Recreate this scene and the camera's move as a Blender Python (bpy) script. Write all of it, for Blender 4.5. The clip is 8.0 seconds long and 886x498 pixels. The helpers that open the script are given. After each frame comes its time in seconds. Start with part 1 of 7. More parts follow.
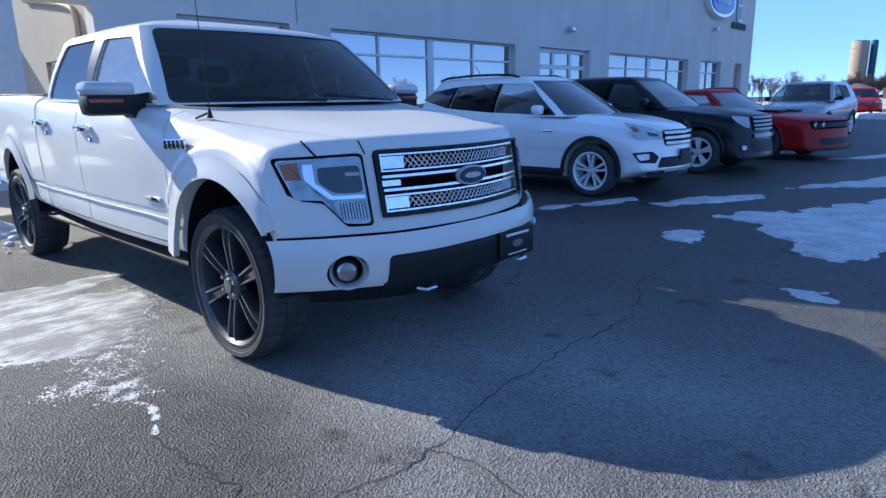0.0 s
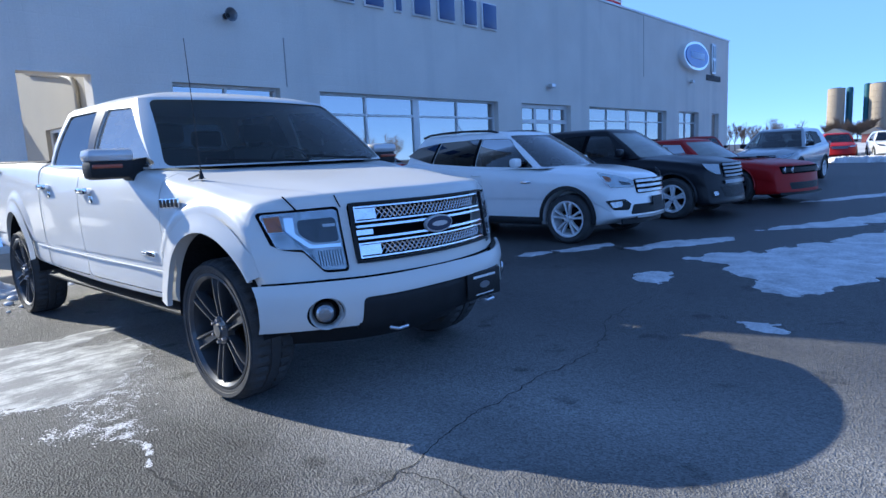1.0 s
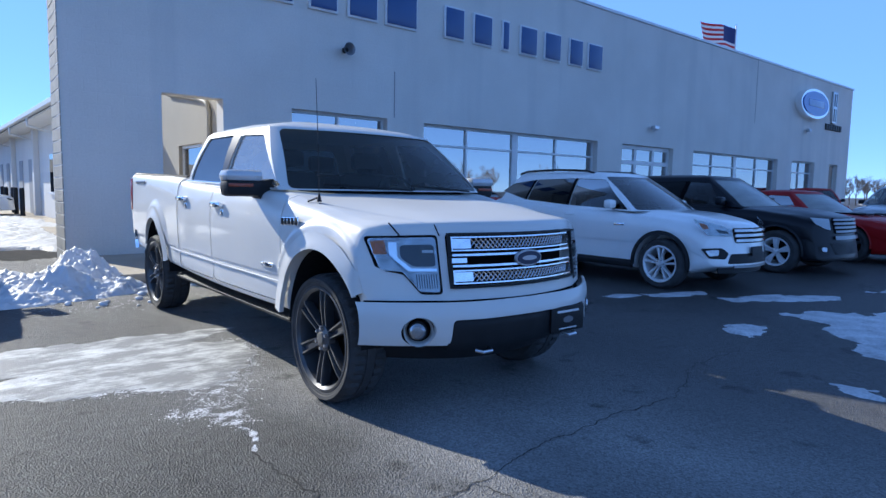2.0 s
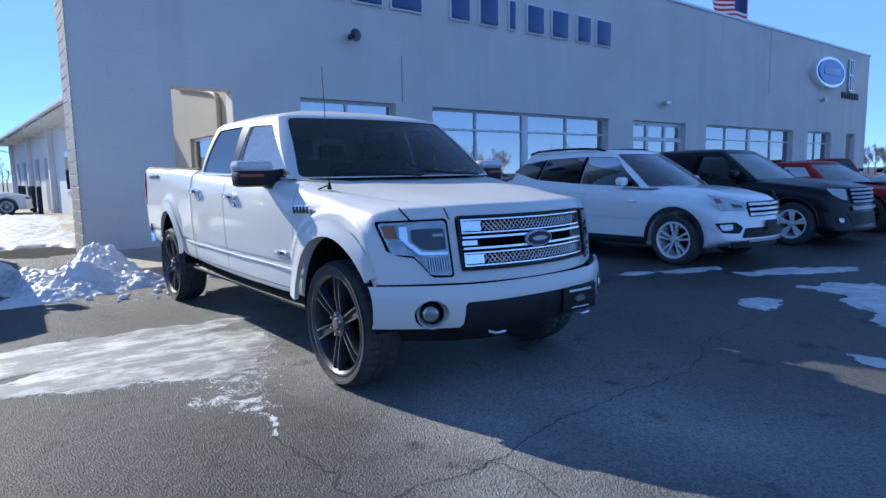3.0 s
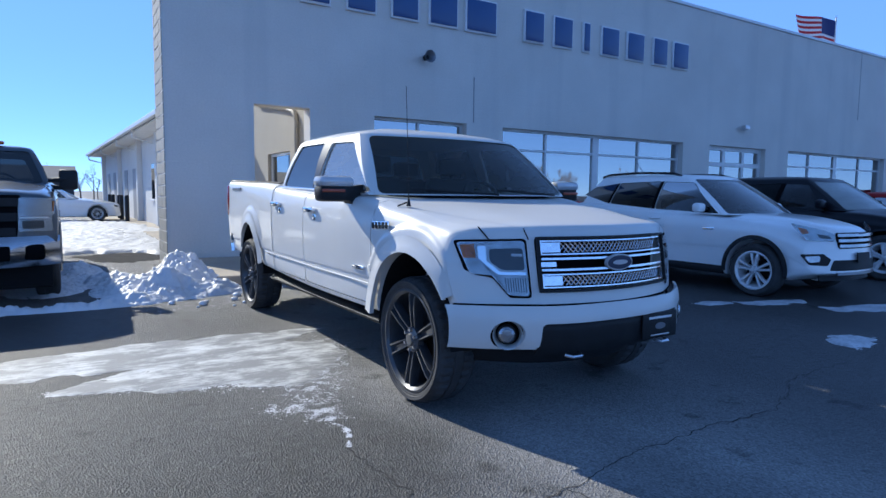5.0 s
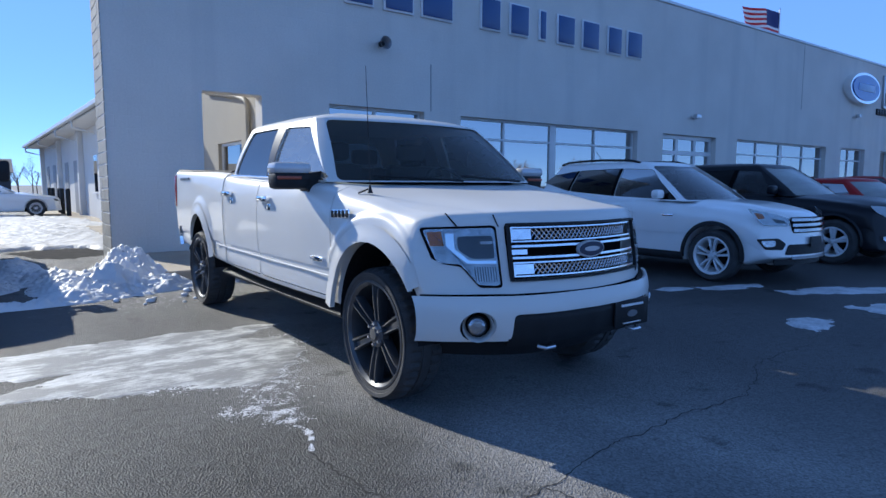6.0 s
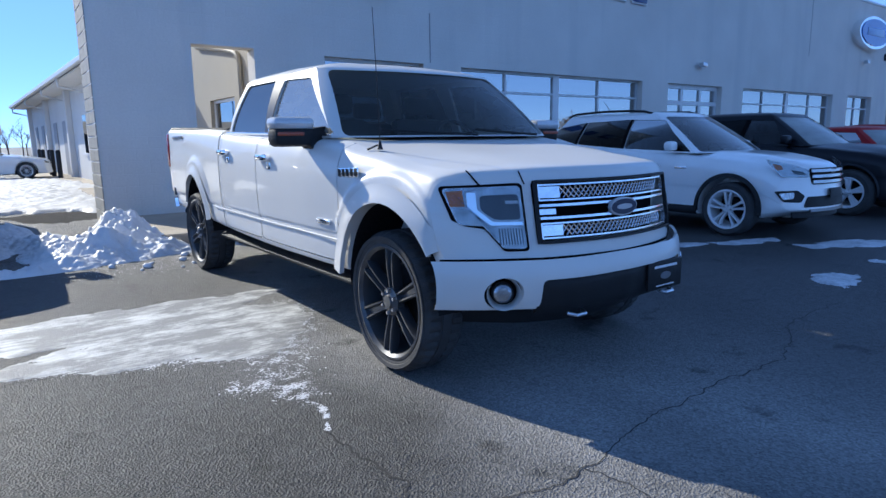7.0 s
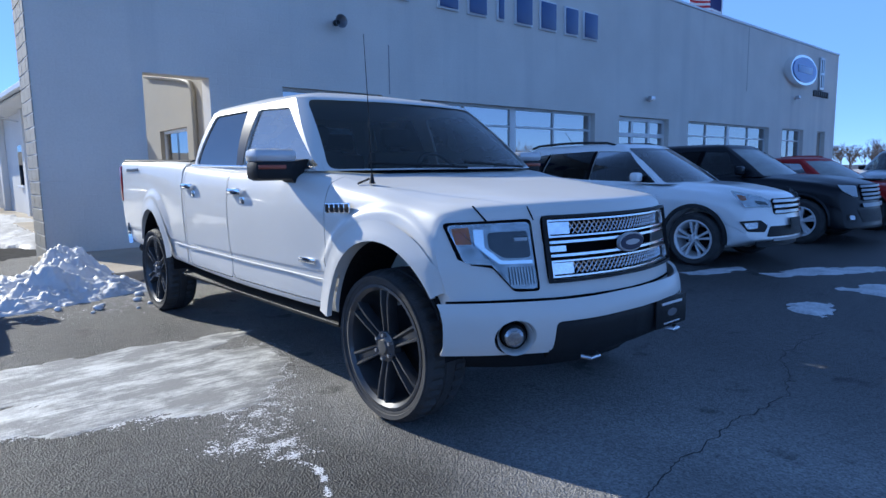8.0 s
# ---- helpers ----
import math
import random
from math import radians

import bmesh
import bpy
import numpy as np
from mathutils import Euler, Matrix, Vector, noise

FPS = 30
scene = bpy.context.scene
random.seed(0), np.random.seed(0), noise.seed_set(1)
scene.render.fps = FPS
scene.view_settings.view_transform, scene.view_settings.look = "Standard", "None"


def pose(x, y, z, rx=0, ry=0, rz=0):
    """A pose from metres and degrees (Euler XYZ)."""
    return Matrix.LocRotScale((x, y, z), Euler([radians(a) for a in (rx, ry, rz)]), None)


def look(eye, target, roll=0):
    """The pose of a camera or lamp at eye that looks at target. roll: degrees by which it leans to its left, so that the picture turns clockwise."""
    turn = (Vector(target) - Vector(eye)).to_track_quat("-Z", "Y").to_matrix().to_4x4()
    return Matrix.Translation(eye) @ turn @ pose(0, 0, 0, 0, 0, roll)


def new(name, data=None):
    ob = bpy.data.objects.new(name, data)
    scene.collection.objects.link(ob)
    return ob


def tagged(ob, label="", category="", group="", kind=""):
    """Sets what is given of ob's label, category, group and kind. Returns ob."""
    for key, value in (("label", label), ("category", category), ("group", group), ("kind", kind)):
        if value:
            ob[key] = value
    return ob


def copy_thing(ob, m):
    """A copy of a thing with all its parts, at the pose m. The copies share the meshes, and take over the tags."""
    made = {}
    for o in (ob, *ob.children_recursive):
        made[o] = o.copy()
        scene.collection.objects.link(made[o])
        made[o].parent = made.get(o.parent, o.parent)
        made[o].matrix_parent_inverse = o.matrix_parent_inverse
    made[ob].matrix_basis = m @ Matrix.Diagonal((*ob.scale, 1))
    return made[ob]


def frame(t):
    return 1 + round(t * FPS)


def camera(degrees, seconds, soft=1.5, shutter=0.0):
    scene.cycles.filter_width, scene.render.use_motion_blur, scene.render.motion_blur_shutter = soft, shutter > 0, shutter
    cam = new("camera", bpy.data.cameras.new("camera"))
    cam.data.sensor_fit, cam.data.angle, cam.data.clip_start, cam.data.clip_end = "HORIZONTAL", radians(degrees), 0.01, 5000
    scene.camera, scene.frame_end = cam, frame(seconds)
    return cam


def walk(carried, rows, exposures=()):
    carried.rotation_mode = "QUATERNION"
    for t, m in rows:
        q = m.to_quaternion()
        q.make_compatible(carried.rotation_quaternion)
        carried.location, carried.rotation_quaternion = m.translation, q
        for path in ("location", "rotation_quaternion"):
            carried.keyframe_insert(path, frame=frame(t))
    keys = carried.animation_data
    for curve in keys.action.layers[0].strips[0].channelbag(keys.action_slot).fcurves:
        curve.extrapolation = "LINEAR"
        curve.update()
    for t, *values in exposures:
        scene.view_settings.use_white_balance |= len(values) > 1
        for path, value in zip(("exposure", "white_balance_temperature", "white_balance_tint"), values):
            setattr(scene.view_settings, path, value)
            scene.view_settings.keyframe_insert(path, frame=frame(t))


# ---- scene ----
cam = camera(71.6, 8.0)
PATH = [
    (0, (-2.322, -2.768, 1.266), (-0.905, -1.434, 0.803), -1.2),
    (0.5, (-2.347, -3.025, 1.267), (-0.98, -1.647, 0.783), -0.9),
    (1, (-2.456, -3.067, 1.27), (-0.999, -1.728, 0.976), -2.7),
    (1.5, (-2.63, -3.165, 1.269), (-1.287, -1.704, 1.026), 3.6),
    (2, (-2.64, -3.238, 1.299), (-1.383, -1.694, 1.109), 1.0),
    (3.5, (-2.648, -3.272, 1.29), (-1.431, -1.706, 1.028), -1.1),
    (4, (-2.679, -3.246, 1.282), (-1.537, -1.618, 1.066), 2.0),
    (5.5, (-2.722, -3.176, 1.298), (-1.682, -1.476, 1.128), -0.1),
    (6, (-2.659, -3.04, 1.263), (-1.486, -1.433, 1.057), 0.1),
    (6.5, (-2.596, -2.829, 1.269), (-1.396, -1.26, 0.953), -2.2),
    (7, (-2.591, -2.752, 1.258), (-1.423, -1.166, 0.911), -0.8),
    (7.5, (-2.603, -2.596, 1.288), (-1.179, -1.202, 1.125), -1.6),
    (8, (-2.658, -2.432, 1.276), (-1.354, -0.938, 1.023), -0.9),
]
walk(cam, [(t, look(eye, target, roll)) for t, eye, target, roll in PATH], [(0.0, 1.10, 5350, 10), (0.5, 1.18, 5450, 10), (1.0, 1.12, 5300, 10), (1.5, 1.00, 5300, 10), (3.5, 0.92, 5350, 10), (5.5, 0.77, 5250, 10), (6.0, 0.75, 5300, 10), (7.0, 0.90, 5350, 10), (8.0, 0.83, 5300, 10)])

# Sun, sky
SUN_SLOPE, SUN_ELEV = 0.293, 29.5
sun_az = math.atan2(-SUN_SLOPE, 1.0)
sun_dir = Vector((math.sin(sun_az) * math.cos(radians(SUN_ELEV)), math.cos(sun_az) * math.cos(radians(SUN_ELEV)), math.sin(radians(SUN_ELEV))))
world = bpy.data.worlds.new("sky")
scene.world = world
world.use_nodes = True
sky = world.node_tree.nodes.new("ShaderNodeTexSky")
sky.sky_type, sky.sun_disc = "NISHITA", False
sky.sun_elevation, sky.sun_rotation = radians(SUN_ELEV), sun_az
sky.altitude, sky.air_density, sky.dust_density, sky.ozone_density = 200, 0.45, 0.0, 4.0
world.node_tree.nodes["Background"].inputs[1].default_value = 0.184
air = world.node_tree.nodes.new("ShaderNodeMix")
air.data_type = "RGBA"
air.inputs["Factor"].default_value, air.inputs["B"].default_value = 0.74, (0.84, 1.47, 2.9, 1)
world.node_tree.links.new(sky.outputs[0], air.inputs["A"])
# a clear winter sky deepens towards the zenith
where, axes, height, deep = (world.node_tree.nodes.new("ShaderNode" + k) for k in ("TexCoord", "SeparateXYZ", "MapRange", "VectorMath"))
height.interpolation_type = "SMOOTHSTEP"
height.inputs["From Min"].default_value, height.inputs["From Max"].default_value = 0.3, 0.95
height.inputs["To Min"].default_value, height.inputs["To Max"].default_value = 1.0, 0.42
deep.operation = "SCALE"
world.node_tree.links.new(where.outputs["Generated"], axes.inputs[0])
world.node_tree.links.new(axes.outputs["Z"], height.inputs["Value"])
world.node_tree.links.new(height.outputs["Result"], deep.inputs["Scale"])
world.node_tree.links.new(air.outputs["Result"], deep.inputs[0])
world.node_tree.links.new(deep.outputs[0], world.node_tree.nodes["Background"].inputs[0])
sun = new("sun", bpy.data.lights.new("sun", "SUN"))
sun.data.energy, sun.data.angle, sun.data.color = 3.75, radians(0.5), (1.0, 0.86, 0.63)
sun.matrix_world = look(sun_dir * 50, (0, 0, 0))


# ---- materials ----
def mat(name, color, rough=0.6, metal=0.0, coat=0.0, vary=0.12, scale=6.0, fine=90.0, bump=0.0, bump_scale=120.0, spec=0.5, stretch=(1, 1, 1), second=None):
    """A surface with variation of colour at two scales and fine relief, in object space."""
    m = bpy.data.materials.new(name)
    m.use_nodes = True
    nt = m.node_tree
    b = nt.nodes["Principled BSDF"]
    b.inputs["Roughness"].default_value, b.inputs["Metallic"].default_value = rough, metal
    b.inputs["Coat Weight"].default_value, b.inputs["Coat Roughness"].default_value = coat, 0.04
    b.inputs["Specular IOR Level"].default_value = spec
    if vary > 0 or bump > 0:
        tc = nt.nodes.new("ShaderNodeTexCoord")
        mp = nt.nodes.new("ShaderNodeMapping")
        mp.inputs["Scale"].default_value = stretch
        nt.links.new(tc.outputs["Object"], mp.inputs["Vector"])
    if vary > 0:
        mix = nt.nodes.new("ShaderNodeMix")
        mix.data_type = "RGBA"
        dark = second or tuple(c * (1 - vary * 2) for c in color)
        mix.inputs["A"].default_value, mix.inputs["B"].default_value = (*dark, 1), (*color, 1)
        n1, n2, add = nt.nodes.new("ShaderNodeTexNoise"), nt.nodes.new("ShaderNodeTexNoise"), nt.nodes.new("ShaderNodeMix")
        n1.inputs["Scale"].default_value, n2.inputs["Scale"].default_value = scale, fine
        n1.inputs["Detail"].default_value, n2.inputs["Detail"].default_value = 5, 3
        for n in (n1, n2):
            nt.links.new(mp.outputs[0], n.inputs["Vector"])
        add.inputs["Factor"].default_value = 0.4
        nt.links.new(n1.outputs["Fac"], add.inputs["A"])
        nt.links.new(n2.outputs["Fac"], add.inputs["B"])
        ramp = nt.nodes.new("ShaderNodeMapRange")
        ramp.inputs["From Min"].default_value, ramp.inputs["From Max"].default_value = 0.3, 0.62
        nt.links.new(add.outputs["Result"], ramp.inputs["Value"])
        nt.links.new(ramp.outputs["Result"], mix.inputs["Factor"])
        nt.links.new(mix.outputs["Result"], b.inputs["Base Color"])
    else:
        b.inputs["Base Color"].default_value = (*color, 1)
    if bump > 0:
        bn, bp = nt.nodes.new("ShaderNodeTexNoise"), nt.nodes.new("ShaderNodeBump")
        bn.inputs["Scale"].default_value, bn.inputs["Detail"].default_value = bump_scale, 4
        bp.inputs["Strength"].default_value, bp.inputs["Distance"].default_value = bump, 0.02
        nt.links.new(mp.outputs[0], bn.inputs["Vector"])
        nt.links.new(bn.outputs["Fac"], bp.inputs["Height"])
        nt.links.new(bp.outputs[0], b.inputs["Normal"])
    return m


def glass_mat(name, tint, reflect=1.0, ior=1.6, haze=0.0):
    """Tinted pane: what lies behind shows through the tint, the sky mirrors by Fresnel, a pale diffuse film veils it.
    """
    m = bpy.data.materials.new(name)
    m.use_nodes = True
    nt = m.node_tree
    nt.nodes.remove(nt.nodes["Principled BSDF"])
    tr, gl, fr, mx = (nt.nodes.new("ShaderNode" + k) for k in ("BsdfTransparent", "BsdfGlossy", "Fresnel", "MixShader"))
    tr.inputs[0].default_value = (*tint, 1)
    gl.inputs["Roughness"].default_value = 0.02
    gl.inputs["Color"].default_value = (reflect, reflect, reflect, 1)
    fr.inputs["IOR"].default_value = ior
    nt.links.new(fr.outputs[0], mx.inputs[0])
    nt.links.new(tr.outputs[0], mx.inputs[1])
    nt.links.new(gl.outputs[0], mx.inputs[2])
    last = mx
    if haze > 0:
        film, last, nz, span = (nt.nodes.new("ShaderNode" + k) for k in ("BsdfDiffuse", "MixShader", "TexNoise", "MapRange"))
        film.inputs[0].default_value = (0.52, 0.53, 0.49, 1)
        nz.inputs["Scale"].default_value, nz.inputs["Detail"].default_value = 4.0, 6
        span.inputs["To Min"].default_value, span.inputs["To Max"].default_value = haze * 0.6, haze * 1.4
        nt.links.new(nz.outputs["Fac"], span.inputs["Value"])
        nt.links.new(span.outputs["Result"], last.inputs[0])
        nt.links.new(mx.outputs[0], last.inputs[1])
        nt.links.new(film.outputs[0], last.inputs[2])
    nt.links.new(last.outputs[0], nt.nodes["Material Output"].inputs["Surface"])
    return m


WHITE_PAINT = mat("white_pearl_paint", (0.66, 0.65, 0.62), 0.42, 0.0, 0.35, 0.02, 3, 300)
WHITE_PAINT2 = mat("white_paint", (0.85, 0.85, 0.84), 0.3, 0.0, 0.9, 0.03, 3, 300)
BLACK_PAINT = mat("black_paint", (0.006, 0.007, 0.011), 0.35, 0.0, 0.08, 0.1, 3, 200, spec=0.25)
RED_PAINT = mat("red_paint", (0.34, 0.006, 0.008), 0.45, 0.0, 0.08, 0.08, 3, 200, spec=0.25)
SILVER_PAINT = mat("silver_paint", (0.42, 0.44, 0.46), 0.35, 0.3, 0.6, 0.05, 3, 200)
SLATE_PAINT = mat("dark_slate_paint", (0.07, 0.085, 0.1), 0.3, 0.2, 0.8, 0.05, 3, 200)
GREY_PAINT = mat("grey_paint", (0.2, 0.21, 0.23), 0.35, 0.3, 0.6, 0.05, 3, 200)
CHROME = mat("chrome", (0.85, 0.86, 0.88), 0.08, 1.0, 0, 0.02, 8, 60)
SATIN = mat("satin_metal", (0.55, 0.56, 0.58), 0.28, 1.0, 0, 0.06, 8, 90)
BLACK_PLASTIC = mat("black_plastic", (0.016, 0.017, 0.019), 0.5, 0, 0, 0.15, 12, 200, 0.15, 400, spec=0.25)
RUBBER = mat("tyre_rubber", (0.062, 0.062, 0.063), 0.7, 0, 0, 0.25, 9, 150, 0.25, 160, spec=0.3)
DARK_RIM = mat("dark_wheel_finish", (0.06, 0.062, 0.067), 0.42, 0.3, 0.5, 0.1, 14, 120)
RIM_SILVER = mat("silver_wheel_finish", (0.78, 0.79, 0.8), 0.4, 0.25, 0.2, 0.08, 14, 120)
DARK_GAP = mat("dark_gap", (0.006, 0.006, 0.007), 0.8, 0, 0, 0.1, spec=0.04)
UNDERBODY = mat("underbody", (0.015, 0.015, 0.016), 0.8, 0, 0, 0.2, 5, 60, 0.3, 40, spec=0.1)
INTERIOR = mat("interior_cloth", (0.016, 0.016, 0.017), 0.8, 0, 0, 0.2, 10, 200)
GLASS_DARK = glass_mat("tinted_glass", (0.09, 0.1, 0.11), 0.24, 1.4, 0.05)
GLASS_MID = glass_mat("side_glass", (0.78, 0.86, 0.82), 0.38, 1.45, 0.2)
GLASS_CLEAR = glass_mat("windscreen_glass", (0.68, 0.75, 0.76), 0.75, 1.5, 0.035)
CAR_SCREEN = glass_mat("blue_windscreen", (0.4, 0.45, 0.48), 1.0, 1.9)
# Thick pale diffuse film, added to brighten these windscreens.
PALE_SCREEN = glass_mat("pale_film_windscreen", (0.4, 0.45, 0.48), 1.0, 1.75, 0.4)
GLASS_DEEP = glass_mat("privacy_glass", (0.03, 0.034, 0.04), 0.3, 1.35)
GLASS_SMOKE = glass_mat("smoked_glass", (0.16, 0.19, 0.2), 0.55, 1.45)
LENS = glass_mat("lamp_lens", (0.8, 0.83, 0.85), 1.0, 1.25)
AMBER = mat("amber_plastic", (0.6, 0.16, 0.02), 0.25, 0, 0.5, 0.08, 20, 90)
MIRROR_AMBER = mat("dull_amber_plastic", (0.3, 0.05, 0.015), 0.35, 0, 0.3, 0.08, 20, 90)
LUG = mat("steel_lug_nut", (0.5, 0.5, 0.52), 0.3, 0.9, 0, 0.1, 20, 90)
TAIL_RED = mat("red_lamp_plastic", (0.35, 0.01, 0.012), 0.2, 0, 0.6, 0.08, 20, 90)
BADGE_BLUE = mat("badge_blue", (0.012, 0.03, 0.075), 0.3, 0.0, 0.5, 0.05, 20, 90)
BADGE_SILVER = mat("badge_silver", (0.55, 0.57, 0.6), 0.35, 0.3, 0.3, 0.04, 20, 90)


# ---- shape helpers ----
def part(name, bm, material, parent=None, label="", smooth=30.0):
    me = bpy.data.meshes.new(name)
    bm.to_mesh(me)
    bm.free()
    me.materials.append(material)
    if smooth:
        for p in me.polygons:
            p.use_smooth = True
        me.set_sharp_from_angle(angle=radians(smooth))
    ob = new(name, me)
    ob.parent = parent
    if label:
        ob["label"] = label
    return ob


def thing(name, m, label, category, group="", kind=""):
    ob = new(name)
    ob.matrix_basis = m
    return tagged(ob, label, category, group, kind)


def add_box(bm, x0, x1, y0, y1, z0, z1, bevel=0.0, turn=None):
    v = [bm.verts.new(p) for p in ((x0, y0, z0), (x1, y0, z0), (x1, y1, z0), (x0, y1, z0), (x0, y0, z1), (x1, y0, z1), (x1, y1, z1), (x0, y1, z1))]
    f = [bm.faces.new([v[i] for i in k]) for k in ((3, 2, 1, 0), (4, 5, 6, 7), (0, 1, 5, 4), (1, 2, 6, 5), (2, 3, 7, 6), (3, 0, 4, 7))]
    if bevel > 0:
        edges = list({e for k in f for e in k.edges})
        out = bmesh.ops.bevel(bm, geom=edges, offset=bevel, segments=2, affect="EDGES", profile=0.5)
        v = list({q for k in out["faces"] for q in k.verts} | {q for q in v if q.is_valid})
    if turn is not None:
        bmesh.ops.transform(bm, matrix=turn, verts=[q for q in v if q.is_valid])
    return v


def box(x0, x1, y0, y1, z0, z1, bevel=0.0):
    bm = bmesh.new()
    add_box(bm, x0, x1, y0, y1, z0, z1, bevel)
    return bm


def add_lathe(bm, profile, n=40, m=None, closed=False):
    """Turn a profile of (radius, along) round the x axis."""
    m = m or Matrix()
    rings = []
    for k in range(n):
        a = 2 * math.pi * k / n
        rings.append([bm.verts.new(m @ Vector((x, r * math.cos(a), r * math.sin(a)))) for r, x in profile])
    for k in range(n):
        p, q = rings[k], rings[(k + 1) % n]
        for i in range(len(profile) - (0 if closed else 1)):
            j = (i + 1) % len(profile)
            bm.faces.new((p[i], p[j], q[j], q[i]))
    return bm


def lathe(profile, n=40, m=None, closed=False):
    bm = add_lathe(bmesh.new(), profile, n, m, closed)
    bmesh.ops.remove_doubles(bm, verts=bm.verts, dist=1e-6)
    bmesh.ops.recalc_face_normals(bm, faces=bm.faces)
    return bm


def add_tube(bm, points, radius, n=8):
    """A round bar along points; radius may be one number or one a point."""
    pts = [Vector(p) for p in points]
    rad = radius if isinstance(radius, (list, tuple)) else [radius] * len(pts)
    rings = []
    for i, p in enumerate(pts):
        d = (pts[min(i + 1, len(pts) - 1)] - pts[max(i - 1, 0)]).normalized()
        u = d.orthogonal().normalized() if abs(d.z) > 0.95 else d.cross(Vector((0, 0, 1))).normalized()
        w = d.cross(u)
        rings.append([bm.verts.new(p + rad[i] * (math.cos(2 * math.pi * k / n) * u + math.sin(2 * math.pi * k / n) * w)) for k in range(n)])
    for a, b in zip(rings, rings[1:]):
        for k in range(n):
            bm.faces.new((a[k], a[(k + 1) % n], b[(k + 1) % n], b[k]))
    bm.faces.new(rings[0][::-1])
    bm.faces.new(rings[-1])
    return bm


def tube(points, radius, n=8):
    return add_tube(bmesh.new(), points, radius, n)


def smooth_line(points, steps=4):
    """Catmull-Rom through points of any dimension."""
    p = np.array(points, float)
    p = np.vstack([2 * p[0] - p[1], p, 2 * p[-1] - p[-2]])
    out = []
    for i in range(1, len(p) - 2):
        for k in range(steps):
            t = k / steps
            out.append(0.5 * (2 * p[i] + (p[i + 1] - p[i - 1]) * t + (2 * p[i - 1] - 5 * p[i] + 4 * p[i + 1] - p[i + 2]) * t * t + (3 * p[i] - p[i - 1] - 3 * p[i + 1] + p[i + 2]) * t**3))
    out.append(p[-2])
    return np.array(out)


def loft(sections, cap=9):
    """Closed solid through half sections [(y, [(x, z), ...])], each from the bottom centre to the top centre; both ends capped by a grid."""
    bm = bmesh.new()
    rows = []
    for y, half in sections:
        right = [bm.verts.new((x, y, z)) for x, z in half]
        left = [right[0]] + [bm.verts.new((-x, y, z)) for x, z in half[1:-1]] + [right[-1]]
        rows.append((right, left))
    n = len(sections[0][1])
    for (r0, l0), (r1, l1) in zip(rows, rows[1:]):
        for i in range(n - 1):
            bm.faces.new((r0[i], r0[i + 1], r1[i + 1], r1[i]))
            bm.faces.new((l0[i + 1], l0[i], l1[i], l1[i + 1]))
    for r, l in (rows[0], rows[-1]):
        ring = r + l[-2:0:-1]
        zc = (r[0].co.z + r[-1].co.z) / 2
        c = Vector((0, r[0].co.y, zc))
        last = ring
        for k in range(1, cap):
            f = 1 - k / cap
            nxt = [bm.verts.new(c + (v.co - c) * f) for v in ring]
            for i in range(len(ring)):
                j = (i + 1) % len(ring)
                bm.faces.new((last[i], last[j], nxt[j], nxt[i]))
            last = nxt
        bm.faces.new(last)
    bmesh.ops.recalc_face_normals(bm, faces=bm.faces)
    return bm


def carve(bm, *cuts, keep="DIFFERENCE"):
    """bm with each of the closed shapes cut away (or only what they share kept)."""
    me = bpy.data.meshes.new("solid")
    bm.to_mesh(me)
    bm.free()
    ob = new("solid", me)
    temp = []
    for c in cuts:
        bmesh.ops.recalc_face_normals(c, faces=c.faces)
        cm = bpy.data.meshes.new("cutter")
        c.to_mesh(cm)
        c.free()
        co = new("cutter", cm)
        temp.append(co)
        md = ob.modifiers.new("cut", "BOOLEAN")
        md.operation, md.solver, md.object = keep, "EXACT", co
    dg = bpy.context.evaluated_depsgraph_get()
    done = bpy.data.meshes.new_from_object(ob.evaluated_get(dg))
    out = bmesh.new()
    out.from_mesh(done)
    for o in (ob, *temp):
        d = o.data
        bpy.data.objects.remove(o)
        bpy.data.meshes.remove(d)
    bpy.data.meshes.remove(done)
    return out


def prism(points, axis, a, b):
    """A straight prism over a polygon: axis 'x' takes (y, z) points, 'y' takes (x, z), 'z' takes (x, y)."""
    place = {"x": lambda p, d: (d, p[0], p[1]), "y": lambda p, d: (p[0], d, p[1]), "z": lambda p, d: (p[0], p[1], d)}[axis]
    bm = bmesh.new()
    lo, hi = [bm.verts.new(place(p, a)) for p in points], [bm.verts.new(place(p, b)) for p in points]
    bm.faces.new(lo)
    bm.faces.new(hi[::-1])
    for i in range(len(points)):
        j = (i + 1) % len(points)
        bm.faces.new((lo[j], lo[i], hi[i], hi[j]))
    bmesh.ops.recalc_face_normals(bm, faces=bm.faces)
    return bm


def rounded(points, r, n=4):
    """A polygon with its corners rounded."""
    out = []
    for i, p in enumerate(points):
        a, b, c = (np.array(points[(i + k) % len(points)], float) for k in (-1, 0, 1))
        ra = min(r, 0.45 * np.linalg.norm(a - b), 0.45 * np.linalg.norm(c - b))
        s, e = b + (a - b) / np.linalg.norm(a - b) * ra, b + (c - b) / np.linalg.norm(c - b) * ra
        for k in range(n + 1):
            t = k / n
            out.append(tuple((1 - t) ** 2 * s + 2 * t * (1 - t) * b + t * t * e))
    return out


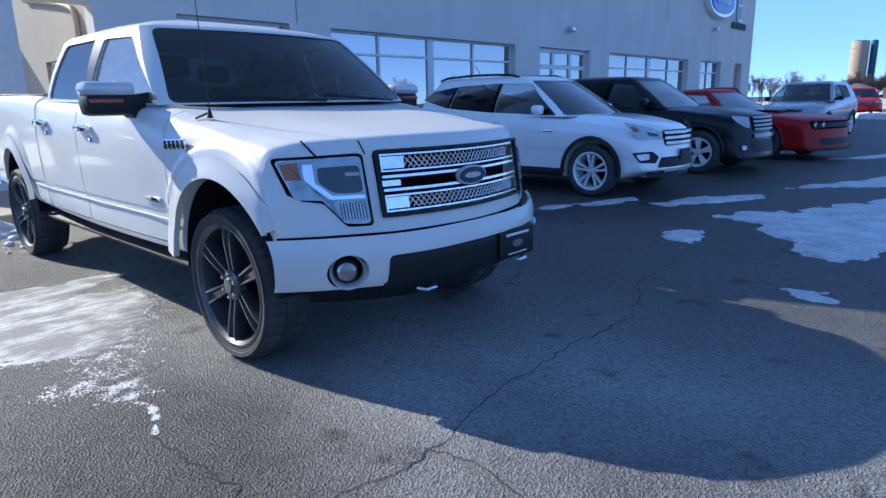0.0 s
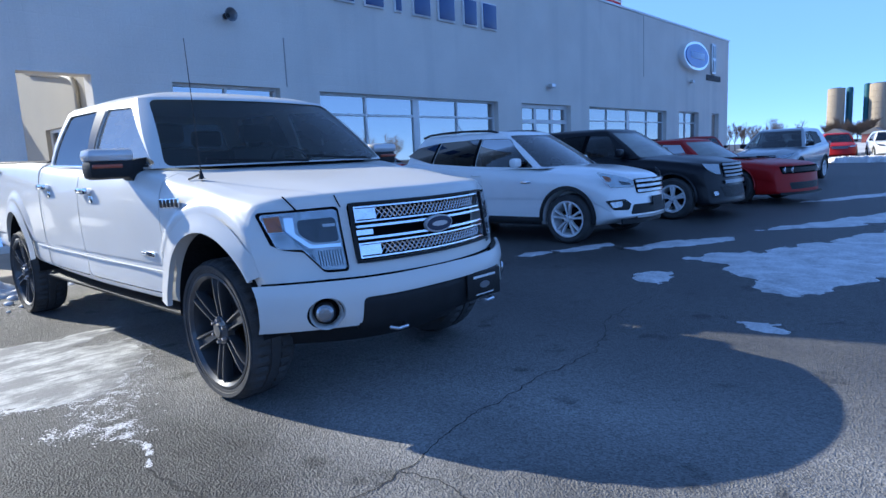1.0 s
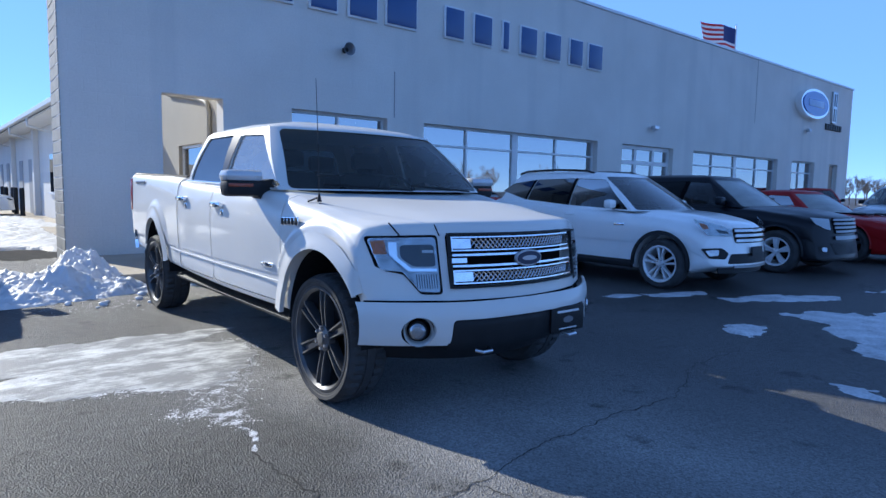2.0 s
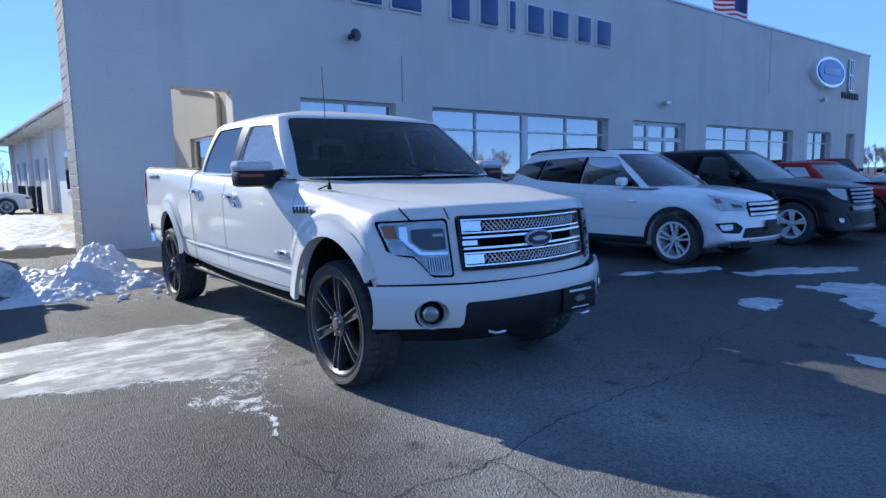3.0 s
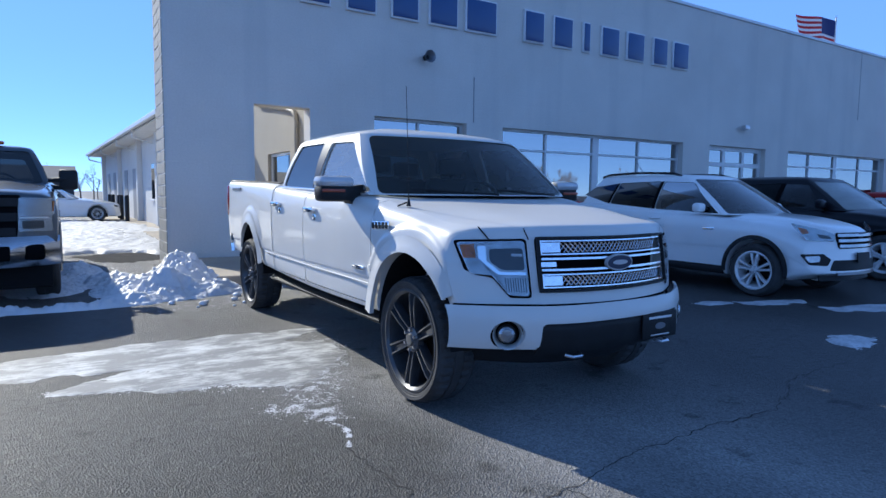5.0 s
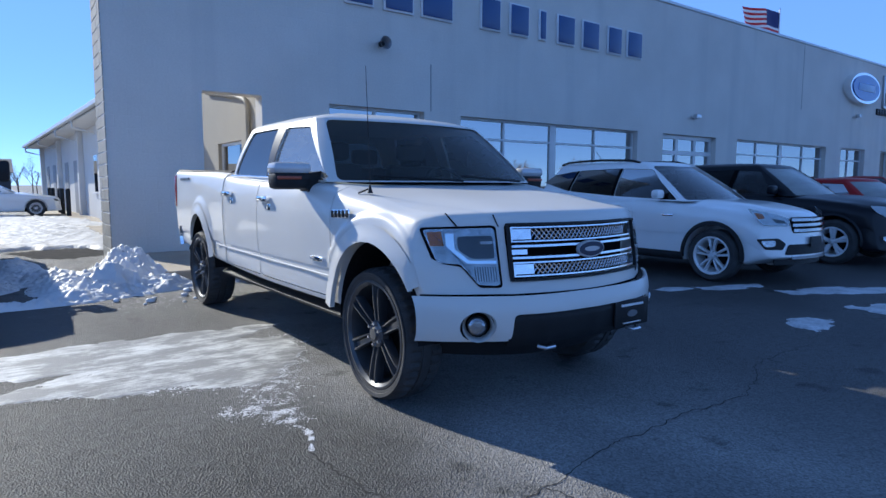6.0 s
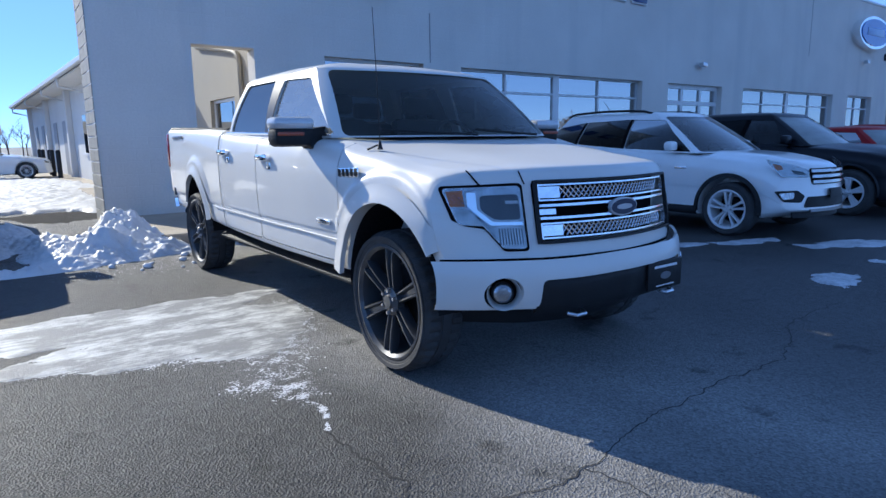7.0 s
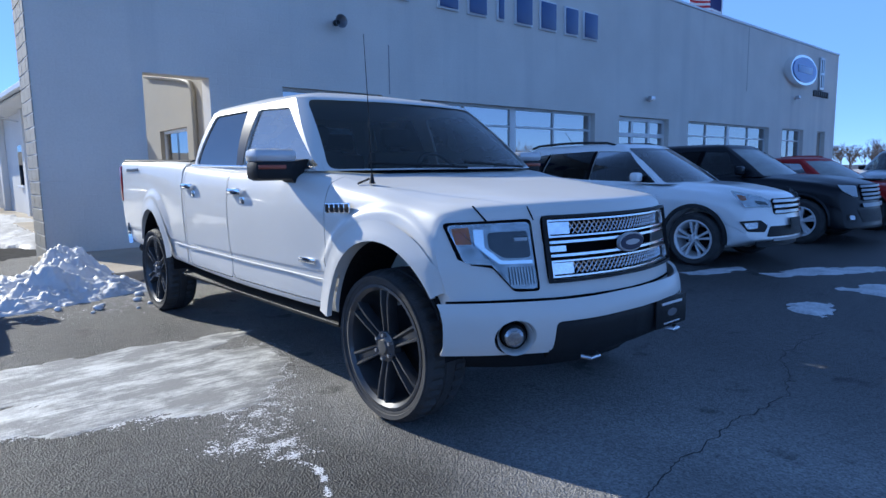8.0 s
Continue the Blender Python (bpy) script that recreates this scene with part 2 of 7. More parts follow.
def sheet(fn, nu, nv, thick=0.0):
    """A grid of fn(u, v), u and v from 0 to 1, given thickness along its normals."""
    bm = bmesh.new()
    g = [[bm.verts.new(fn(i / nu, j / nv)) for j in range(nv + 1)] for i in range(nu + 1)]
    for i in range(nu):
        for j in range(nv):
            bm.faces.new((g[i][j], g[i + 1][j], g[i + 1][j + 1], g[i][j + 1]))
    if thick:
        bmesh.ops.recalc_face_normals(bm, faces=bm.faces)
        bm.normal_update()
        bmesh.ops.solidify(bm, geom=bm.faces[:], thickness=thick)
    return bm


def joined(*bms):
    out = bmesh.new()
    for b in bms:
        me = bpy.data.meshes.new("t")
        b.to_mesh(me)
        b.free()
        out.from_mesh(me)
        bpy.data.meshes.remove(me)
    return out


def mirrored(bm):
    """A copy of a shape on the other side of x = 0."""
    out = bm.copy()
    bmesh.ops.scale(out, vec=(-1, 1, 1), verts=out.verts)
    bmesh.ops.reverse_faces(out, faces=out.faces)
    return out


# ---- ground, snow and cracks ----
def asphalt_mat():
    m = bpy.data.materials.new("worn_asphalt")
    m.use_nodes = True
    nt = m.node_tree
    N, L = nt.nodes.new, nt.links.new
    b = nt.nodes["Principled BSDF"]
    b.inputs["Specular IOR Level"].default_value = 0.25
    tc = N("ShaderNodeTexCoord")
    vo, n1, n2, n3 = N("ShaderNodeTexVoronoi"), N("ShaderNodeTexNoise"), N("ShaderNodeTexNoise"), N("ShaderNodeTexNoise")
    vo.inputs["Scale"].default_value = 105
    for n, s, d in ((n1, 0.55, 6), (n2, 16.0, 6), (n3, 140, 3)):
        n.inputs["Scale"].default_value, n.inputs["Detail"].default_value = s, d
    for n in (vo, n1, n2, n3):
        L(tc.outputs["Object"], n.inputs["Vector"])
    stone = N("ShaderNodeValToRGB")
    stone.color_ramp.elements[0].position, stone.color_ramp.elements[1].position = 0.05, 0.95
    stone.color_ramp.elements[0].color, stone.color_ramp.elements[1].color = (0.11, 0.108, 0.104, 1), (0.27, 0.264, 0.253, 1)
    L(vo.outputs["Color"], stone.inputs[0])
    dirt = N("ShaderNodeMix")
    dirt.data_type, dirt.blend_type = "RGBA", "MULTIPLY"
    r1 = N("ShaderNodeMapRange")
    r1.inputs["From Min"].default_value, r1.inputs["From Max"].default_value = 0.38, 0.6
    r1.inputs["To Min"].default_value, r1.inputs["To Max"].default_value = 0.62, 1.15
    L(n1.outputs["Fac"], r1.inputs["Value"])
    # an older, darker strip of paving on one side, a worn pale lane brightened as if sunlit, and past it shade painted
    # into the colour
    sep, wob, lane_light, mul = N("ShaderNodeSeparateXYZ"), N("ShaderNodeMath"), N("ShaderNodeValToRGB"), N("ShaderNodeMath")
    L(tc.outputs["Object"], sep.inputs[0])
    wob.operation, wob.inputs[1].default_value = "MULTIPLY_ADD", 1.6
    L(n1.outputs["Fac"], wob.inputs[0])
    L(sep.outputs["X"], wob.inputs[2])
    span = N("ShaderNodeMapRange")
    span.inputs["From Min"].default_value, span.inputs["From Max"].default_value = -3.2, 4.8
    L(wob.outputs[0], span.inputs["Value"])
    ramp = lane_light.color_ramp
    ramp.elements[0].position, ramp.elements[0].color = 0.26, (0.36, 0.36, 0.36, 1)
    ramp.elements[1].position, ramp.elements[1].color = 0.9, (0.45, 0.45, 0.45, 1)
    # pale stops follow the sunlit ground; stops past 0.6 darken it like shade
    for q, c in ((0.34, 0.6), (0.43, 1.45), (0.52, 1.5), (0.6, 0.95), (0.7, 0.58)):
        ramp.elements.new(q).color = (c, c, c, 1)
    L(span.outputs[0], lane_light.inputs[0])
    mul.operation = "MULTIPLY"
    L(r1.outputs[0], mul.inputs[0])
    L(lane_light.outputs[0], mul.inputs[1])
    # besides dirt, this mix carries the painted sun and shade
    dirt.inputs["Factor"].default_value = 1.0
    L(stone.outputs[0], dirt.inputs["A"])
    L(mul.outputs[0], dirt.inputs["B"])
    salt = N("ShaderNodeMix")
    salt.data_type = "RGBA"
    salt.inputs["B"].default_value = (0.22, 0.215, 0.207, 1)
    r2 = N("ShaderNodeMapRange")
    r2.inputs["From Min"].default_value, r2.inputs["From Max"].default_value, r2.inputs["To Max"].default_value = 0.5, 0.8, 0.3
    L(n2.outputs["Fac"], r2.inputs["Value"])
    L(r2.outputs[0], salt.inputs["Factor"])
    L(dirt.outputs["Result"], salt.inputs["A"])
    # damp blotches where ice has melted
    n4, r4, damp = N("ShaderNodeTexNoise"), N("ShaderNodeMapRange"), N("ShaderNodeMix")
    n4.inputs["Scale"].default_value, n4.inputs["Detail"].default_value, n4.inputs["Roughness"].default_value = 2.6, 8, 0.62
    L(tc.outputs["Object"], n4.inputs["Vector"])
    r4.inputs["From Min"].default_value, r4.inputs["From Max"].default_value = 0.6, 0.66
    r4.inputs["To Min"].default_value, r4.inputs["To Max"].default_value = 1.0, 0.52
    L(n4.outputs["Fac"], r4.inputs["Value"])
    damp.data_type, damp.blend_type = "RGBA", "MULTIPLY"
    damp.inputs["Factor"].default_value = 1.0
    L(salt.outputs["Result"], damp.inputs["A"])
    L(r4.outputs[0], damp.inputs["B"])
    L(damp.outputs["Result"], b.inputs["Base Color"])
    rr = N("ShaderNodeMapRange")
    rr.inputs["From Min"].default_value, rr.inputs["From Max"].default_value = 0.35, 0.6
    rr.inputs["To Min"].default_value, rr.inputs["To Max"].default_value = 0.48, 0.62
    L(n1.outputs["Fac"], rr.inputs["Value"])
    L(rr.outputs[0], b.inputs["Roughness"])
    b1, b2 = N("ShaderNodeBump"), N("ShaderNodeBump")
    b1.inputs["Strength"].default_value, b1.inputs["Distance"].default_value = 1.0, 0.0075
    b2.inputs["Strength"].default_value, b2.inputs["Distance"].default_value = 0.3, 0.012
    grit = N("ShaderNodeMath")
    grit.operation, grit.inputs[1].default_value = "MULTIPLY_ADD", 1.1
    L(n3.outputs["Fac"], grit.inputs[0])
    L(vo.outputs["Distance"], grit.inputs[2])
    L(grit.outputs[0], b1.inputs["Height"])
    L(n2.outputs["Fac"], b2.inputs["Height"])
    L(b2.outputs[0], b1.inputs["Normal"])
    L(b1.outputs[0], b.inputs["Normal"])
    return m


ASPHALT = asphalt_mat()
SNOW = mat("packed_snow", (0.72, 0.72, 0.73), 0.55, 0, 0, 0.05, 3, 60, 0.5, 18)
THIN_SNOW = mat("melting_snow", (0.66, 0.665, 0.68), 0.5, 0, 0, 0.2, 4, 40, 0.5, 22, second=(0.3, 0.305, 0.315))
DIRTY_SNOW = mat("old_snow", (0.6, 0.6, 0.6), 0.6, 0, 0, 0.12, 4, 40, 0.6, 14)
CRACK = mat("crack_dirt", (0.045, 0.043, 0.041), 0.9, 0, 0, 0.2, 30, 200)
CONCRETE = mat("tan_concrete", (0.42, 0.36, 0.28), 0.8, 0, 0, 0.12, 1.2, 60, 0.2, 80)
FIELD = mat("snowy_field", (0.6, 0.6, 0.6), 0.8, 0, 0, 0.2, 0.05, 1.0, second=(0.3, 0.27, 0.22))


def ice_mat():
    """Trodden snow, thinned to bare wet asphalt in streaks."""
    m = mat("streaked_ice", (0.72, 0.72, 0.69), 0.6, 0, 0, 0.1, 5, 70, 0.3, 60, spec=0.2, stretch=(1.0, 1.7, 1.0))
    nt = m.node_tree
    b = nt.nodes["Principled BSDF"]
    mp = next(n for n in nt.nodes if n.type == "MAPPING")
    lines, spots, both, r, mix = (nt.nodes.new("ShaderNode" + k) for k in ("TexNoise", "TexNoise", "Math", "MapRange", "Mix"))
    slant = nt.nodes.new("ShaderNodeMapping")
    slant.inputs["Rotation"].default_value, slant.inputs["Scale"].default_value = (0, 0, -0.16), (0.8, 24.0, 1.0)
    nt.links.new(mp.inputs["Vector"].links[0].from_socket, slant.inputs["Vector"])
    lines.inputs["Scale"].default_value, lines.inputs["Detail"].default_value, lines.inputs["Roughness"].default_value = 2.2, 12, 0.75
    spots.inputs["Scale"].default_value, spots.inputs["Detail"].default_value, spots.inputs["Roughness"].default_value = 2.4, 10, 0.7
    nt.links.new(slant.outputs[0], lines.inputs["Vector"])
    nt.links.new(mp.outputs[0], spots.inputs["Vector"])
    both.operation, both.inputs[1].default_value = "MULTIPLY_ADD", 0.45
    nt.links.new(lines.outputs["Fac"], both.inputs[0])
    nt.links.new(spots.outputs["Fac"], both.inputs[2])
    r.inputs["From Min"].default_value, r.inputs["From Max"].default_value = 0.68, 0.84
    nt.links.new(both.outputs[0], r.inputs["Value"])
    mix.data_type = "RGBA"
    mix.inputs["A"].default_value = (0.27, 0.268, 0.26, 1)
    old = b.inputs["Base Color"].links[0].from_socket
    nt.links.new(r.outputs[0], mix.inputs["Factor"])
    nt.links.new(old, mix.inputs["B"])
    nt.links.new(mix.outputs["Result"], b.inputs["Base Color"])
    return m


ICE = ice_mat()
bm = bmesh.new()
bmesh.ops.create_grid(bm, x_segments=60, y_segments=60, size=1500)
ground = tagged(part("ground", bm, ASPHALT, smooth=0), "dark worn asphalt of a car lot with salt dust", "ground", kind="structure")


def ragged(cx, cy, rx, ry, seed, turn=0.0, n=120, rough=0.35):
    """A ragged closed outline round a centre."""
    out = []
    for k in range(n):
        a = 2 * math.pi * k / n
        q = Vector((math.cos(a) * 1.3 + seed * 7.1, math.sin(a) * 1.3, seed * 3.3))
        f = 1 + rough * noise.fractal(q, 1.0, 2.0, 5) + 0.5 * rough * noise.noise(q * 6)
        x, y = rx * f * math.cos(a), ry * f * math.sin(a)
        c, s = math.cos(turn), math.sin(turn)
        out.append((cx + c * x - s * y, cy + s * x + c * y))
    return out


def snow_patch(name, outline, thick, material, label, seed=0.0, lump=0.5, cell=0.0, category="snow patch", melt=0.35, grain=2.2, streak=1.0, fade=0.12):
    """Snow lying on the ground over an outline: thin at its rim, lumpy inside, melted through in places."""
    o = np.array(outline)
    lo, hi = o.min(0) - 0.02, o.max(0) + 0.02
    size = cell or max(0.014, float(np.sqrt(np.prod(hi - lo) / 26000)))
    nx, ny = (int((hi[k] - lo[k]) / size) + 2 for k in (0, 1))
    gx, gy = np.meshgrid(lo[0] + size * np.arange(nx), lo[1] + size * np.arange(ny), indexing="ij")
    inside, far = np.zeros(gx.shape, bool), np.full(gx.shape, 1e9)
    for (x0, y0), (x1, y1) in zip(o, np.roll(o, -1, 0)):
        cross = ((y0 > gy) != (y1 > gy)) & (gx < (x1 - x0) * (gy - y0) / (y1 - y0 + 1e-12) + x0)
        inside ^= cross
        dx, dy = x1 - x0, y1 - y0
        u = np.clip(((gx - x0) * dx + (gy - y0) * dy) / (dx * dx + dy * dy + 1e-12), 0, 1)
        far = np.minimum(far, np.hypot(gx - x0 - u * dx, gy - y0 - u * dy))
    bm = bmesh.new()
    height = np.full(gx.shape, -1.0)
    for i, j in zip(*np.nonzero(inside | (far < size * 2.5))):
        x, y = gx[i, j], gy[i, j]
        d = far[i, j] if inside[i, j] else -far[i, j]
        n1 = noise.fractal(Vector((x * grain / streak, y * grain, seed)), 0.7, 2.1, 6)
        edge = min(1.0, max(-1.0, d / fade))
        cover = edge * 0.9 + n1 * 0.9 + (0.55 - melt)
        n2 = noise.fractal(Vector((x * 6, y * 6, seed + 5)), 0.8, 2.1, 4) if cover > 0 else 0.0
        height[i, j] = thick * max(-1.0, min(1.0, cover * 1.7)) * (1 + lump * n2 * min(1.0, max(0.0, cover)))
    vert = {}
    for i in range(nx - 1):
        for j in range(ny - 1):
            q = ((i, j), (i + 1, j), (i + 1, j + 1), (i, j + 1))
            if max(height[k] for k in q) <= 0:
                continue
            for k in q:
                if k not in vert:
                    vert[k] = bm.verts.new((gx[k], gy[k], height[k] if height[k] > -0.9 else -thick))
            bm.faces.new([vert[k] for k in q])
    return tagged(part(name, bm, material, smooth=60), label, category)


def outline_through(points, seed, rough=0.05, steps=14):
    """A closed outline through corner points, frayed."""
    p = points + [points[0]]
    out = []
    for (x0, y0), (x1, y1) in zip(p, p[1:]):
        k = max(3, min(steps, int(math.hypot(x1 - x0, y1 - y0) / 0.05)))
        for i in range(k):
            t = i / k
            x, y = x0 + (x1 - x0) * t, y0 + (y1 - y0) * t
            q = Vector((x * 2.5, y * 2.5, seed))
            out.append((x + rough * noise.fractal(q, 0.8, 2.1, 5), y + rough * noise.fractal(q + Vector((9, 3, 0)), 0.8, 2.1, 5)))
    return out


# The trodden ice beside the truck
snow_patch("ice_sheet", outline_through([(-0.62, 2.33), (-0.95, 2.12), (-1.2, 2.05), (-0.85, 1.85), (-0.78, 1.45), (-0.92, 1.15), (-1.3, 0.78), (-1.6, 0.86), (-1.95, 0.98), (-2.35, 1.16), (-2.78, 1.33), (-2.45, 1.52), (-2.1, 1.66), (-2.6, 1.72), (-3.2, 1.78), (-4.2, 1.6), (-6.5, 1.2), (-6.7, 1.6), (-4.6, 2.25), (-3.2, 2.3), (-2.1, 2.44), (-1.4, 2.4)], 1.0, 0.06), 0.0055, ICE, "thin trodden ice streaked with bare asphalt", 1.0, 0.2, category="ice", melt=0.2, grain=6.0, streak=3.0, fade=0.16)


def ice_crumbs(name, label, trails, seed):
    """Fine chips of ice strewn along trails of (x, y, spread, share), joined in one mesh."""
    rng = random.Random(seed)
    verts, faces = [], []
    for line, count in trails:
        pts = smooth_line(line, 12)
        for _ in range(count):
            x, y, spread = pts[int(rng.random() * len(pts))]
            x, y = x + rng.gauss(0, spread), y + rng.gauss(0, spread)
            q = noise.noise(Vector((x * 14, y * 14, seed)))
            if q < rng.uniform(-0.35, 0.25):
                continue
            r, h, a0, n = rng.uniform(0.002, 0.0055) * (1 + max(0, q)), rng.uniform(0.0008, 0.002), rng.uniform(0, 6.3), len(verts)
            for k in range(4):
                rr = r * rng.uniform(0.6, 1.4)
                verts.append((x + rr * math.cos(a0 + k * 1.571), y + rr * math.sin(a0 + k * 1.571), 0.0005))
            verts.append((x, y, h))
            faces += [(n + k, n + (k + 1) % 4, n + 4) for k in range(4)]
    me = bpy.data.meshes.new(name)
    me.from_pydata(verts, [], faces)
    me.materials.append(SNOW)
    return tagged(new(name, me), label, "ice", kind="stuff")


ice_crumbs("ice_crumbs", "fine chips of ice scattered on asphalt", [([(-1.0, 1.15, 0.07), (-1.2, 0.85, 0.09), (-1.35, 0.65, 0.1)], 2200), ([(-1.3, 0.7, 0.09), (-1.4, 0.42, 0.1), (-1.45, 0.2, 0.07), (-1.41, -0.02, 0.035)], 1700), ([(-1.7, 0.33, 0.05), (-1.5, 0.3, 0.06), (-1.43, 0.1, 0.05)], 800), ([(-1.42, 0.05, 0.02), (-1.42, -0.18, 0.01), (-1.5, -0.39, 0.005)], 600), ([(-0.78, 1.9, 0.07), (-0.8, 1.5, 0.06), (-0.95, 1.15, 0.06)], 1500), ([(-2.8, 1.35, 0.03), (-2.0, 1.0, 0.04), (-1.4, 0.78, 0.05)], 1500), ([(-1.9, 4.2, 0.25), (-1.2, 4.1, 0.25), (-0.8, 4.5, 0.2)], 2200)], 7)
snow_patch("snow_patch", outline_through([(3.34, -0.33), (3.62, -0.48), (3.78, -0.66), (3.45, -0.68), (3.02, -0.76), (3.1, -0.55)], 3.0, 0.05), 0.016, THIN_SNOW, "small snow patch on asphalt", 3.0, melt=0.48, grain=3.6)
snow_patch("snow_patch", outline_through([(3.78, 1.44), (4.1, 1.42), (4.2, 1.2), (3.9, 1.26)], 4.0, 0.04), 0.014, THIN_SNOW, "small snow patch on asphalt", 4.0, melt=0.48, grain=3.6)
snow_patch("snow_patch", outline_through([(4.35, 1.3), (4.7, 1.15), (5.25, 0.86), (5.0, 0.75), (4.5, 0.95), (4.2, 1.05)], 5.0, 0.06), 0.014, THIN_SNOW, "narrow snow strip on asphalt", 5.0, melt=0.48, grain=3.6)
snow_patch("snow_patch", outline_through([(4.95, 0.5), (5.6, 0.35), (6.4, -0.3), (6.1, -0.45), (5.4, -0.1), (4.9, 0.3)], 6.0, 0.08), 0.016, THIN_SNOW, "long snow strip on asphalt", 6.0, melt=0.48, grain=3.6)
snow_patch("snow_patch", outline_through([(4.5, -0.42), (5.3, -0.9), (6.2, -1.3), (8.0, -2.1), (9.5, -3.2), (7.6, -3.6), (5.4, -2.8), (3.9, -2.2), (3.15, -1.9), (3.3, -1.55), (3.8, -1.35), (3.7, -1.1), (4.2, -0.85)], 7.0, 0.16), 0.022, THIN_SNOW, "broad melting snow patch on asphalt", 7.0, melt=0.66, grain=3.4)
snow_patch("snow_patch", outline_through([(2.12, -1.72), (2.2, -1.95), (2.05, -2.1), (1.96, -2.0), (1.98, -1.82)], 8.0, 0.03), 0.014, THIN_SNOW, "small snow patch on asphalt", 8.0, melt=0.48, grain=3.6)
snow_patch("snow_patch", outline_through([(7.2, -0.4), (9.4, -1.3), (12.0, -2.4), (13.0, -3.0), (9.5, -2.1), (8.0, -1.3)], 9.0, 0.12), 0.018, THIN_SNOW, "streaked snow patch on asphalt", 9.0, melt=0.48, grain=3.6)
snow_patch("snow_patch", outline_through([(12.0, 0.1), (14.2, -0.8), (15.5, -1.5), (14.5, -1.5), (12.4, -0.4)], 10.0, 0.1), 0.014, THIN_SNOW, "streaked snow patch on asphalt", 10.0)
snow_patch("snow_bank", outline_through([(35.8, 3.4), (38.0, 4.6), (38.8, 1.0), (38.6, -4), (39, -10), (36, -10), (35.4, -2.0)], 11.0, 0.3), 0.25, SNOW, "low ploughed snow bank at the lot's edge", 11.0)
snow_patch("snow_field", outline_through([(-0.9, 10.6), (0.2, 18.5), (-0.4, 24.0), (-2.5, 26.5), (-9, 27), (-14, 22), (-12, 12), (-7, 9.2), (-4.2, 9.6), (-2.9, 11.2), (-1.6, 11.2)], 12.0, 0.3), 0.07, DIRTY_SNOW, "rutted snow cover on the side lot", 12.0, 0.8, melt=0.3, grain=0.8, streak=4.0)


def snow_pile(name, cx, cy, parts_, label, span, seed):
    """Ploughed heap: a fine grid raised by mounds and clods."""
    nx, ny = 330, 300
    x0, x1, y0, y1 = span

    def height(x, y):
        h = 0.0
        for mx, my, sx, sy, hh in parts_:
            h = max(h, hh * math.exp(-(((x - mx) / sx) ** 2 + ((y - my) / sy) ** 2)))
        e = Vector((x * 4.0, y * 4.0, seed))
        lump = noise.fractal(e, 0.75, 2.1, 7) + 0.35 * (0.5 - abs(noise.fractal(e * 1.7 + Vector((3, 7, 1)), 0.8, 2.2, 4)))
        clod = max(0.0, 0.35 - noise.cell(Vector((x * 9, y * 9, seed)))) if h > 0.05 else 0
        fine = noise.fractal(e * 3.5, 0.75, 2.2, 4)
        chip = noise.cell(Vector((x * 21 + lump, y * 21, seed))) if h > 0.04 else 0.0
        return h * (1 + 0.46 * lump) + (0.013 * fine * min(1.0, h * 6) if h > 0.04 else 0.0) + 0.006 * clod + 0.003 * chip + (0.034 * abs(noise.fractal(e * 2.2, 0.6, 2.3, 6)) if h > 0.04 else 0.0) - 0.05

    g = [[None] * (ny + 1) for _ in range(nx + 1)]
    bm = bmesh.new()
    for i in range(nx + 1):
        for j in range(ny + 1):
            x, y = x0 + (x1 - x0) * i / nx, y0 + (y1 - y0) * j / ny
            g[i][j] = bm.verts.new((x, y, max(-0.01, height(x, y))))
    for i in range(nx):
        for j in range(ny):
            q = (g[i][j], g[i + 1][j], g[i + 1][j + 1], g[i][j + 1])
            if max(v.co.z for v in q) > -0.005:
                bm.faces.new(q)
    bmesh.ops.delete(bm, geom=[v for v in bm.verts if not v.link_faces], context="VERTS")
    return tagged(part(name, bm, SNOW, smooth=80), label, "snow")


snow_pile("snow_mound", 0, 0, [(-1.3, 5.85, 0.42, 0.6, 0.45), (-1.55, 5.15, 0.46, 0.45, 0.27), (-1.05, 5.15, 0.36, 0.36, 0.19), (-1.9, 5.6, 0.42, 0.7, 0.2), (-2.1, 6.6, 0.36, 0.7, 0.16), (-2.5, 8.0, 0.32, 1.2, 0.15), (-2.9, 6.6, 0.6, 1.2, 0.1), (-2.6, 4.5, 0.9, 0.12, 0.1), (-3.6, 4.6, 0.9, 0.12, 0.09), (-4.8, 4.7, 1.0, 0.12, 0.08), (-0.8, 4.95, 0.3, 0.22, 0.085), (-2.0, 4.75, 0.4, 0.28, 0.14), (-0.3, 5.0, 0.3, 0.15, 0.06)], "ploughed heap of lumpy white snow beside the kerb", (-5.6, 0.6, 3.9, 9.8), 3.0)
for k, (x, y, r) in enumerate([(-1.35, 4.12, 0.05), (-0.95, 4.3, 0.045), (-1.65, 4.35, 0.04), (-0.9, 4.05, 0.028), (-1.42, 4.0, 0.022), (-0.6, 4.5, 0.04), (-1.05, 3.9, 0.02), (-0.85, 4.6, 0.05), (-1.28, 4.3, 0.03)]):
    bm = bmesh.new()
    bmesh.ops.create_icosphere(bm, subdivisions=2, radius=r)
    for v in bm.verts:
        v.co *= 1 + 0.35 * noise.noise(v.co * 18 + Vector((k, 0, 0)))
        v.co.z = v.co.z * 0.6 + r * 0.4
    clod = tagged(part("snow_clod", bm, SNOW, smooth=60), "loose clod of snow on asphalt", "snow clod", "snow clods by the pile")
    clod.location = (x, y, 0)


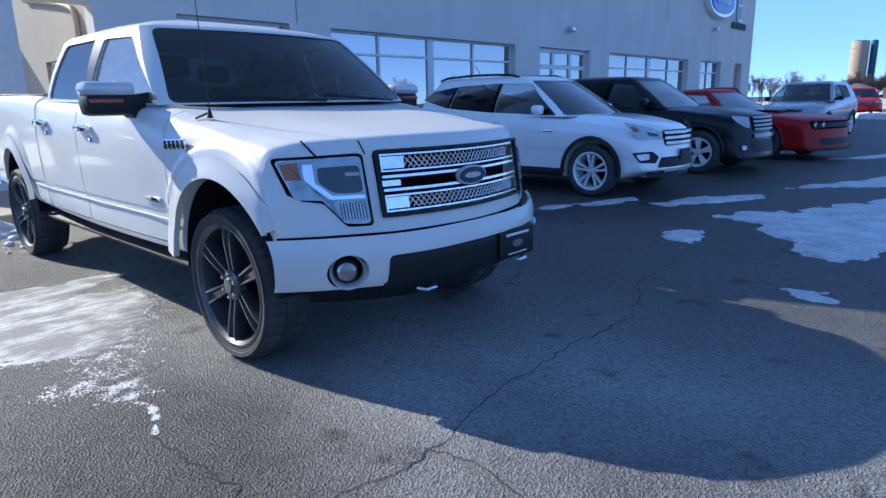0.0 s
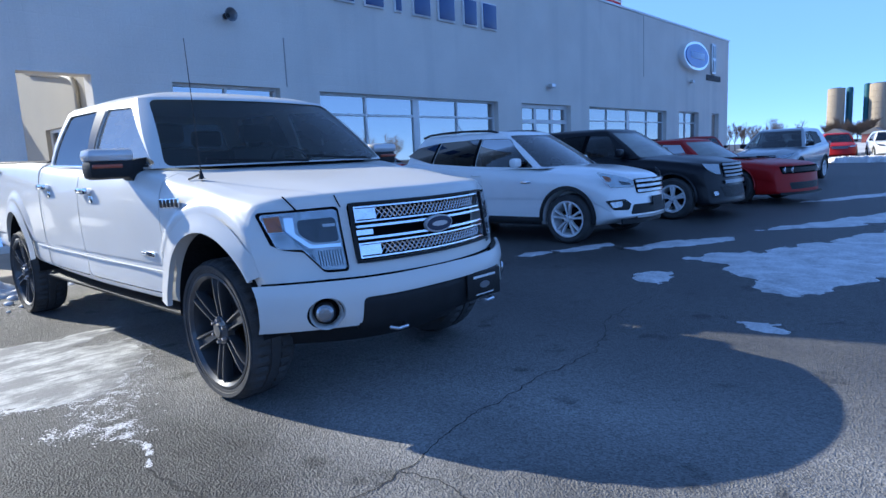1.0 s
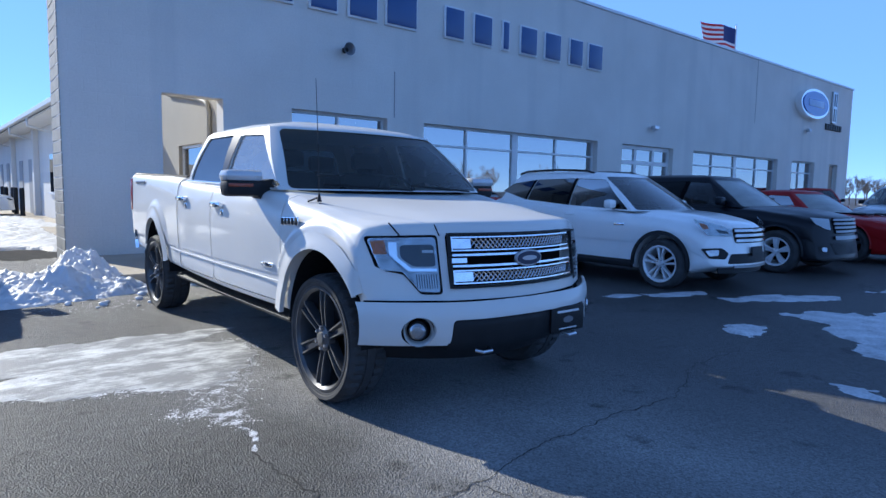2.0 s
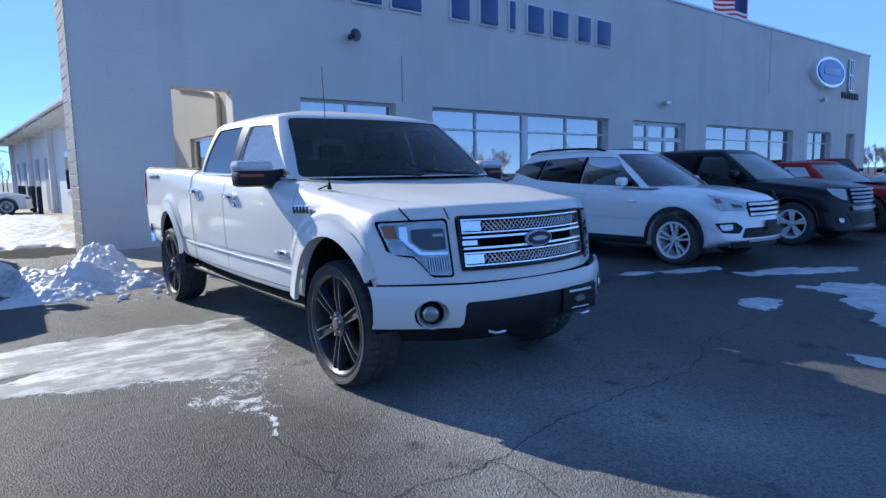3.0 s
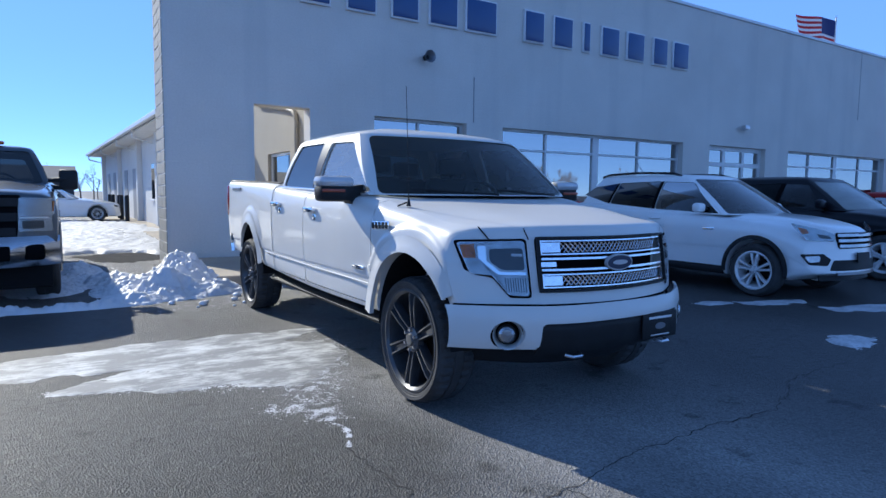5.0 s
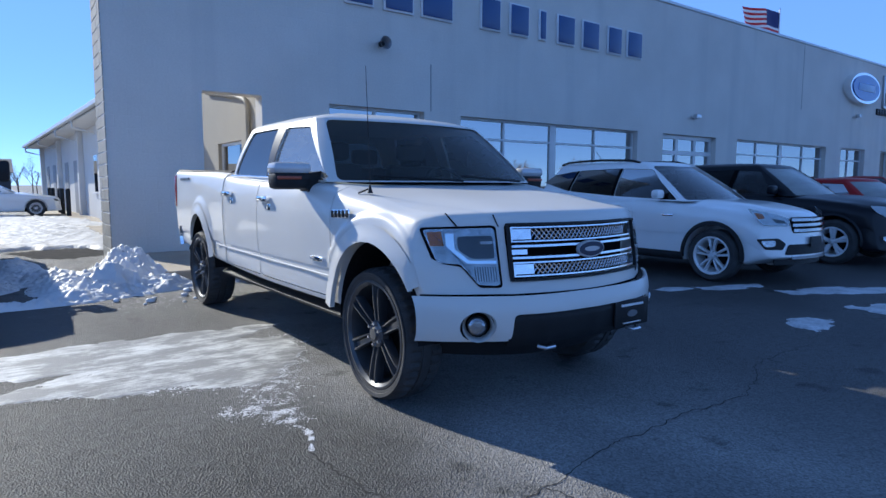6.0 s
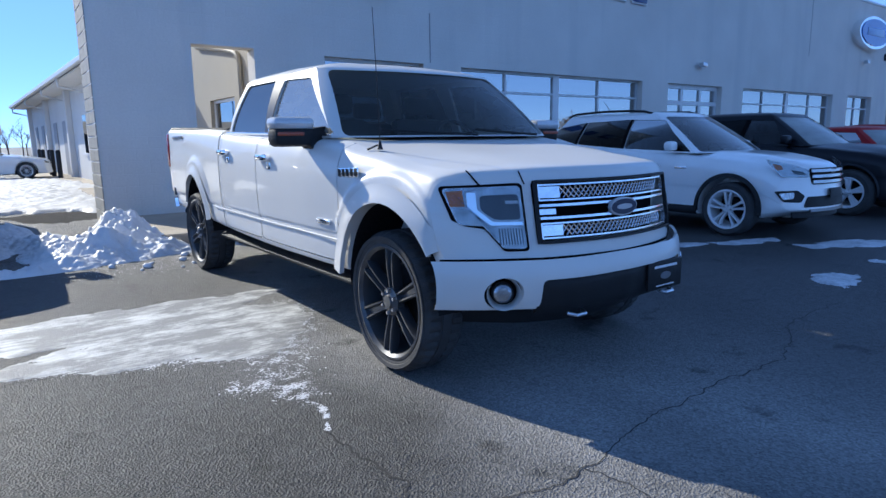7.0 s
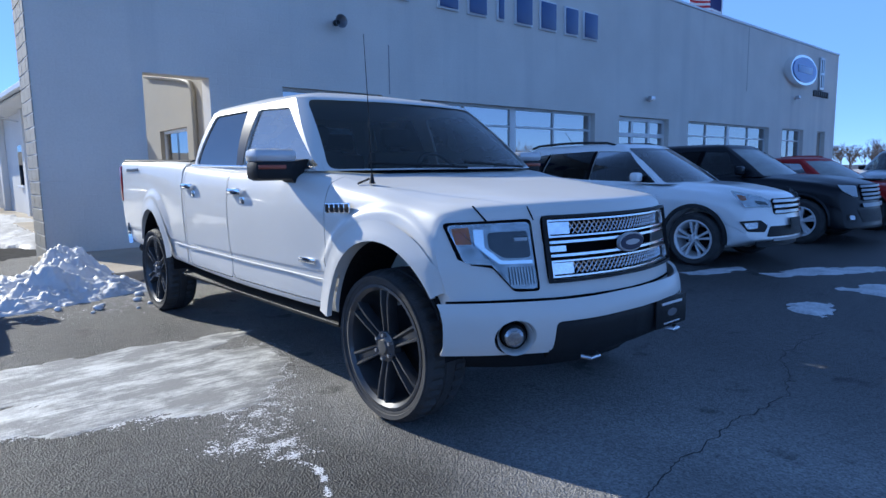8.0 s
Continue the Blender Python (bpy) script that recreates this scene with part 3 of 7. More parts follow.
def crack(name, points, width, seed):
    """An open joint in the asphalt, as a thin ragged ribbon of dirt."""
    line = smooth_line(points, 14)
    bm = bmesh.new()
    rows = []
    for i, p in enumerate(line):
        d = line[min(i + 1, len(line) - 1)] - line[max(i - 1, 0)]
        nrm = np.array([-d[1], d[0]]) / (np.hypot(*d) + 1e-9)
        j = 0.03 * noise.fractal(Vector((p[0] * 9, p[1] * 9, seed)), 0.8, 2, 4)
        w = width * (0.55 + 0.9 * abs(noise.noise(Vector((p[0] * 14, p[1] * 14, seed)))))
        c = np.array(p) + nrm * j
        rows.append([bm.verts.new((*(c + nrm * s * w), 0.003)) for s in (-1, 1)])
    for a, b in zip(rows, rows[1:]):
        bm.faces.new((a[0], a[1], b[1], b[0]))
    return tagged(part(name, bm, CRACK, smooth=0), "jagged open crack in the asphalt", "crack", kind="structure")


crack("crack", [(-2.2, -1.5), (-1.6, -1.3), (-1.2, -1.28), (-0.93, -1.32), (-0.6, -1.25), (-0.25, -1.18), (0.1, -1.18), (0.5, -1.17), (1.0, -1.18), (1.45, -1.02), (1.73, -0.9), (2.55, -0.88)], 0.0038, 1)
crack("crack", [(-1.5, -0.4), (-1.515, -0.66), (-1.46, -0.94), (-1.505, -1.08), (-1.47, -1.26)], 0.006, 2)
crack("crack", [(-0.87, -1.31), (-0.82, -1.5), (-0.86, -1.73), (-0.9, -1.84), (-0.97, -1.95)], 0.004, 3)
crack("crack", [(-1.0, 1.42), (-0.7, 1.1), (-0.2, 0.9), (0.4, 0.95)], 0.004, 4)
crack("crack", [(-4.5, 0.6), (-3.2, 1.0), (-2.6, 1.15), (-1.9, 1.0)], 0.004, 5)
snow_patch("gravel_sweep", ragged(-1.7, 10.2, 0.7, 1.0, 21, 0.3), 0.004, mat("wet_asphalt", (0.08, 0.078, 0.077), 0.9, 0, 0, 0.2, 6, 90, 0.3, 90, spec=0.02), "bare wet asphalt between snow", 21, 0.2, category="asphalt")

# ---- the dealership building ----
FY, TOP, WALL = 8.3, 6.65, 0.35


def render_mat():
    """Painted coarse stucco with dark drip streaks under the coping."""
    m = mat("grey_stucco", (0.7, 0.66, 0.6), 0.85, 0, 0, 0.07, 0.7, 30, 0.25, 70)
    nt = m.node_tree
    b = nt.nodes["Principled BSDF"]
    old = b.inputs["Base Color"].links[0].from_socket
    tc, mp, n = nt.nodes.new("ShaderNodeTexCoord"), nt.nodes.new("ShaderNodeMapping"), nt.nodes.new("ShaderNodeTexNoise")
    mp.inputs["Scale"].default_value = (1.1, 1.0, 0.05)
    n.inputs["Scale"].default_value, n.inputs["Detail"].default_value = 1.0, 7
    nt.links.new(tc.outputs["Object"], mp.inputs[0])
    nt.links.new(mp.outputs[0], n.inputs["Vector"])
    r = nt.nodes.new("ShaderNodeMapRange")
    r.inputs["From Min"].default_value, r.inputs["From Max"].default_value, r.inputs["To Max"].default_value = 0.52, 0.75, 0.55
    nt.links.new(n.outputs["Fac"], r.inputs["Value"])
    mx = nt.nodes.new("ShaderNodeMix")
    mx.data_type = "RGBA"
    mx.inputs["B"].default_value = (0.5, 0.49, 0.465, 1)
    nt.links.new(r.outputs[0], mx.inputs["Factor"])
    nt.links.new(old, mx.inputs["A"])
    nt.links.new(mx.outputs["Result"], b.inputs["Base Color"])
    # faint courses of the blocks under the coat
    turn, brick, bump = (nt.nodes.new("ShaderNode" + k) for k in ("Mapping", "TexBrick", "Bump"))
    turn.inputs["Rotation"].default_value = (radians(90), 0, 0)
    nt.links.new(tc.outputs["Object"], turn.inputs[0])
    nt.links.new(turn.outputs[0], brick.inputs["Vector"])
    brick.inputs["Scale"].default_value, brick.inputs["Brick Width"].default_value, brick.inputs["Row Height"].default_value = 1.0, 0.4, 0.2
    brick.inputs["Mortar Size"].default_value, brick.inputs["Mortar Smooth"].default_value = 0.008, 0.8
    bump.invert = True
    bump.inputs["Strength"].default_value, bump.inputs["Distance"].default_value = 0.35, 0.006
    nt.links.new(brick.outputs["Fac"], bump.inputs["Height"])
    nt.links.new(b.inputs["Normal"].links[0].from_socket, bump.inputs["Normal"])
    nt.links.new(bump.outputs[0], b.inputs["Normal"])
    return m


STUCCO = render_mat()
CREAM = mat("cream_block_paint", (0.33, 0.3, 0.245), 0.8, 0, 0, 0.06, 0.8, 40, 0.2, 60)
WING_WALL = mat("pale_wall_paint", (0.68, 0.67, 0.64), 0.8, 0, 0, 0.06, 0.8, 40, 0.15, 60)
BLOCK = mat("painted_block", (0.4, 0.39, 0.36), 0.85, 0, 0, 0.08, 2.0, 40, 0.35, 60)
MORTAR = mat("mortar", (0.82, 0.81, 0.78), 0.9, 0, 0, 0.1, 5, 90, 0.3, 90)
ALU = mat("white_window_frame", (0.62, 0.63, 0.63), 0.4, 0.2, 0, 0.05, 5, 60)
SHOP_GLASS = glass_mat("shop_glass", (0.2, 0.22, 0.24), 1.0, 4.4)
ROOFING = mat("grey_metal_roof", (0.33, 0.34, 0.36), 0.5, 0.3, 0, 0.08, 2, 40)
SHOP_DARK = mat("showroom_walls", (0.2, 0.19, 0.18), 0.8, 0, 0, 0.1, 1, 20)
SIGN_BLUE = mat("sign_blue", (0.012, 0.055, 0.2), 0.35, 0, 0.3, 0.05, 5, 60)
SIGN_WHITE = mat("sign_white", (0.75, 0.76, 0.78), 0.4, 0, 0.2, 0.05, 5, 60)


def add_wall(bm, x0, x1, z0, z1, y0, y1, openings):
    """A wall along x with thickness and openings (x0, x1, z0, z1) through it, in one closed mesh."""
    xs = sorted({x0, x1, *(v for o in openings for v in o[:2])})
    zs = sorted({z0, z1, *(v for o in openings for v in o[2:])})
    def solid(i, j):
        if not (0 <= i < len(xs) - 1 and 0 <= j < len(zs) - 1):
            return False
        cx, cz = (xs[i] + xs[i + 1]) / 2, (zs[j] + zs[j + 1]) / 2
        return not any(o[0] < cx < o[1] and o[2] < cz < o[3] for o in openings)
    v = {}
    def vert(i, j, y):
        return v.setdefault((i, j, y), bm.verts.new((xs[i], y, zs[j]))) if (i, j, y) in v else v.setdefault((i, j, y), bm.verts.new((xs[i], y, zs[j])))
    for i in range(len(xs) - 1):
        for j in range(len(zs) - 1):
            if not solid(i, j):
                continue
            a, b, c, d = (i, j), (i + 1, j), (i + 1, j + 1), (i, j + 1)
            bm.faces.new([vert(*q, y0) for q in (a, b, c, d)])
            bm.faces.new([vert(*q, y1) for q in (d, c, b, a)])
            for (p, q), (di, dj) in (((a, b), (0, -1)), ((b, c), (1, 0)), ((c, d), (0, 1)), ((d, a), (-1, 0))):
                if not solid(i + di, j + dj):
                    bm.faces.new((vert(*q, y0), vert(*p, y0), vert(*p, y1), vert(*q, y1)))
    return bm


WINDOWS = {  # x0, x1, z0, z1, posts, thick posts, rails
    "window_1": (2.82, 5.1, 0.75, 2.87, (3.95,), (), (2.37,)),
    "window_2": (6.11, 12.65, 0.75, 2.85, (7.58, 10.95), (9.3,), (2.37,)),
    "door_1": (13.88, 16.83, 0.12, 2.85, (14.85, 15.85), (), (2.3,)),
    "window_3": (18.14, 25.08, 0.75, 2.86, (19.8, 23.4), (21.6,), (2.37,)),
    "window_4": (26.5, 29.0, 0.75, 2.88, (27.7,), (), (2.37,)),
    "door_2": (30.8, 31.87, 0.12, 2.88, (), (), ()),
}
PASS = (0.39, 1.46, 0.12, 2.91)
bm = add_wall(bmesh.new(), -1.13, 33.2, 0.0, TOP, FY, FY + WALL, [PASS] + [w[:4] for w in WINDOWS.values()])
wall_front = tagged(part("wall_front", bm, STUCCO, smooth=0), "grey stucco showroom wall in shade with drip stains", "wall", kind="structure")
bm = box(-1.17, 33.24, FY - 0.04, FY + WALL + 0.04, TOP + 0.002, TOP + 0.09, 0.012)
tagged(part("coping", bm, mat("coping_metal", (0.6, 0.6, 0.6), 0.4, 0.5, 0, 0.06, 3, 40), smooth=0), "pale metal coping along the parapet", "coping", kind="structure")
JOINT_GREY = mat("joint_sealant", (0.3, 0.295, 0.285), 0.8, 0, 0, 0.15, 3, 40)
for x in (5.28, 22.7):
    tagged(part("trim", box(x - 0.012, x + 0.012, FY - 0.006, FY + 0.01, 2.9 if x < 10 else 4.2, TOP - 0.02 if x > 10 else 3.9), JOINT_GREY, smooth=0), "narrow dark control joint in the stucco", "joint", kind="structure")
# showroom behind the glass
bm = bmesh.new()
add_box(bm, 1.62, 33.2, FY + 7.5, FY + 7.7, 0, TOP - 0.6)
add_box(bm, 1.62, 33.2, FY + WALL + 0.003, FY + 7.5, -0.05, 0.13)
tagged(part("wall_inner", bm, SHOP_DARK, smooth=0), "dim showroom interior wall and floor", "wall", kind="structure")
tagged(part("roof_flat", box(1.46, 33.2, FY + WALL + 0.003, FY + 16, TOP - 0.6, TOP - 0.35), ROOFING, smooth=0), "flat roof behind the parapet", "roof", kind="structure")
tagged(part("ceiling", box(1.62, 33.0, FY + WALL + 0.01, FY + 7.5, 3.1, 3.2), mat("ceiling_tiles", (0.6, 0.6, 0.58), 0.9, 0, 0, 0.06, 2, 30), smooth=0), "pale showroom ceiling", "ceiling", kind="structure")
tagged(part("wall_east", box(32.9, 33.195, FY + WALL + 0.002, FY + 16, 0, TOP - 0.001), STUCCO, smooth=0), "grey stucco end wall", "wall", kind="structure")

for name, (x0, x1, z0, z1, posts, thick, rails) in WINDOWS.items():
    w = thing(name, Matrix(), "white-framed shop window reflecting the sky" if "window" in name else "white-framed glass entrance door", "window" if "window" in name else "door", kind="structure")
    yf, t, d = FY + 0.16, 0.13 if name == "door_1" else 0.055, 0.1
    bars = [(x0, x1, z1 - t, z1), (x0, x1, z0, z0 + t), (x0, x0 + t, z0 + t, z1 - t), (x1 - t, x1, z0 + t, z1 - t)]
    if name == "door_2":
        for b in bars:
            part("frame", box(b[0], b[1], yf, yf + d, b[2], b[3], 0.006), ALU, w, smooth=0)
        part("leaf", box(x0 + t, x1 - t, yf + 0.03, yf + 0.08, z0 + t, z1 - t), mat("brown_door_paint", (0.3, 0.24, 0.19), 0.6, 0, 0, 0.08, 2, 40), w, "plain brown metal door leaf", smooth=0)
        continue
    bars += [(p - t / 2, p + t / 2, z0 + t, z1 - t) for p in posts] + [(p - 0.11, p + 0.11, z0 + t, z1 - t) for p in thick]
    stops = sorted([x0 + t / 2, x1 - t / 2, *posts, *thick])
    for r in rails:
        for a, b in zip(stops, stops[1:]):
            ha, hb = 0.11 if a in thick else t / 2, 0.11 if b in thick else t / 2
            bars.append((a + ha, b - hb, r - t / 2, r + t / 2))
    for b in bars:
        part("frame", box(b[0], b[1], yf, yf + d, b[2], b[3], 0.006), ALU, w, smooth=0)
    levels = [z0 + t, *rails, z1 - t]
    for a, b in zip(stops, stops[1:]):
        for lo, hi in zip(levels, levels[1:]):
            g = part("pane", box(a, b, yf + 0.045, yf + 0.055, lo, hi), SHOP_GLASS, w, smooth=0)
            g.visible_shadow = False
    if "door" in name:
        for px in (posts[0] + 0.08, posts[1] - 0.08):
            part("pull_handle", tube([(px, yf - 0.03, 0.95), (px, yf - 0.05, 1.0), (px, yf - 0.05, 1.3), (px, yf - 0.03, 1.35)], 0.012), CHROME, w)

# sidewalk with a kerb along the wall
bm = box(-1.25, 33.4, 5.62, FY - 0.003, -0.05, 0.12, 0.02)
tagged(part("pavement", bm, CONCRETE, smooth=0), "tan concrete sidewalk along the showroom", "pavement", kind="structure")

# end pier of painted blocks: courses of pieces on a mortar core
PX, PY0, PY1 = -1.13, FY + WALL + 0.004, 9.25
pier = tagged(part("wall_west", joined(box(PX + 0.002, PX + 0.5, PY0, PY1, 0, TOP), box(PX - 0.003, PX - 0.0005, FY + 0.004, PY0, 0, TOP)), MORTAR, smooth=0), "pale block end wall with wide mortar joints in sunlight", "wall", kind="structure")
me_block = {}
for j in range(33):
    z = 0.2 * j + 0.01
    off = 0.0 if j % 2 else 0.2
    cuts = [FY, *[FY + off + 0.4 * k for k in range(5) if FY + 0.05 < FY + off + 0.4 * k < PY1 - 0.05], PY1]
    for a, b in zip(cuts, cuts[1:]):
        ln = round(b - a - (0.02 if a > FY else 0.01), 3)
        if ln not in me_block:
            bb = box(0, 0.02, 0, ln, 0, 0.18, 0.004)
            me = bpy.data.meshes.new("block")
            bb.to_mesh(me)
            bb.free()
            me.materials.append(BLOCK)
            me_block[ln] = me
        o = new("block", me_block[ln])
        o.location = (PX - 0.009, a + (0.01 if a > FY else 0.0), z)
        o.parent = pier
# coping on the pier
tagged(part("coping", box(PX - 0.04, PX + 0.55, FY + WALL + 0.045, PY1 + 0.04, TOP + 0.002, TOP + 0.09, 0.012), bpy.data.materials["coping_metal"], smooth=0), "pale metal coping on the end wall", "coping", kind="structure")

# west wall of the main building, seen through the passage, with a window
WX = 1.6
bm = bmesh.new()
yy = [(FY + WALL + 0.004, 9.95), (11.6, 17.0)]
for a, b in yy:
    add_box(bm, WX, WX + 0.3, a, b, 0, TOP - 0.62)
add_box(bm, WX, WX + 0.3, 9.95, 11.6, 0, 0.9)
add_box(bm, WX, WX + 0.3, 9.95, 11.6, 2.2, TOP - 0.62)
tagged(part("wall_side", bm, CREAM, smooth=0), "cream painted side wall in sunlight", "wall", kind="structure")
# Bent tube put in to draw the dark curved shadow line on this wall.
tagged(part("downpipe", tube(smooth_line([(1.56, 12.2, 3.42), (1.56, 11.0, 3.25), (1.56, 9.75, 3.04), (1.56, 9.42, 2.85), (1.56, 9.38, 2.4), (1.56, 9.38, 0.12)], 4), 0.05), mat("tan_tube_paint", (0.26, 0.24, 0.2), 0.6, 0, 0, 0.08, 3, 40)), "tan tube shaped as the curved shadow line on the side wall", "downpipe", kind="structure")
w = thing("window_5", Matrix(), "small window with a pale frame in the cream wall", "window", kind="structure")
for b in ((9.95, 11.6, 0.9, 0.96), (9.95, 11.6, 2.14, 2.2), (9.95, 10.01, 0.96, 2.14), (11.54, 11.6, 0.96, 2.14)):
    part("frame", box(WX + 0.08, WX + 0.16, b[0], b[1], b[2], b[3], 0.005), ALU, w, smooth=0)
part("pane", box(WX + 0.11, WX + 0.12, 10.01, 11.54, 0.96, 2.14), SHOP_GLASS, w, smooth=0)
tagged(part("walkway", box(-0.6, WX - 0.003, PY0, 17, -0.05, 0.1, 0.01), CONCRETE, smooth=0), "concrete walkway behind the end wall", "pavement", kind="structure")

# low service wing with an overhanging eave
service = thing("service_wing", pose(0.7, 0, 0, 0, 0, 1.7), "cream low service building with a grey metal roof and bollards", "building", kind="structure")
SX = 0.45
bm = bmesh.new()
add_box(bm, SX, SX + 0.3, 19.0, 42.0, 0, 3.45)
add_box(bm, SX, 14, 18.7, 19.0, 0, 3.45)
part("wall", bm, WING_WALL, service, smooth=0)
part("roof", prism([(-0.38, 3.62), (6.5, 5.9), (13.5, 3.62), (13.5, 3.5), (6.5, 5.75), (-0.38, 3.5)], "y", 15.6, 42.3), ROOFING, service, "grey ribbed metal roof", smooth=0)
part("soffit", box(-0.34, SX - 0.004, 15.8, 42.2, 3.42, 3.47), WING_WALL, service, smooth=0)
part("gutter", box(-0.52, -0.385, 15.6, 42.3, 3.46, 3.6, 0.02), ALU, service, "pale metal eaves gutter", smooth=0)
for y in (21.2, 26.0, 33.0, 41.0):
    part("pilaster", box(SX - 0.2, SX - 0.003, y - 0.2, y + 0.2, 0, 3.415, 0.01), WING_WALL, service, smooth=0)
    part("downpipe", tube([(-0.42, y + 0.35, 3.46), (-0.42, y + 0.35, 3.2), (SX - 0.06, y + 0.35, 3.0), (SX - 0.06, y + 0.35, 0.1)], 0.045), ALU, service)
for y in (28.0, 31.0, 36.0, 39.0):
    part("doorway", box(SX - 0.03, SX - 0.004, y - 0.55, y + 0.55, 0, 2.3, 0.005), mat("grey_door_paint", (0.3, 0.31, 0.33), 0.6, 0, 0, 0.06, 2, 40), service, "plain grey service door", smooth=0)
part("window", box(SX - 0.02, SX - 0.004, 22.4, 23.3, 1.0, 2.35, 0.004), SHOP_GLASS, service, smooth=0)
part("sill", box(SX - 0.1, SX - 0.004, 22.3, 23.4, 0.92, 0.997, 0.008), SIGN_WHITE, service, smooth=0)
part("apron", box(-0.9, SX - 0.01, 19.1, 45, -0.02, 0.03), CONCRETE, service, "tan concrete apron", smooth=0)
boll = None
for k, (x, y) in enumerate([(-0.25, 25.6), (-0.3, 27.6), (-0.28, 29.0), (-0.3, 32.4), (-0.28, 35.0)]):
    if boll is None:
        boll = thing("bollard", pose(x, y, 0), "dark steel guard post in front of the service wall", "bollard", "bollards at the service wall")
        part("post", lathe([(0, 1.12), (0.06, 1.11), (0.085, 1.06), (0.085, 0.0)], 20, Matrix.Rotation(-math.pi / 2, 4, "Y")), BLACK_PLASTIC, boll)
        part("base_plate", box(-0.14, 0.14, -0.14, 0.14, 0, 0.025, 0.005), DARK_RIM, boll)
    else:
        copy_thing(boll, pose(x, y, 0))

# ---- signs and fixtures on the wall ----
LETTERS = [(0.62, 0.62), (1.58, 0.6), (2.52, 0.66), (3.5, 0.66), (4.43, 0.74), (5.42, 0.86), (6.95, 0.62), (7.86, 0.64), (8.65, 0.26), (9.49, 0.66), (10.44, 0.68), (11.43, 0.6), (12.3, 0.68)]
for x, wd in LETTERS:
    s = thing("sign_bar", pose(x, FY - 0.001, 5.23), "blue raised sign block with a white edge on the stucco", "sign", "raised sign blocks on the wall")
    part("edge", box(-wd / 2, wd / 2, -0.06, -0.0, -0.37, 0.37, 0.012), SIGN_WHITE, s, "white rim")
    part("face", box(-wd / 2 + 0.04, wd / 2 - 0.04, -0.085, -0.061, -0.33, 0.33, 0.01), SIGN_BLUE, s, "deep blue face")


def ellipse(rx, rz, y0, y1, n=64, m=None):
    bm = prism([(rx * math.cos(2 * math.pi * k / n), rz * math.sin(2 * math.pi * k / n)) for k in range(n)], "y", y0, y1)
    if m:
        bmesh.ops.transform(bm, matrix=m, verts=bm.verts)
    return bm


s = thing("oval_sign", pose(27.85, FY - 0.001, 5.43), "large blue oval sign with a chrome rim", "sign")
part("rim", ellipse(1.55, 0.64, -0.3, 0), CHROME, s, "chrome rim")
part("face", ellipse(1.38, 0.53, -0.33, -0.301), mat("sign_blue_bright", (0.02, 0.1, 0.42), 0.25, 0, 0.5, 0.1, 2, 30), s, "blue face")
part("pale_shape", box(-0.85, 0.85, -0.345, -0.331, -0.13, 0.16, 0.006), mat("sign_pale_blue", (0.3, 0.42, 0.65), 0.4, 0, 0.2, 0.1, 3, 30), s)
s = thing("upright_emblem", pose(30.75, FY - 0.001, 5.55), "tall narrow metal emblem on the wall", "sign")
for b in ((-0.28, 0.28, -0.74, 0.74),):
    part("frame", carve(box(b[0], b[1], -0.1, 0, b[2], b[3], 0.01), box(b[0] + 0.09, b[1] - 0.09, -0.2, 0.1, b[2] + 0.09, b[3] - 0.09)), SATIN, s)
part("upright", box(-0.05, 0.05, -0.11, -0.0, -0.64, 0.64), SATIN, s)
part("crossbar", box(-0.185, 0.185, -0.105, -0.0, -0.05, 0.05), SATIN, s)
s = thing("name_bars", pose(30.9, FY - 0.001, 4.62), "row of small black sign blocks under the emblem", "sign")
for k in range(7):
    part("bar", box(-1.0 + 0.29 * k, -0.78 + 0.29 * k, -0.06, 0, -0.14, 0.14, 0.01), BLACK_PLASTIC, s)

s = thing("horn_loudspeaker", pose(3.97, FY - 0.001, 4.15), "grey horn loudspeaker on the wall", "loudspeaker")
part("horn", lathe([(0.04, 0.2), (0.045, 0.12), (0.07, 0.05), (0.115, -0.02), (0.13, -0.03), (0.125, -0.02), (0.06, 0.06), (0.03, 0.12)], 28, pose(0, -0.26, 0, 0, 0, 90)), GREY_PAINT, s)
part("driver", lathe([(0, 0.3), (0.06, 0.29), (0.06, 0.2), (0.0, 0.19)], 20, pose(0, -0.36, 0, 0, 0, 90)), BLACK_PLASTIC, s)
part("bracket", box(-0.03, 0.03, -0.1, 0.0, -0.05, 0.05, 0.006), SATIN, s)
for x, z in ((15.6, 3.42), (27.85, 4.25)):
    s = thing("wall_floodlight", pose(x, FY - 0.001, z), "small grey floodlight on a wall arm", "light")
    part("arm", tube([(0, 0, 0), (0, -0.1, 0.02), (-0.08, -0.16, 0.02)], 0.018), SATIN, s)
    part("head", box(-0.34, -0.1, -0.26, -0.1, -0.06, 0.08, 0.02), SATIN, s)
    part("base_plate", box(-0.06, 0.06, -0.02, 0, -0.06, 0.06, 0.004), SATIN, s)

# flag on a pole behind the parapet
FLAG_RED = mat("flag_red", (0.5, 0.02, 0.03), 0.8, 0, 0, 0.05, 5, 60)
FLAG_WHITE = mat("flag_white", (0.8, 0.8, 0.8), 0.8, 0, 0, 0.05, 5, 60)
FLAG_BLUE = mat("flag_blue", (0.02, 0.03, 0.14), 0.8, 0, 0, 0.05, 5, 60)
f = thing("flag_pole", pose(27.9, 11.85, 0), "tall white pole with a striped flag in the wind", "flagpole")
part("pole", tube([(0, 0, 5.8), (0, 0, 9.55)], [0.05, 0.035], 12), SIGN_WHITE, f)
part("finial", lathe([(0, 0.07), (0.05, 0.04), (0.05, -0.04), (0, -0.07)], 12, pose(0, 0, 9.6, 0, 90, 0)), CHROME, f)


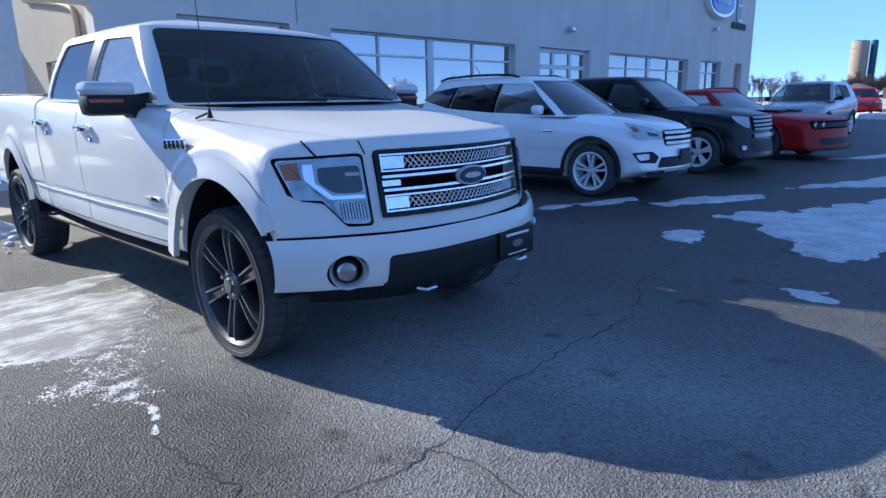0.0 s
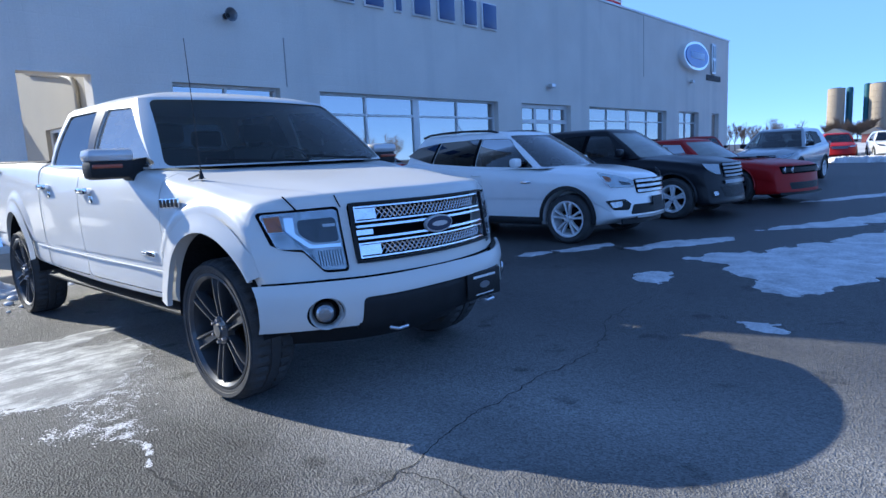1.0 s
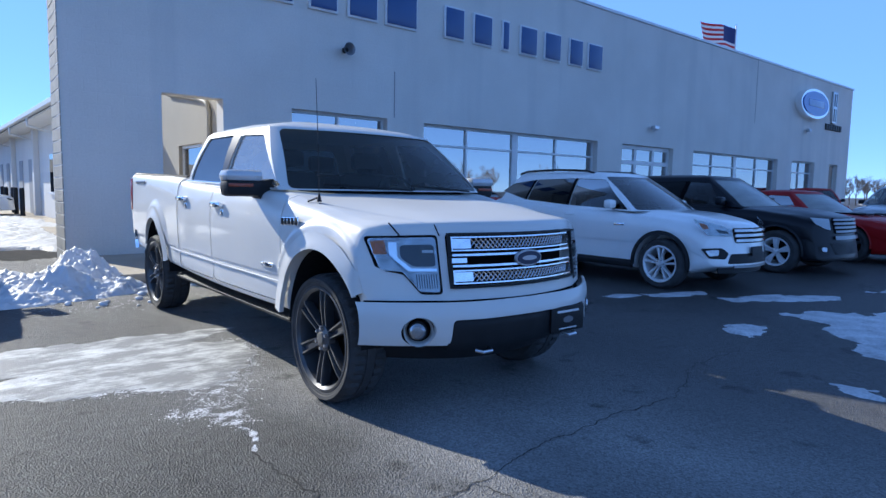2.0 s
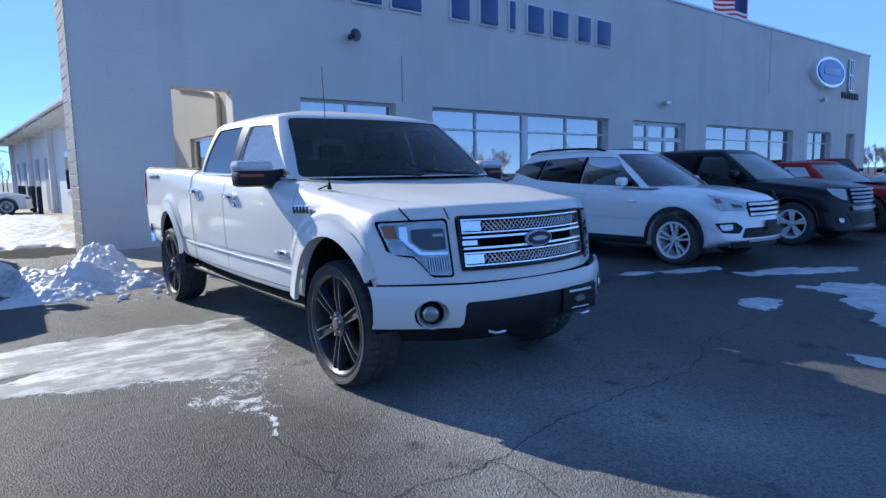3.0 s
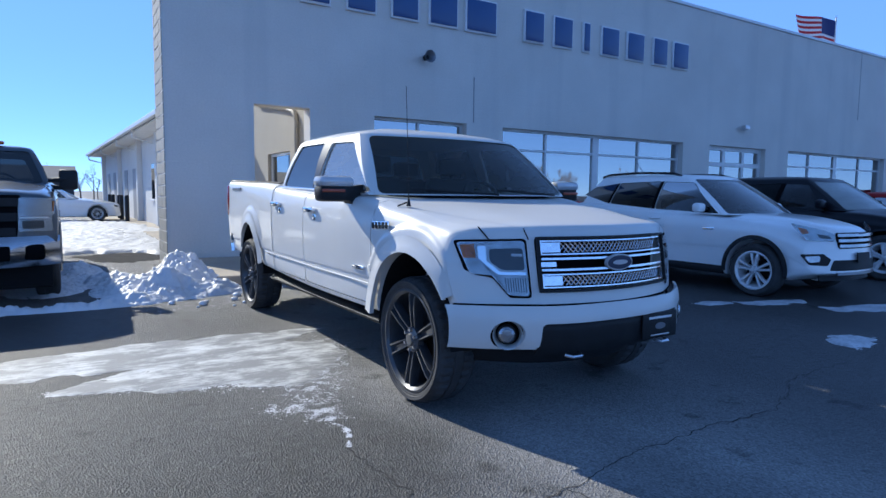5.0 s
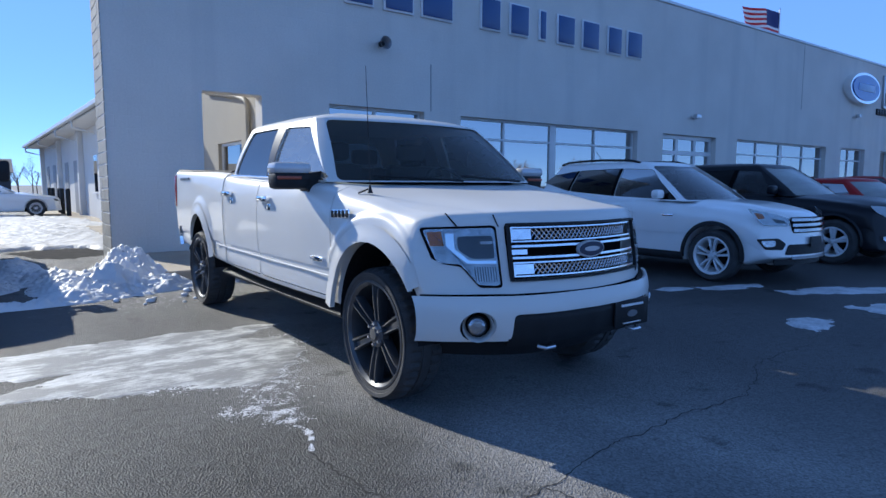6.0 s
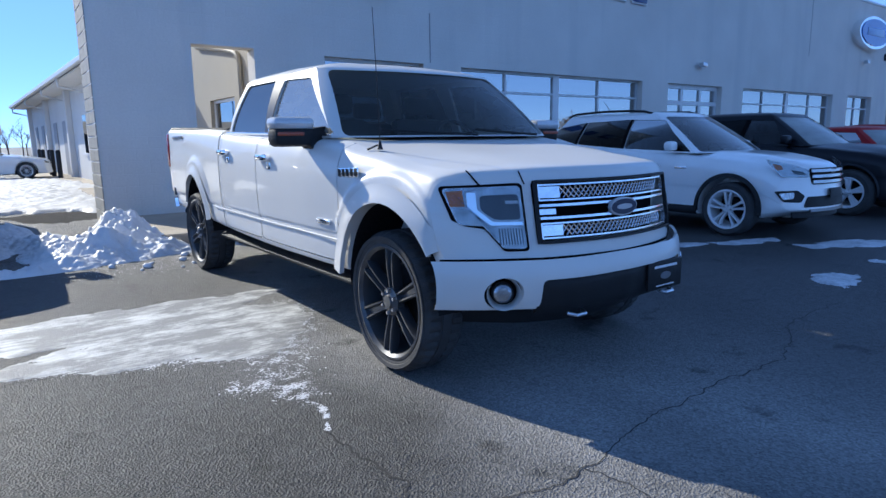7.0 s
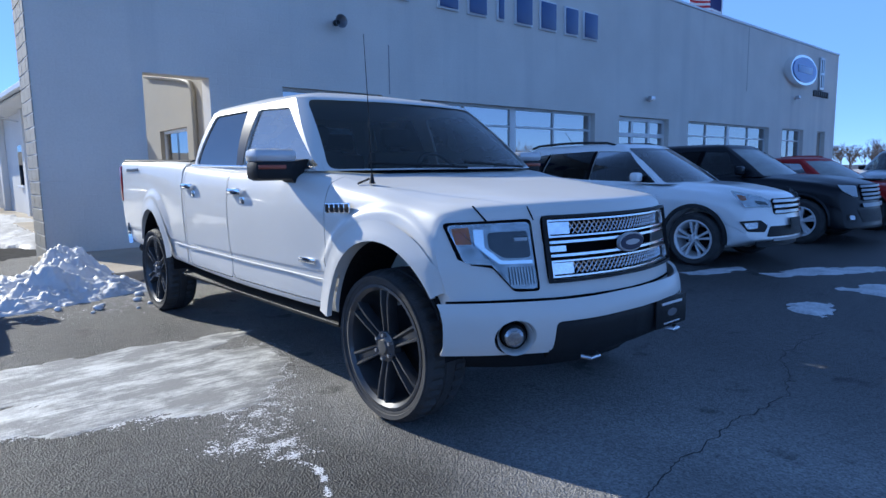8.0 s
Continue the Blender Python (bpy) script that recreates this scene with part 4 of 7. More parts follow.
def flag_point(u, v):
    x = -3.5 * u
    return (x * 0.97, 0.2 * math.sin(u * 9 + v * 1.5) * u - 0.1 * u, 9.4 - 1.35 * v - 0.3 * u * u + 0.07 * math.sin(u * 8) * u)


for k in range(13):
    a, b = k / 13, (k + 1) / 13
    u0 = 0.42 if k < 7 else 0.0
    part("stripe", sheet(lambda u, v: flag_point(u0 + (1 - u0) * u, a + (b - a) * v), 20, 1, 0.004), FLAG_RED if k % 2 == 0 else FLAG_WHITE, f)
part("canton", sheet(lambda u, v: flag_point(0.42 * u, 7 / 13 * v), 10, 4, 0.004), FLAG_BLUE, f)


# ---- vehicles: common pieces ----
def half_section(zb, hw, zsh, xsh, zt, zmid=0.75, tuck=0.05, crease=0.012, dense=4):
    """Half of a body section, bottom centre to top centre."""
    zl = max(zb + 0.12, min(zmid, zsh - 0.3))
    return smooth_line([(0, zb), (hw * 0.7, zb), (hw - tuck - 0.04, zb + 0.004), (hw - tuck * 0.6, zb + 0.05), (hw - 0.022, zl - 0.03), (hw - crease, zl), (hw - 0.002, zl + 0.38 * (zsh - zl)), (hw - 0.006, zl + 0.68 * (zsh - zl)), ((hw + xsh) / 2 + 0.012, zl + 0.92 * (zsh - zl)), (xsh, zsh), (xsh - 0.07, zsh + 0.012), (xsh * 0.6, zt - 0.004), (xsh * 0.3, zt), (0, zt)], dense).tolist()


def body_sections(stations, per=6, **kw):
    """Stations (y, zb, hw, zsh, xsh, zt) smoothed along y."""
    line = smooth_line(stations, per)
    return [(r[0], half_section(*r[1:], **kw)) for r in line]


def ring_profile(r, w, rim):
    """Tyre section round its axle: tread with shoulders, bulging walls, beads."""
    return [(rim, -w * 0.42), (rim + 0.02, -w * 0.47), (rim + 0.03, -w * 0.475), (rim + 0.034, -w * 0.495), ((r + rim) / 2 + 0.004, -w * 0.5), ((r + rim) / 2 + 0.012, -w * 0.512), ((r + rim) / 2 + 0.016, -w * 0.5), (r - 0.025, -w * 0.46), (r - 0.006, -w * 0.38), (r, -w * 0.3), (r, -w * 0.14), (r - 0.008, -w * 0.13), (r - 0.008, -w * 0.1), (r, -w * 0.09), (r, w * 0.09), (r - 0.008, w * 0.1), (r - 0.008, w * 0.13), (r, w * 0.14), (r, w * 0.3), (r - 0.006, w * 0.38), (r - 0.025, w * 0.45), ((r + rim) / 2 + 0.01, w * 0.5), (rim + 0.02, w * 0.47), (rim, w * 0.42)]


def add_wheel(parent, x, y, r, w, rim, face, spokes, twin, spoke_w, turn=0.0, lugs=5, spin=0.0, treads=True, rail=0.0):
    """A wheel under a vehicle; its outer side looks to -x for x < 0."""
    side = -1 if x < 0 else 1
    base = new("wheel")
    base.parent = parent
    base.matrix_basis = pose(x, y, r, 0, 0, turn) @ Matrix.Rotation(math.pi if side > 0 else 0, 4, "Z") @ Matrix.Rotation(spin, 4, "X")
    bm = bmesh.new()
    prof, n, rings = ring_profile(r, w, rim), 120 if treads else 48, []
    for k in range(n):
        a = 2 * math.pi * k / n
        row = []
        for rr, xx in prof:
            if treads and rr > r - 0.007 and abs(xx) > w * 0.135 and (k + (1 if xx > 0 else 0)) % 3 == 0:
                rr -= 0.013
            row.append(bm.verts.new((xx, rr * math.cos(a), rr * math.sin(a))))
        rings.append(row)
    for k in range(n):
        p, q = rings[k], rings[(k + 1) % n]
        for i in range(len(prof)):
            j = (i + 1) % len(prof)
            bm.faces.new((p[i], p[j], q[j], q[i]))
    bmesh.ops.recalc_face_normals(bm, faces=bm.faces)
    part("tyre", bm, RUBBER, base, "black rubber tyre with block tread")
    d = w * 0.42
    part("rim", lathe([(rim + 0.008, -d - 0.004), (rim + 0.01, -d - 0.012), (rim - 0.004, -d - 0.014), (rim - 0.022, -d + 0.004), (rim - 0.034, -d + 0.05), (rim - 0.05, d), (rim + 0.006, d)], 56), face, base)
    part("drum", lathe([(0.0, 0.01), (rim * 0.62, 0.01), (rim * 0.62, 0.05), (0, 0.05)], 32), UNDERBODY, base)
    for k in range(spokes):
        bm = bmesh.new()
        arms = (-twin, twin) if twin else (0,)
        if rail:
            # one broad spoke with two raised edges and a groove between
            m, pts = Matrix.Rotation(2 * math.pi * k / spokes, 4, "X"), []
            for rr, xx, h in ((rim * 0.16, -d + 0.034, rail * 0.85), (rim * 0.32, -d + 0.024, rail * 0.8), (rim * 0.6, -d + 0.012, rail * 0.95), (rim * 0.85, -d + 0.006, rail * 1.1), (rim - 0.014, -d + 0.012, rail * 1.3)):
                pts.append([bm.verts.new(m @ Vector((xx + px, py, rr))) for px, py in ((0.05, -h * 0.8), (0.004, -h), (-0.012, -h * 0.86), (-0.012, -h * 0.6), (0.016, -h * 0.36), (0.016, h * 0.36), (-0.012, h * 0.6), (-0.012, h * 0.86), (0.004, h), (0.05, h * 0.8))])
            for a, b in zip(pts, pts[1:]):
                for i in range(10):
                    bm.faces.new((a[i], a[(i + 1) % 10], b[(i + 1) % 10], b[i]))
            arms = ()
        for t in arms:
            m = Matrix.Rotation(2 * math.pi * k / spokes + t, 4, "X")
            sw = spoke_w
            pts = []
            for rr, xx, f in ((rim * 0.14, -d + 0.03, 0.9), (rim * 0.45, -d + 0.012, 0.85), (rim * 0.8, -d + 0.008, 1.0), (rim - 0.012, -d + 0.012, 1.25)):
                pts.append([bm.verts.new(m @ Vector((px, py, rr))) for px, py in ((xx, -sw * f * 0.5), (xx - 0.012, -sw * f * 0.28), (xx - 0.012, sw * f * 0.28), (xx, sw * f * 0.5), (xx + 0.05, sw * f * 0.4), (xx + 0.05, -sw * f * 0.4))])
            for a, b in zip(pts, pts[1:]):
                for i in range(6):
                    bm.faces.new((a[i], a[(i + 1) % 6], b[(i + 1) % 6], b[i]))
        bmesh.ops.recalc_face_normals(bm, faces=bm.faces)
        part("spoke", bm, face, base)
    part("hub_cap", lathe([(0, -d - 0.012), (rim * 0.11, -d - 0.01), (rim * 0.13, -d), (rim * 0.25, -d + 0.012), (rim * 0.27, -d + 0.05), (0, -d + 0.05)], 28), face, base)
    for k in range(lugs):
        a = 2 * math.pi * (k + 0.5) / lugs
        part("lug_nut", lathe([(0, -d - 0.012), (0.009, -d - 0.01), (0.013, -d + 0.012)], 8, pose(0, rim * 0.2 * math.cos(a), rim * 0.2 * math.sin(a))), LUG, base)
    return base


def arch_cut(y, z, r, x_in, x_out, n=28, squash=1.0):
    """Wheel arch: a round tunnel open to the ground."""
    ry = r * squash
    pts = [(y + ry * math.cos(math.pi * k / n), z + r * math.sin(math.pi * k / n)) for k in range(n + 1)]
    pts = [(y + ry, z - 1.0)] + pts + [(y - ry, z - 1.0)]
    return prism(pts, "x", x_in, x_out)


def arch_lip(y, z, r, wide, x_fn, proud, a0=-20, a1=200, n=30, squash=1.0):
    """Flared lip round a wheel arch, standing proud of the flank."""
    def at(u, v):
        a = radians(a0 + (a1 - a0) * u)
        rr = r + wide * v
        lift = proud * (1 - v) ** 1.3 * (0.85 if v == 0 else 1.0)
        py, pz = y + (r * squash + wide * v) * math.cos(a), z + rr * math.sin(a)
        return (x_fn(py, pz) - lift - 0.002, py, pz)
    bm = sheet(at, n, 5)
    edge = [at(k / n, 0) for k in range(n + 1)]
    rows = [[bm.verts.new(p) for p in edge], [bm.verts.new((p[0] + 0.03, p[1], p[2])) for p in edge]]
    for k in range(n):
        bm.faces.new((rows[0][k], rows[1][k], rows[1][k + 1], rows[0][k + 1]))
    bmesh.ops.remove_doubles(bm, verts=bm.verts, dist=1e-5)
    return bm


class Cab:
    """Greenhouse: an outline at the belt and one at the roof, joined by straight pillars."""

    def __init__(self, z0, z1, f0, f1, r0, r1, w0, w1, bow=0.18, rear_bow=0.05, crown=0.05, curve=0.03, pinch=0.0, sag=0.0):
        self.z0, self.z1, self.f0, self.f1, self.r0, self.r1, self.w0, self.w1 = z0, z1, f0, f1, r0, r1, w0, w1
        self.bow, self.rear_bow, self.crown, self.curve, self.pinch, self.sag = bow, rear_bow, crown, curve, pinch, sag

    def side(self, y, z):
        t = (z - self.z0) / (self.z1 - self.z0)
        w = self.w0 + (self.w1 - self.w0) * t + self.curve * math.sin(math.pi * min(1, max(0, t)))
        mid = (self.f0 + self.r0) / 2
        return w - self.pinch * ((y - mid) / (self.r0 - self.f0) * 2) ** 2

    def front(self, x, t):
        return self.f0 + (self.f1 - self.f0) * t + self.bow * (abs(x) / self.w0) ** 2 - 0.02 * math.sin(math.pi * t)

    def rear(self, x, t):
        return self.r0 + (self.r1 - self.r0) * t - self.rear_bow * (abs(x) / self.w0) ** 2 + 0.02 * math.sin(math.pi * t)

    def ring(self, t, inset=0.0, n=14):
        z = self.z0 + (self.z1 - self.z0) * t
        w = self.side((self.f0 + self.r0) / 2, z) - inset
        fr = [(x, self.front(x, t) + inset) for x in np.linspace(0, w * 0.94, n)]
        y0, y1 = self.front(w, t) + inset, self.rear(w, t) - inset
        ys = np.linspace(y0 + 0.03, y1 - 0.03, n * 2)
        sd = [(self.side(y, z) - inset, y) for y in ys]
        re = [(x, self.rear(x, t) - inset) for x in np.linspace(w * 0.94, 0, n)]
        return [(x, y, z) for x, y in fr + sd + re]

    def solid(self, inset=0.0, low=0.0, high=1.0, roof=True):
        """The closed body of the greenhouse, with a crowned roof."""
        bm = bmesh.new()
        rows = []
        ts = [low + (high - low) * k / 8 for k in range(9)]
        for t in ts:
            rows.append(self.ring(t, inset))
        top = rows[-1]
        cy = sum(p[1] for p in top) / len(top)
        zt = top[0][2]
        if roof:
            for f in (0.985, 0.95, 0.8, 0.55, 0.25, 0.04):
                lift = self.crown * (1 - f**2) + 0.035 * min(1, (1 - f) * 14)
                rows.append([(x * f, cy + (y - cy) * f, zt + lift - self.sag * max(0.0, (cy - (cy + (y - cy) * f)) / (cy - top[0][1]))) for x, y, z in top])
        n = len(top)
        vs = []
        for row in rows:
            right = [bm.verts.new(p) for p in row]
            left = [right[0]] + [bm.verts.new((-p[0], p[1], p[2])) for p in row[1:-1]] + [right[-1]]
            vs.append(right + left[-2:0:-1])
        m = len(vs[0])
        for a, b in zip(vs, vs[1:]):
            for k in range(m):
                bm.faces.new((a[k], a[(k + 1) % m], b[(k + 1) % m], b[k]))
        bm.faces.new(vs[0][::-1])
        bm.faces.new(vs[-1])
        bmesh.ops.recalc_face_normals(bm, faces=bm.faces)
        return bm

    def side_pane(self, quad, sign=-1, off=0.002, n=8):
        """A pane on the flank over a quad of (y, z): front low, rear low, rear high, front high."""
        a, b, c, d = (np.array(q, float) for q in quad)

        def at(u, v):
            p = (1 - v) * ((1 - u) * a + u * b) + v * ((1 - u) * d + u * c)
            return (sign * (self.side(p[0], p[1]) + off), p[0], p[1])
        return sheet(at, n, n)

    def end_pane(self, t0, t1, share0, share1, rear=False, off=0.003, n=12):
        def at(u, v):
            t = t0 + (t1 - t0) * v
            z = self.z0 + (self.z1 - self.z0) * t
            w = self.side((self.f0 + self.r0) / 2, z) * (share0 + (share1 - share0) * v)
            x = w * (2 * u - 1)
            return (x, (self.rear(x, t) + off) if rear else (self.front(x, t) - off), z)
        return sheet(at, n, n)


def cab_shell(cab, panes, wind, back, thick=0.035):
    """Roof and pillars with real openings where the panes sit."""
    cuts = [cab.solid(thick, -0.02, 1.0, False)]
    for quad in panes:
        cuts.append(prism(rounded(quad, 0.035), "x", -2, 2))
    t0, t1, s0, s1 = wind
    cuts.append(end_cut(cab, t0, t1, s0, s1, False))
    if back:
        cuts.append(end_cut(cab, *back, True))
    return carve(cab.solid(), *cuts)


def end_cut(cab, t0, t1, s0, s1, rear):
    zs = [cab.z0 + (cab.z1 - cab.z0) * t for t in (t0, t1)]
    mid = (cab.f0 + cab.r0) / 2
    w0, w1 = cab.side(mid, zs[0]) * s0, cab.side(mid, zs[1]) * s1
    ya, yb = (mid + 0.25 * (cab.r0 - cab.f0), cab.r0 + 0.6) if rear else (cab.f0 - 0.6, cab.f1 + 0.1)
    if not rear:
        yb = max(cab.f1 + cab.bow + 0.05, cab.f0 + 0.3)
    return prism(rounded([(-w0, zs[0]), (w0, zs[0]), (w1, zs[1]), (-w1, zs[1])], 0.05), "y", ya, yb)


def seats(parent, rows, z, wide=0.5, tall=0.62):
    for y in rows:
        for x in (-0.38, 0.38):
            bm = box(x - wide / 2, x + wide / 2, y - 0.25, y + 0.25, z - 0.18, z, 0.05)
            add_box(bm, x - wide / 2, x + wide / 2, y + 0.2, y + 0.33, z - 0.1, z + tall - 0.18, 0.05)
            add_box(bm, x - 0.14, x + 0.14, y + 0.22, y + 0.32, z + tall - 0.15, z + tall, 0.04)
            part("seat", bm, INTERIOR, parent)


def steering_wheel(parent, x, y, z, r=0.19):
    m = pose(x, y, z, 0, 0, 0) @ Matrix.Rotation(radians(62), 4, "X")
    bm = bmesh.new()
    n, k = 28, 6
    rings = [[bm.verts.new(m @ Vector(((r + 0.016 * math.cos(2 * math.pi * j / k)) * math.cos(2 * math.pi * i / n), (r + 0.016 * math.cos(2 * math.pi * j / k)) * math.sin(2 * math.pi * i / n), 0.016 * math.sin(2 * math.pi * j / k)))) for j in range(k)] for i in range(n)]
    for i in range(n):
        for j in range(k):
            bm.faces.new((rings[i][j], rings[(i + 1) % n][j], rings[(i + 1) % n][(j + 1) % k], rings[i][(j + 1) % k]))
    add_box(bm, -r, r, -0.02, 0.02, -0.01, 0.01, 0, m)
    add_box(bm, -0.06, 0.06, -0.07, 0.05, -0.02, 0.02, 0.01, m)
    part("steering_wheel", bm, BLACK_PLASTIC, parent)


# ---- the white pickup ----
MIRROR_CAP = mat("mirror_cap_finish", (0.5, 0.51, 0.53), 0.3, 0.35, 0.4, 0.05, 8, 90)
truck = thing("pickup_truck", pose(0, 0, 0), "clean white crew-cab pickup with black wheels and chrome grille", "pickup")
NOSE_Y = -0.77


def sweep(x):
    """How far the front falls back towards its corners."""
    a = abs(x)
    return 0.36 * a**1.9 if a < 0.5 else 0.36 * 0.5**1.9 + 0.62 * (a - 0.5) + 0.35 * max(0.0, a - 0.72) ** 1.5


def nose(x, z=0.9):
    """Front face of the body in plan, leaning back with height."""
    return NOSE_Y + sweep(x) + 0.16 * (z - 0.92)


def corner_x(y):
    """Half width at which the front face reaches y."""
    xs = np.linspace(0.3, 1.0, 60)
    return float(np.interp(y, [NOSE_Y + sweep(x) for x in xs], xs))


def bend_nose(bm, fade=1.0):
    for v in bm.verts:
        w = min(1.0, max(0.0, 1 - (v.co.y - NOSE_Y) / fade))
        w = w * w * (3 - 2 * w) if w < 1 else 1
        v.co.y += w * (sweep(min(abs(v.co.x), 0.99)) + 0.16 * (v.co.z - 0.92))


def flank(y, z):
    """Half width of the pickup's side at a place, round the arches drawn out."""
    w = float(np.interp(y, [-0.5, 0.0, 0.5, 1.5, 2.6, 3.3, 4.2, 4.9], [0.905, 0.945, 0.975, 0.99, 0.98, 0.95, 0.905, 0.875]))
    return w


ST = [  # y, zb, hw, zsh, xsh, zt
    (-0.77, 0.60, 0.905, 1.04, 0.80, 1.075),
    (-0.75, 0.58, 0.915, 1.085, 0.81, 1.115),
    (-0.68, 0.57, 0.92, 1.11, 0.815, 1.14),
    (-0.40, 0.55, 0.925, 1.135, 0.83, 1.175),
    (0.0, 0.52, 0.945, 1.175, 0.84, 1.215),
    (0.3, 0.50, 0.965, 1.21, 0.85, 1.25),
    (0.55, 0.50, 0.977, 1.255, 0.87, 1.27),
    (0.9, 0.50, 0.99, 1.285, 0.9, 1.29),
    (1.6, 0.50, 0.995, 1.295, 0.905, 1.3),
    (2.3, 0.51, 0.988, 1.325, 0.9, 1.33),
    (2.66, 0.52, 0.98, 1.35, 0.895, 1.355),
]
BED = [(2.69, 0.52, 0.98, 1.365, 0.895, 1.37), (3.2, 0.53, 0.958, 1.385, 0.885, 1.39), (3.9, 0.54, 0.92, 1.4, 0.86, 1.405), (4.6, 0.56, 0.89, 1.415, 0.845, 1.42), (4.86, 0.58, 0.878, 1.42, 0.835, 1.425)]
AF, AR, ARAD, ASQ = (-0.005, 0.43), (3.6, 0.45), 0.52, 0.86


def swell(bm, centre):
    """Fender drawn out round a wheel arch, ending in a soft crease above it."""
    ay, az = centre
    for v in bm.verts:
        if abs(v.co.x) < 0.6 or v.co.z < 0.6:
            continue
        d = math.hypot((v.co.y - ay) / 0.9, v.co.z - az)
        rise = min(1.0, max(0.0, (v.co.z - 0.68) / 0.2))
        fall = min(1.0, max(0.0, (0.69 - d) / 0.035))
        v.co.x += math.copysign(0.02 * rise * fall * fall * (3 - 2 * fall), v.co.x)


body = loft(body_sections(ST, 14, dense=8), 12)
bend_nose(body)
swell(body, AF)
grille_cut = prism(rounded([(-0.51, 0.762), (0.51, 0.762), (0.518, 1.068), (-0.518, 1.068)], 0.03), "y", -1.2, -0.6)
well = [arch_cut(*AF, ARAD, a, b, squash=ASQ) for a, b in ((-1.3, -0.62), (0.62, 1.3))]
cabin_hole = prism([(-0.8, 0.62), (0.8, 0.62), (0.8, 1.5), (-0.8, 1.5)], "y", 0.75, 2.6)
LAMP = rounded([(-0.875, 1.035), (-0.566, 1.044), (-0.56, 0.745), (-0.66, 0.75), (-0.705, 0.855), (-0.825, 0.865)], 0.02, 3)
chin = [prism([(a, 0.3), (b, 0.3), (b, 0.685), (a, 0.685)], "y", -0.95, -0.36) for a, b in ((-1.1, -0.56), (0.56, 1.1))]
body = carve(body, grille_cut, *well, cabin_hole, *chin)


def door_prism(y0, y1, z0, z1, sign, grow=0.0):
    q = rounded([(y0 - grow, z0 - grow), (y1 + grow, z0 - grow), (y1 + grow, z1 + grow), (y0 - grow, z1 + grow)], 0.05)
    a, b = sorted((sign * 0.83, sign * 1.3))
    return prism(q, "x", a, b)


DOORS = {"front_door": (0.465, 1.735, 0.55, 1.6), "rear_door": (1.74, 2.62, 0.55, 1.6)}
for nm, (y0, y1, z0, z1) in DOORS.items():
    for sgn in (-1, 1):
        d = carve(body.copy(), door_prism(y0, y1, z0, z1, sgn, -0.008), keep="INTERSECT")
        part(nm, d, WHITE_PAINT, truck)
        body = carve(body, door_prism(y0, y1, z0, z1, sgn))
part("body", body, WHITE_PAINT, truck)
bed = loft(body_sections(BED, 14, dense=8), 4)
swell(bed, AR)
bed = carve(bed, *[arch_cut(*AR, ARAD, a, b, squash=ASQ) for a, b in ((-1.3, -0.6), (0.6, 1.3))], prism([(-0.77, 0.85), (0.77, 0.85), (0.79, 1.6), (-0.79, 1.6)], "y", 2.76, 4.78))
part("bed", bed, WHITE_PAINT, truck, "white cargo bed")
for s in (-1, 1):
    part("bed_rail_cap", sheet(lambda u, v: (s * (0.795 + 0.09 * v - 0.045 * u * v), 2.69 + 2.16 * u, 1.383 + 0.05 * u + 0.012 * math.sin(math.pi * v)), 16, 4, 0.01), BLACK_PLASTIC, truck, "black plastic rail cap")
# flared arch lips
for (ay, az), nm in ((AF, "front"), (AR, "rear")):
    for s in (-1, 1):
        bm = arch_lip(ay, az, ARAD - 0.004, 0.1, lambda y, z: -min(flank(y, z), corner_x(y) + 0.01) - 0.004 - 0.018 * min(1.0, max(0.0, (z - 0.68) / 0.2)), 0.024, 8 if nm == "front" else 24, 147 if nm == "front" else 168, squash=ASQ)
        if s > 0:
            bm2 = mirrored(bm)
            bm.free()
            bm = bm2
        part("arch_flare", bm, WHITE_PAINT, truck)
    for s in (-1, 1):
        bm = bmesh.new()
        n = 24
        pts = [(ay + (ARAD * ASQ - 0.005) * math.cos(math.pi * k / n), az + (ARAD - 0.005) * math.sin(math.pi * k / n)) for k in range(n + 1)]
        rows = [[bm.verts.new((s * x, y, z)) for y, z in pts] for x in (0.55, 0.925)]
        for k in range(n):
            bm.faces.new((rows[0][k], rows[0][k + 1], rows[1][k + 1], rows[1][k]))
        part("arch_liner", bm, UNDERBODY, truck)
# chassis under the body
bm = box(-0.55, 0.55, -0.45, 4.7, 0.36, 0.56, 0.04)
for y in (0.0, 3.68):
    add_tube(bm, [(-0.75, y, 0.4), (0.75, y, 0.4)], 0.07, 10)
add_box(bm, -0.2, 0.2, 3.5, 3.9, 0.28, 0.5, 0.06)
part("chassis", bm, UNDERBODY, truck)
part("tailgate", box(-0.8, 0.8, 4.862, 4.9, 0.75, 1.41, 0.015), WHITE_PAINT, truck)
# windows and cab
cab = Cab(1.285, 1.75, 0.42, 1.0, 2.66, 2.56, 0.90, 0.735, bow=0.2, rear_bow=0.03, crown=0.085, curve=0.022, sag=0.03)
FW = [(0.655, 1.308), (1.66, 1.33), (1.65, 1.712), (1.19, 1.69)]
RW = [(1.76, 1.332), (2.56, 1.355), (2.44, 1.725), (1.83, 1.722)]
part("cab_roof", cab_shell(cab, [FW, RW], (0.02, 0.965, 0.945, 0.935), (0.15, 0.85, 0.8, 0.75)), WHITE_PAINT, truck)
part("windscreen", cab.end_pane(0.0, 0.985, 0.965, 0.955, off=-0.012), GLASS_CLEAR, truck, "dark reflecting windscreen")
part("rear_window", cab.end_pane(0.13, 0.87, 0.82, 0.77, True, off=-0.012), GLASS_DEEP, truck)
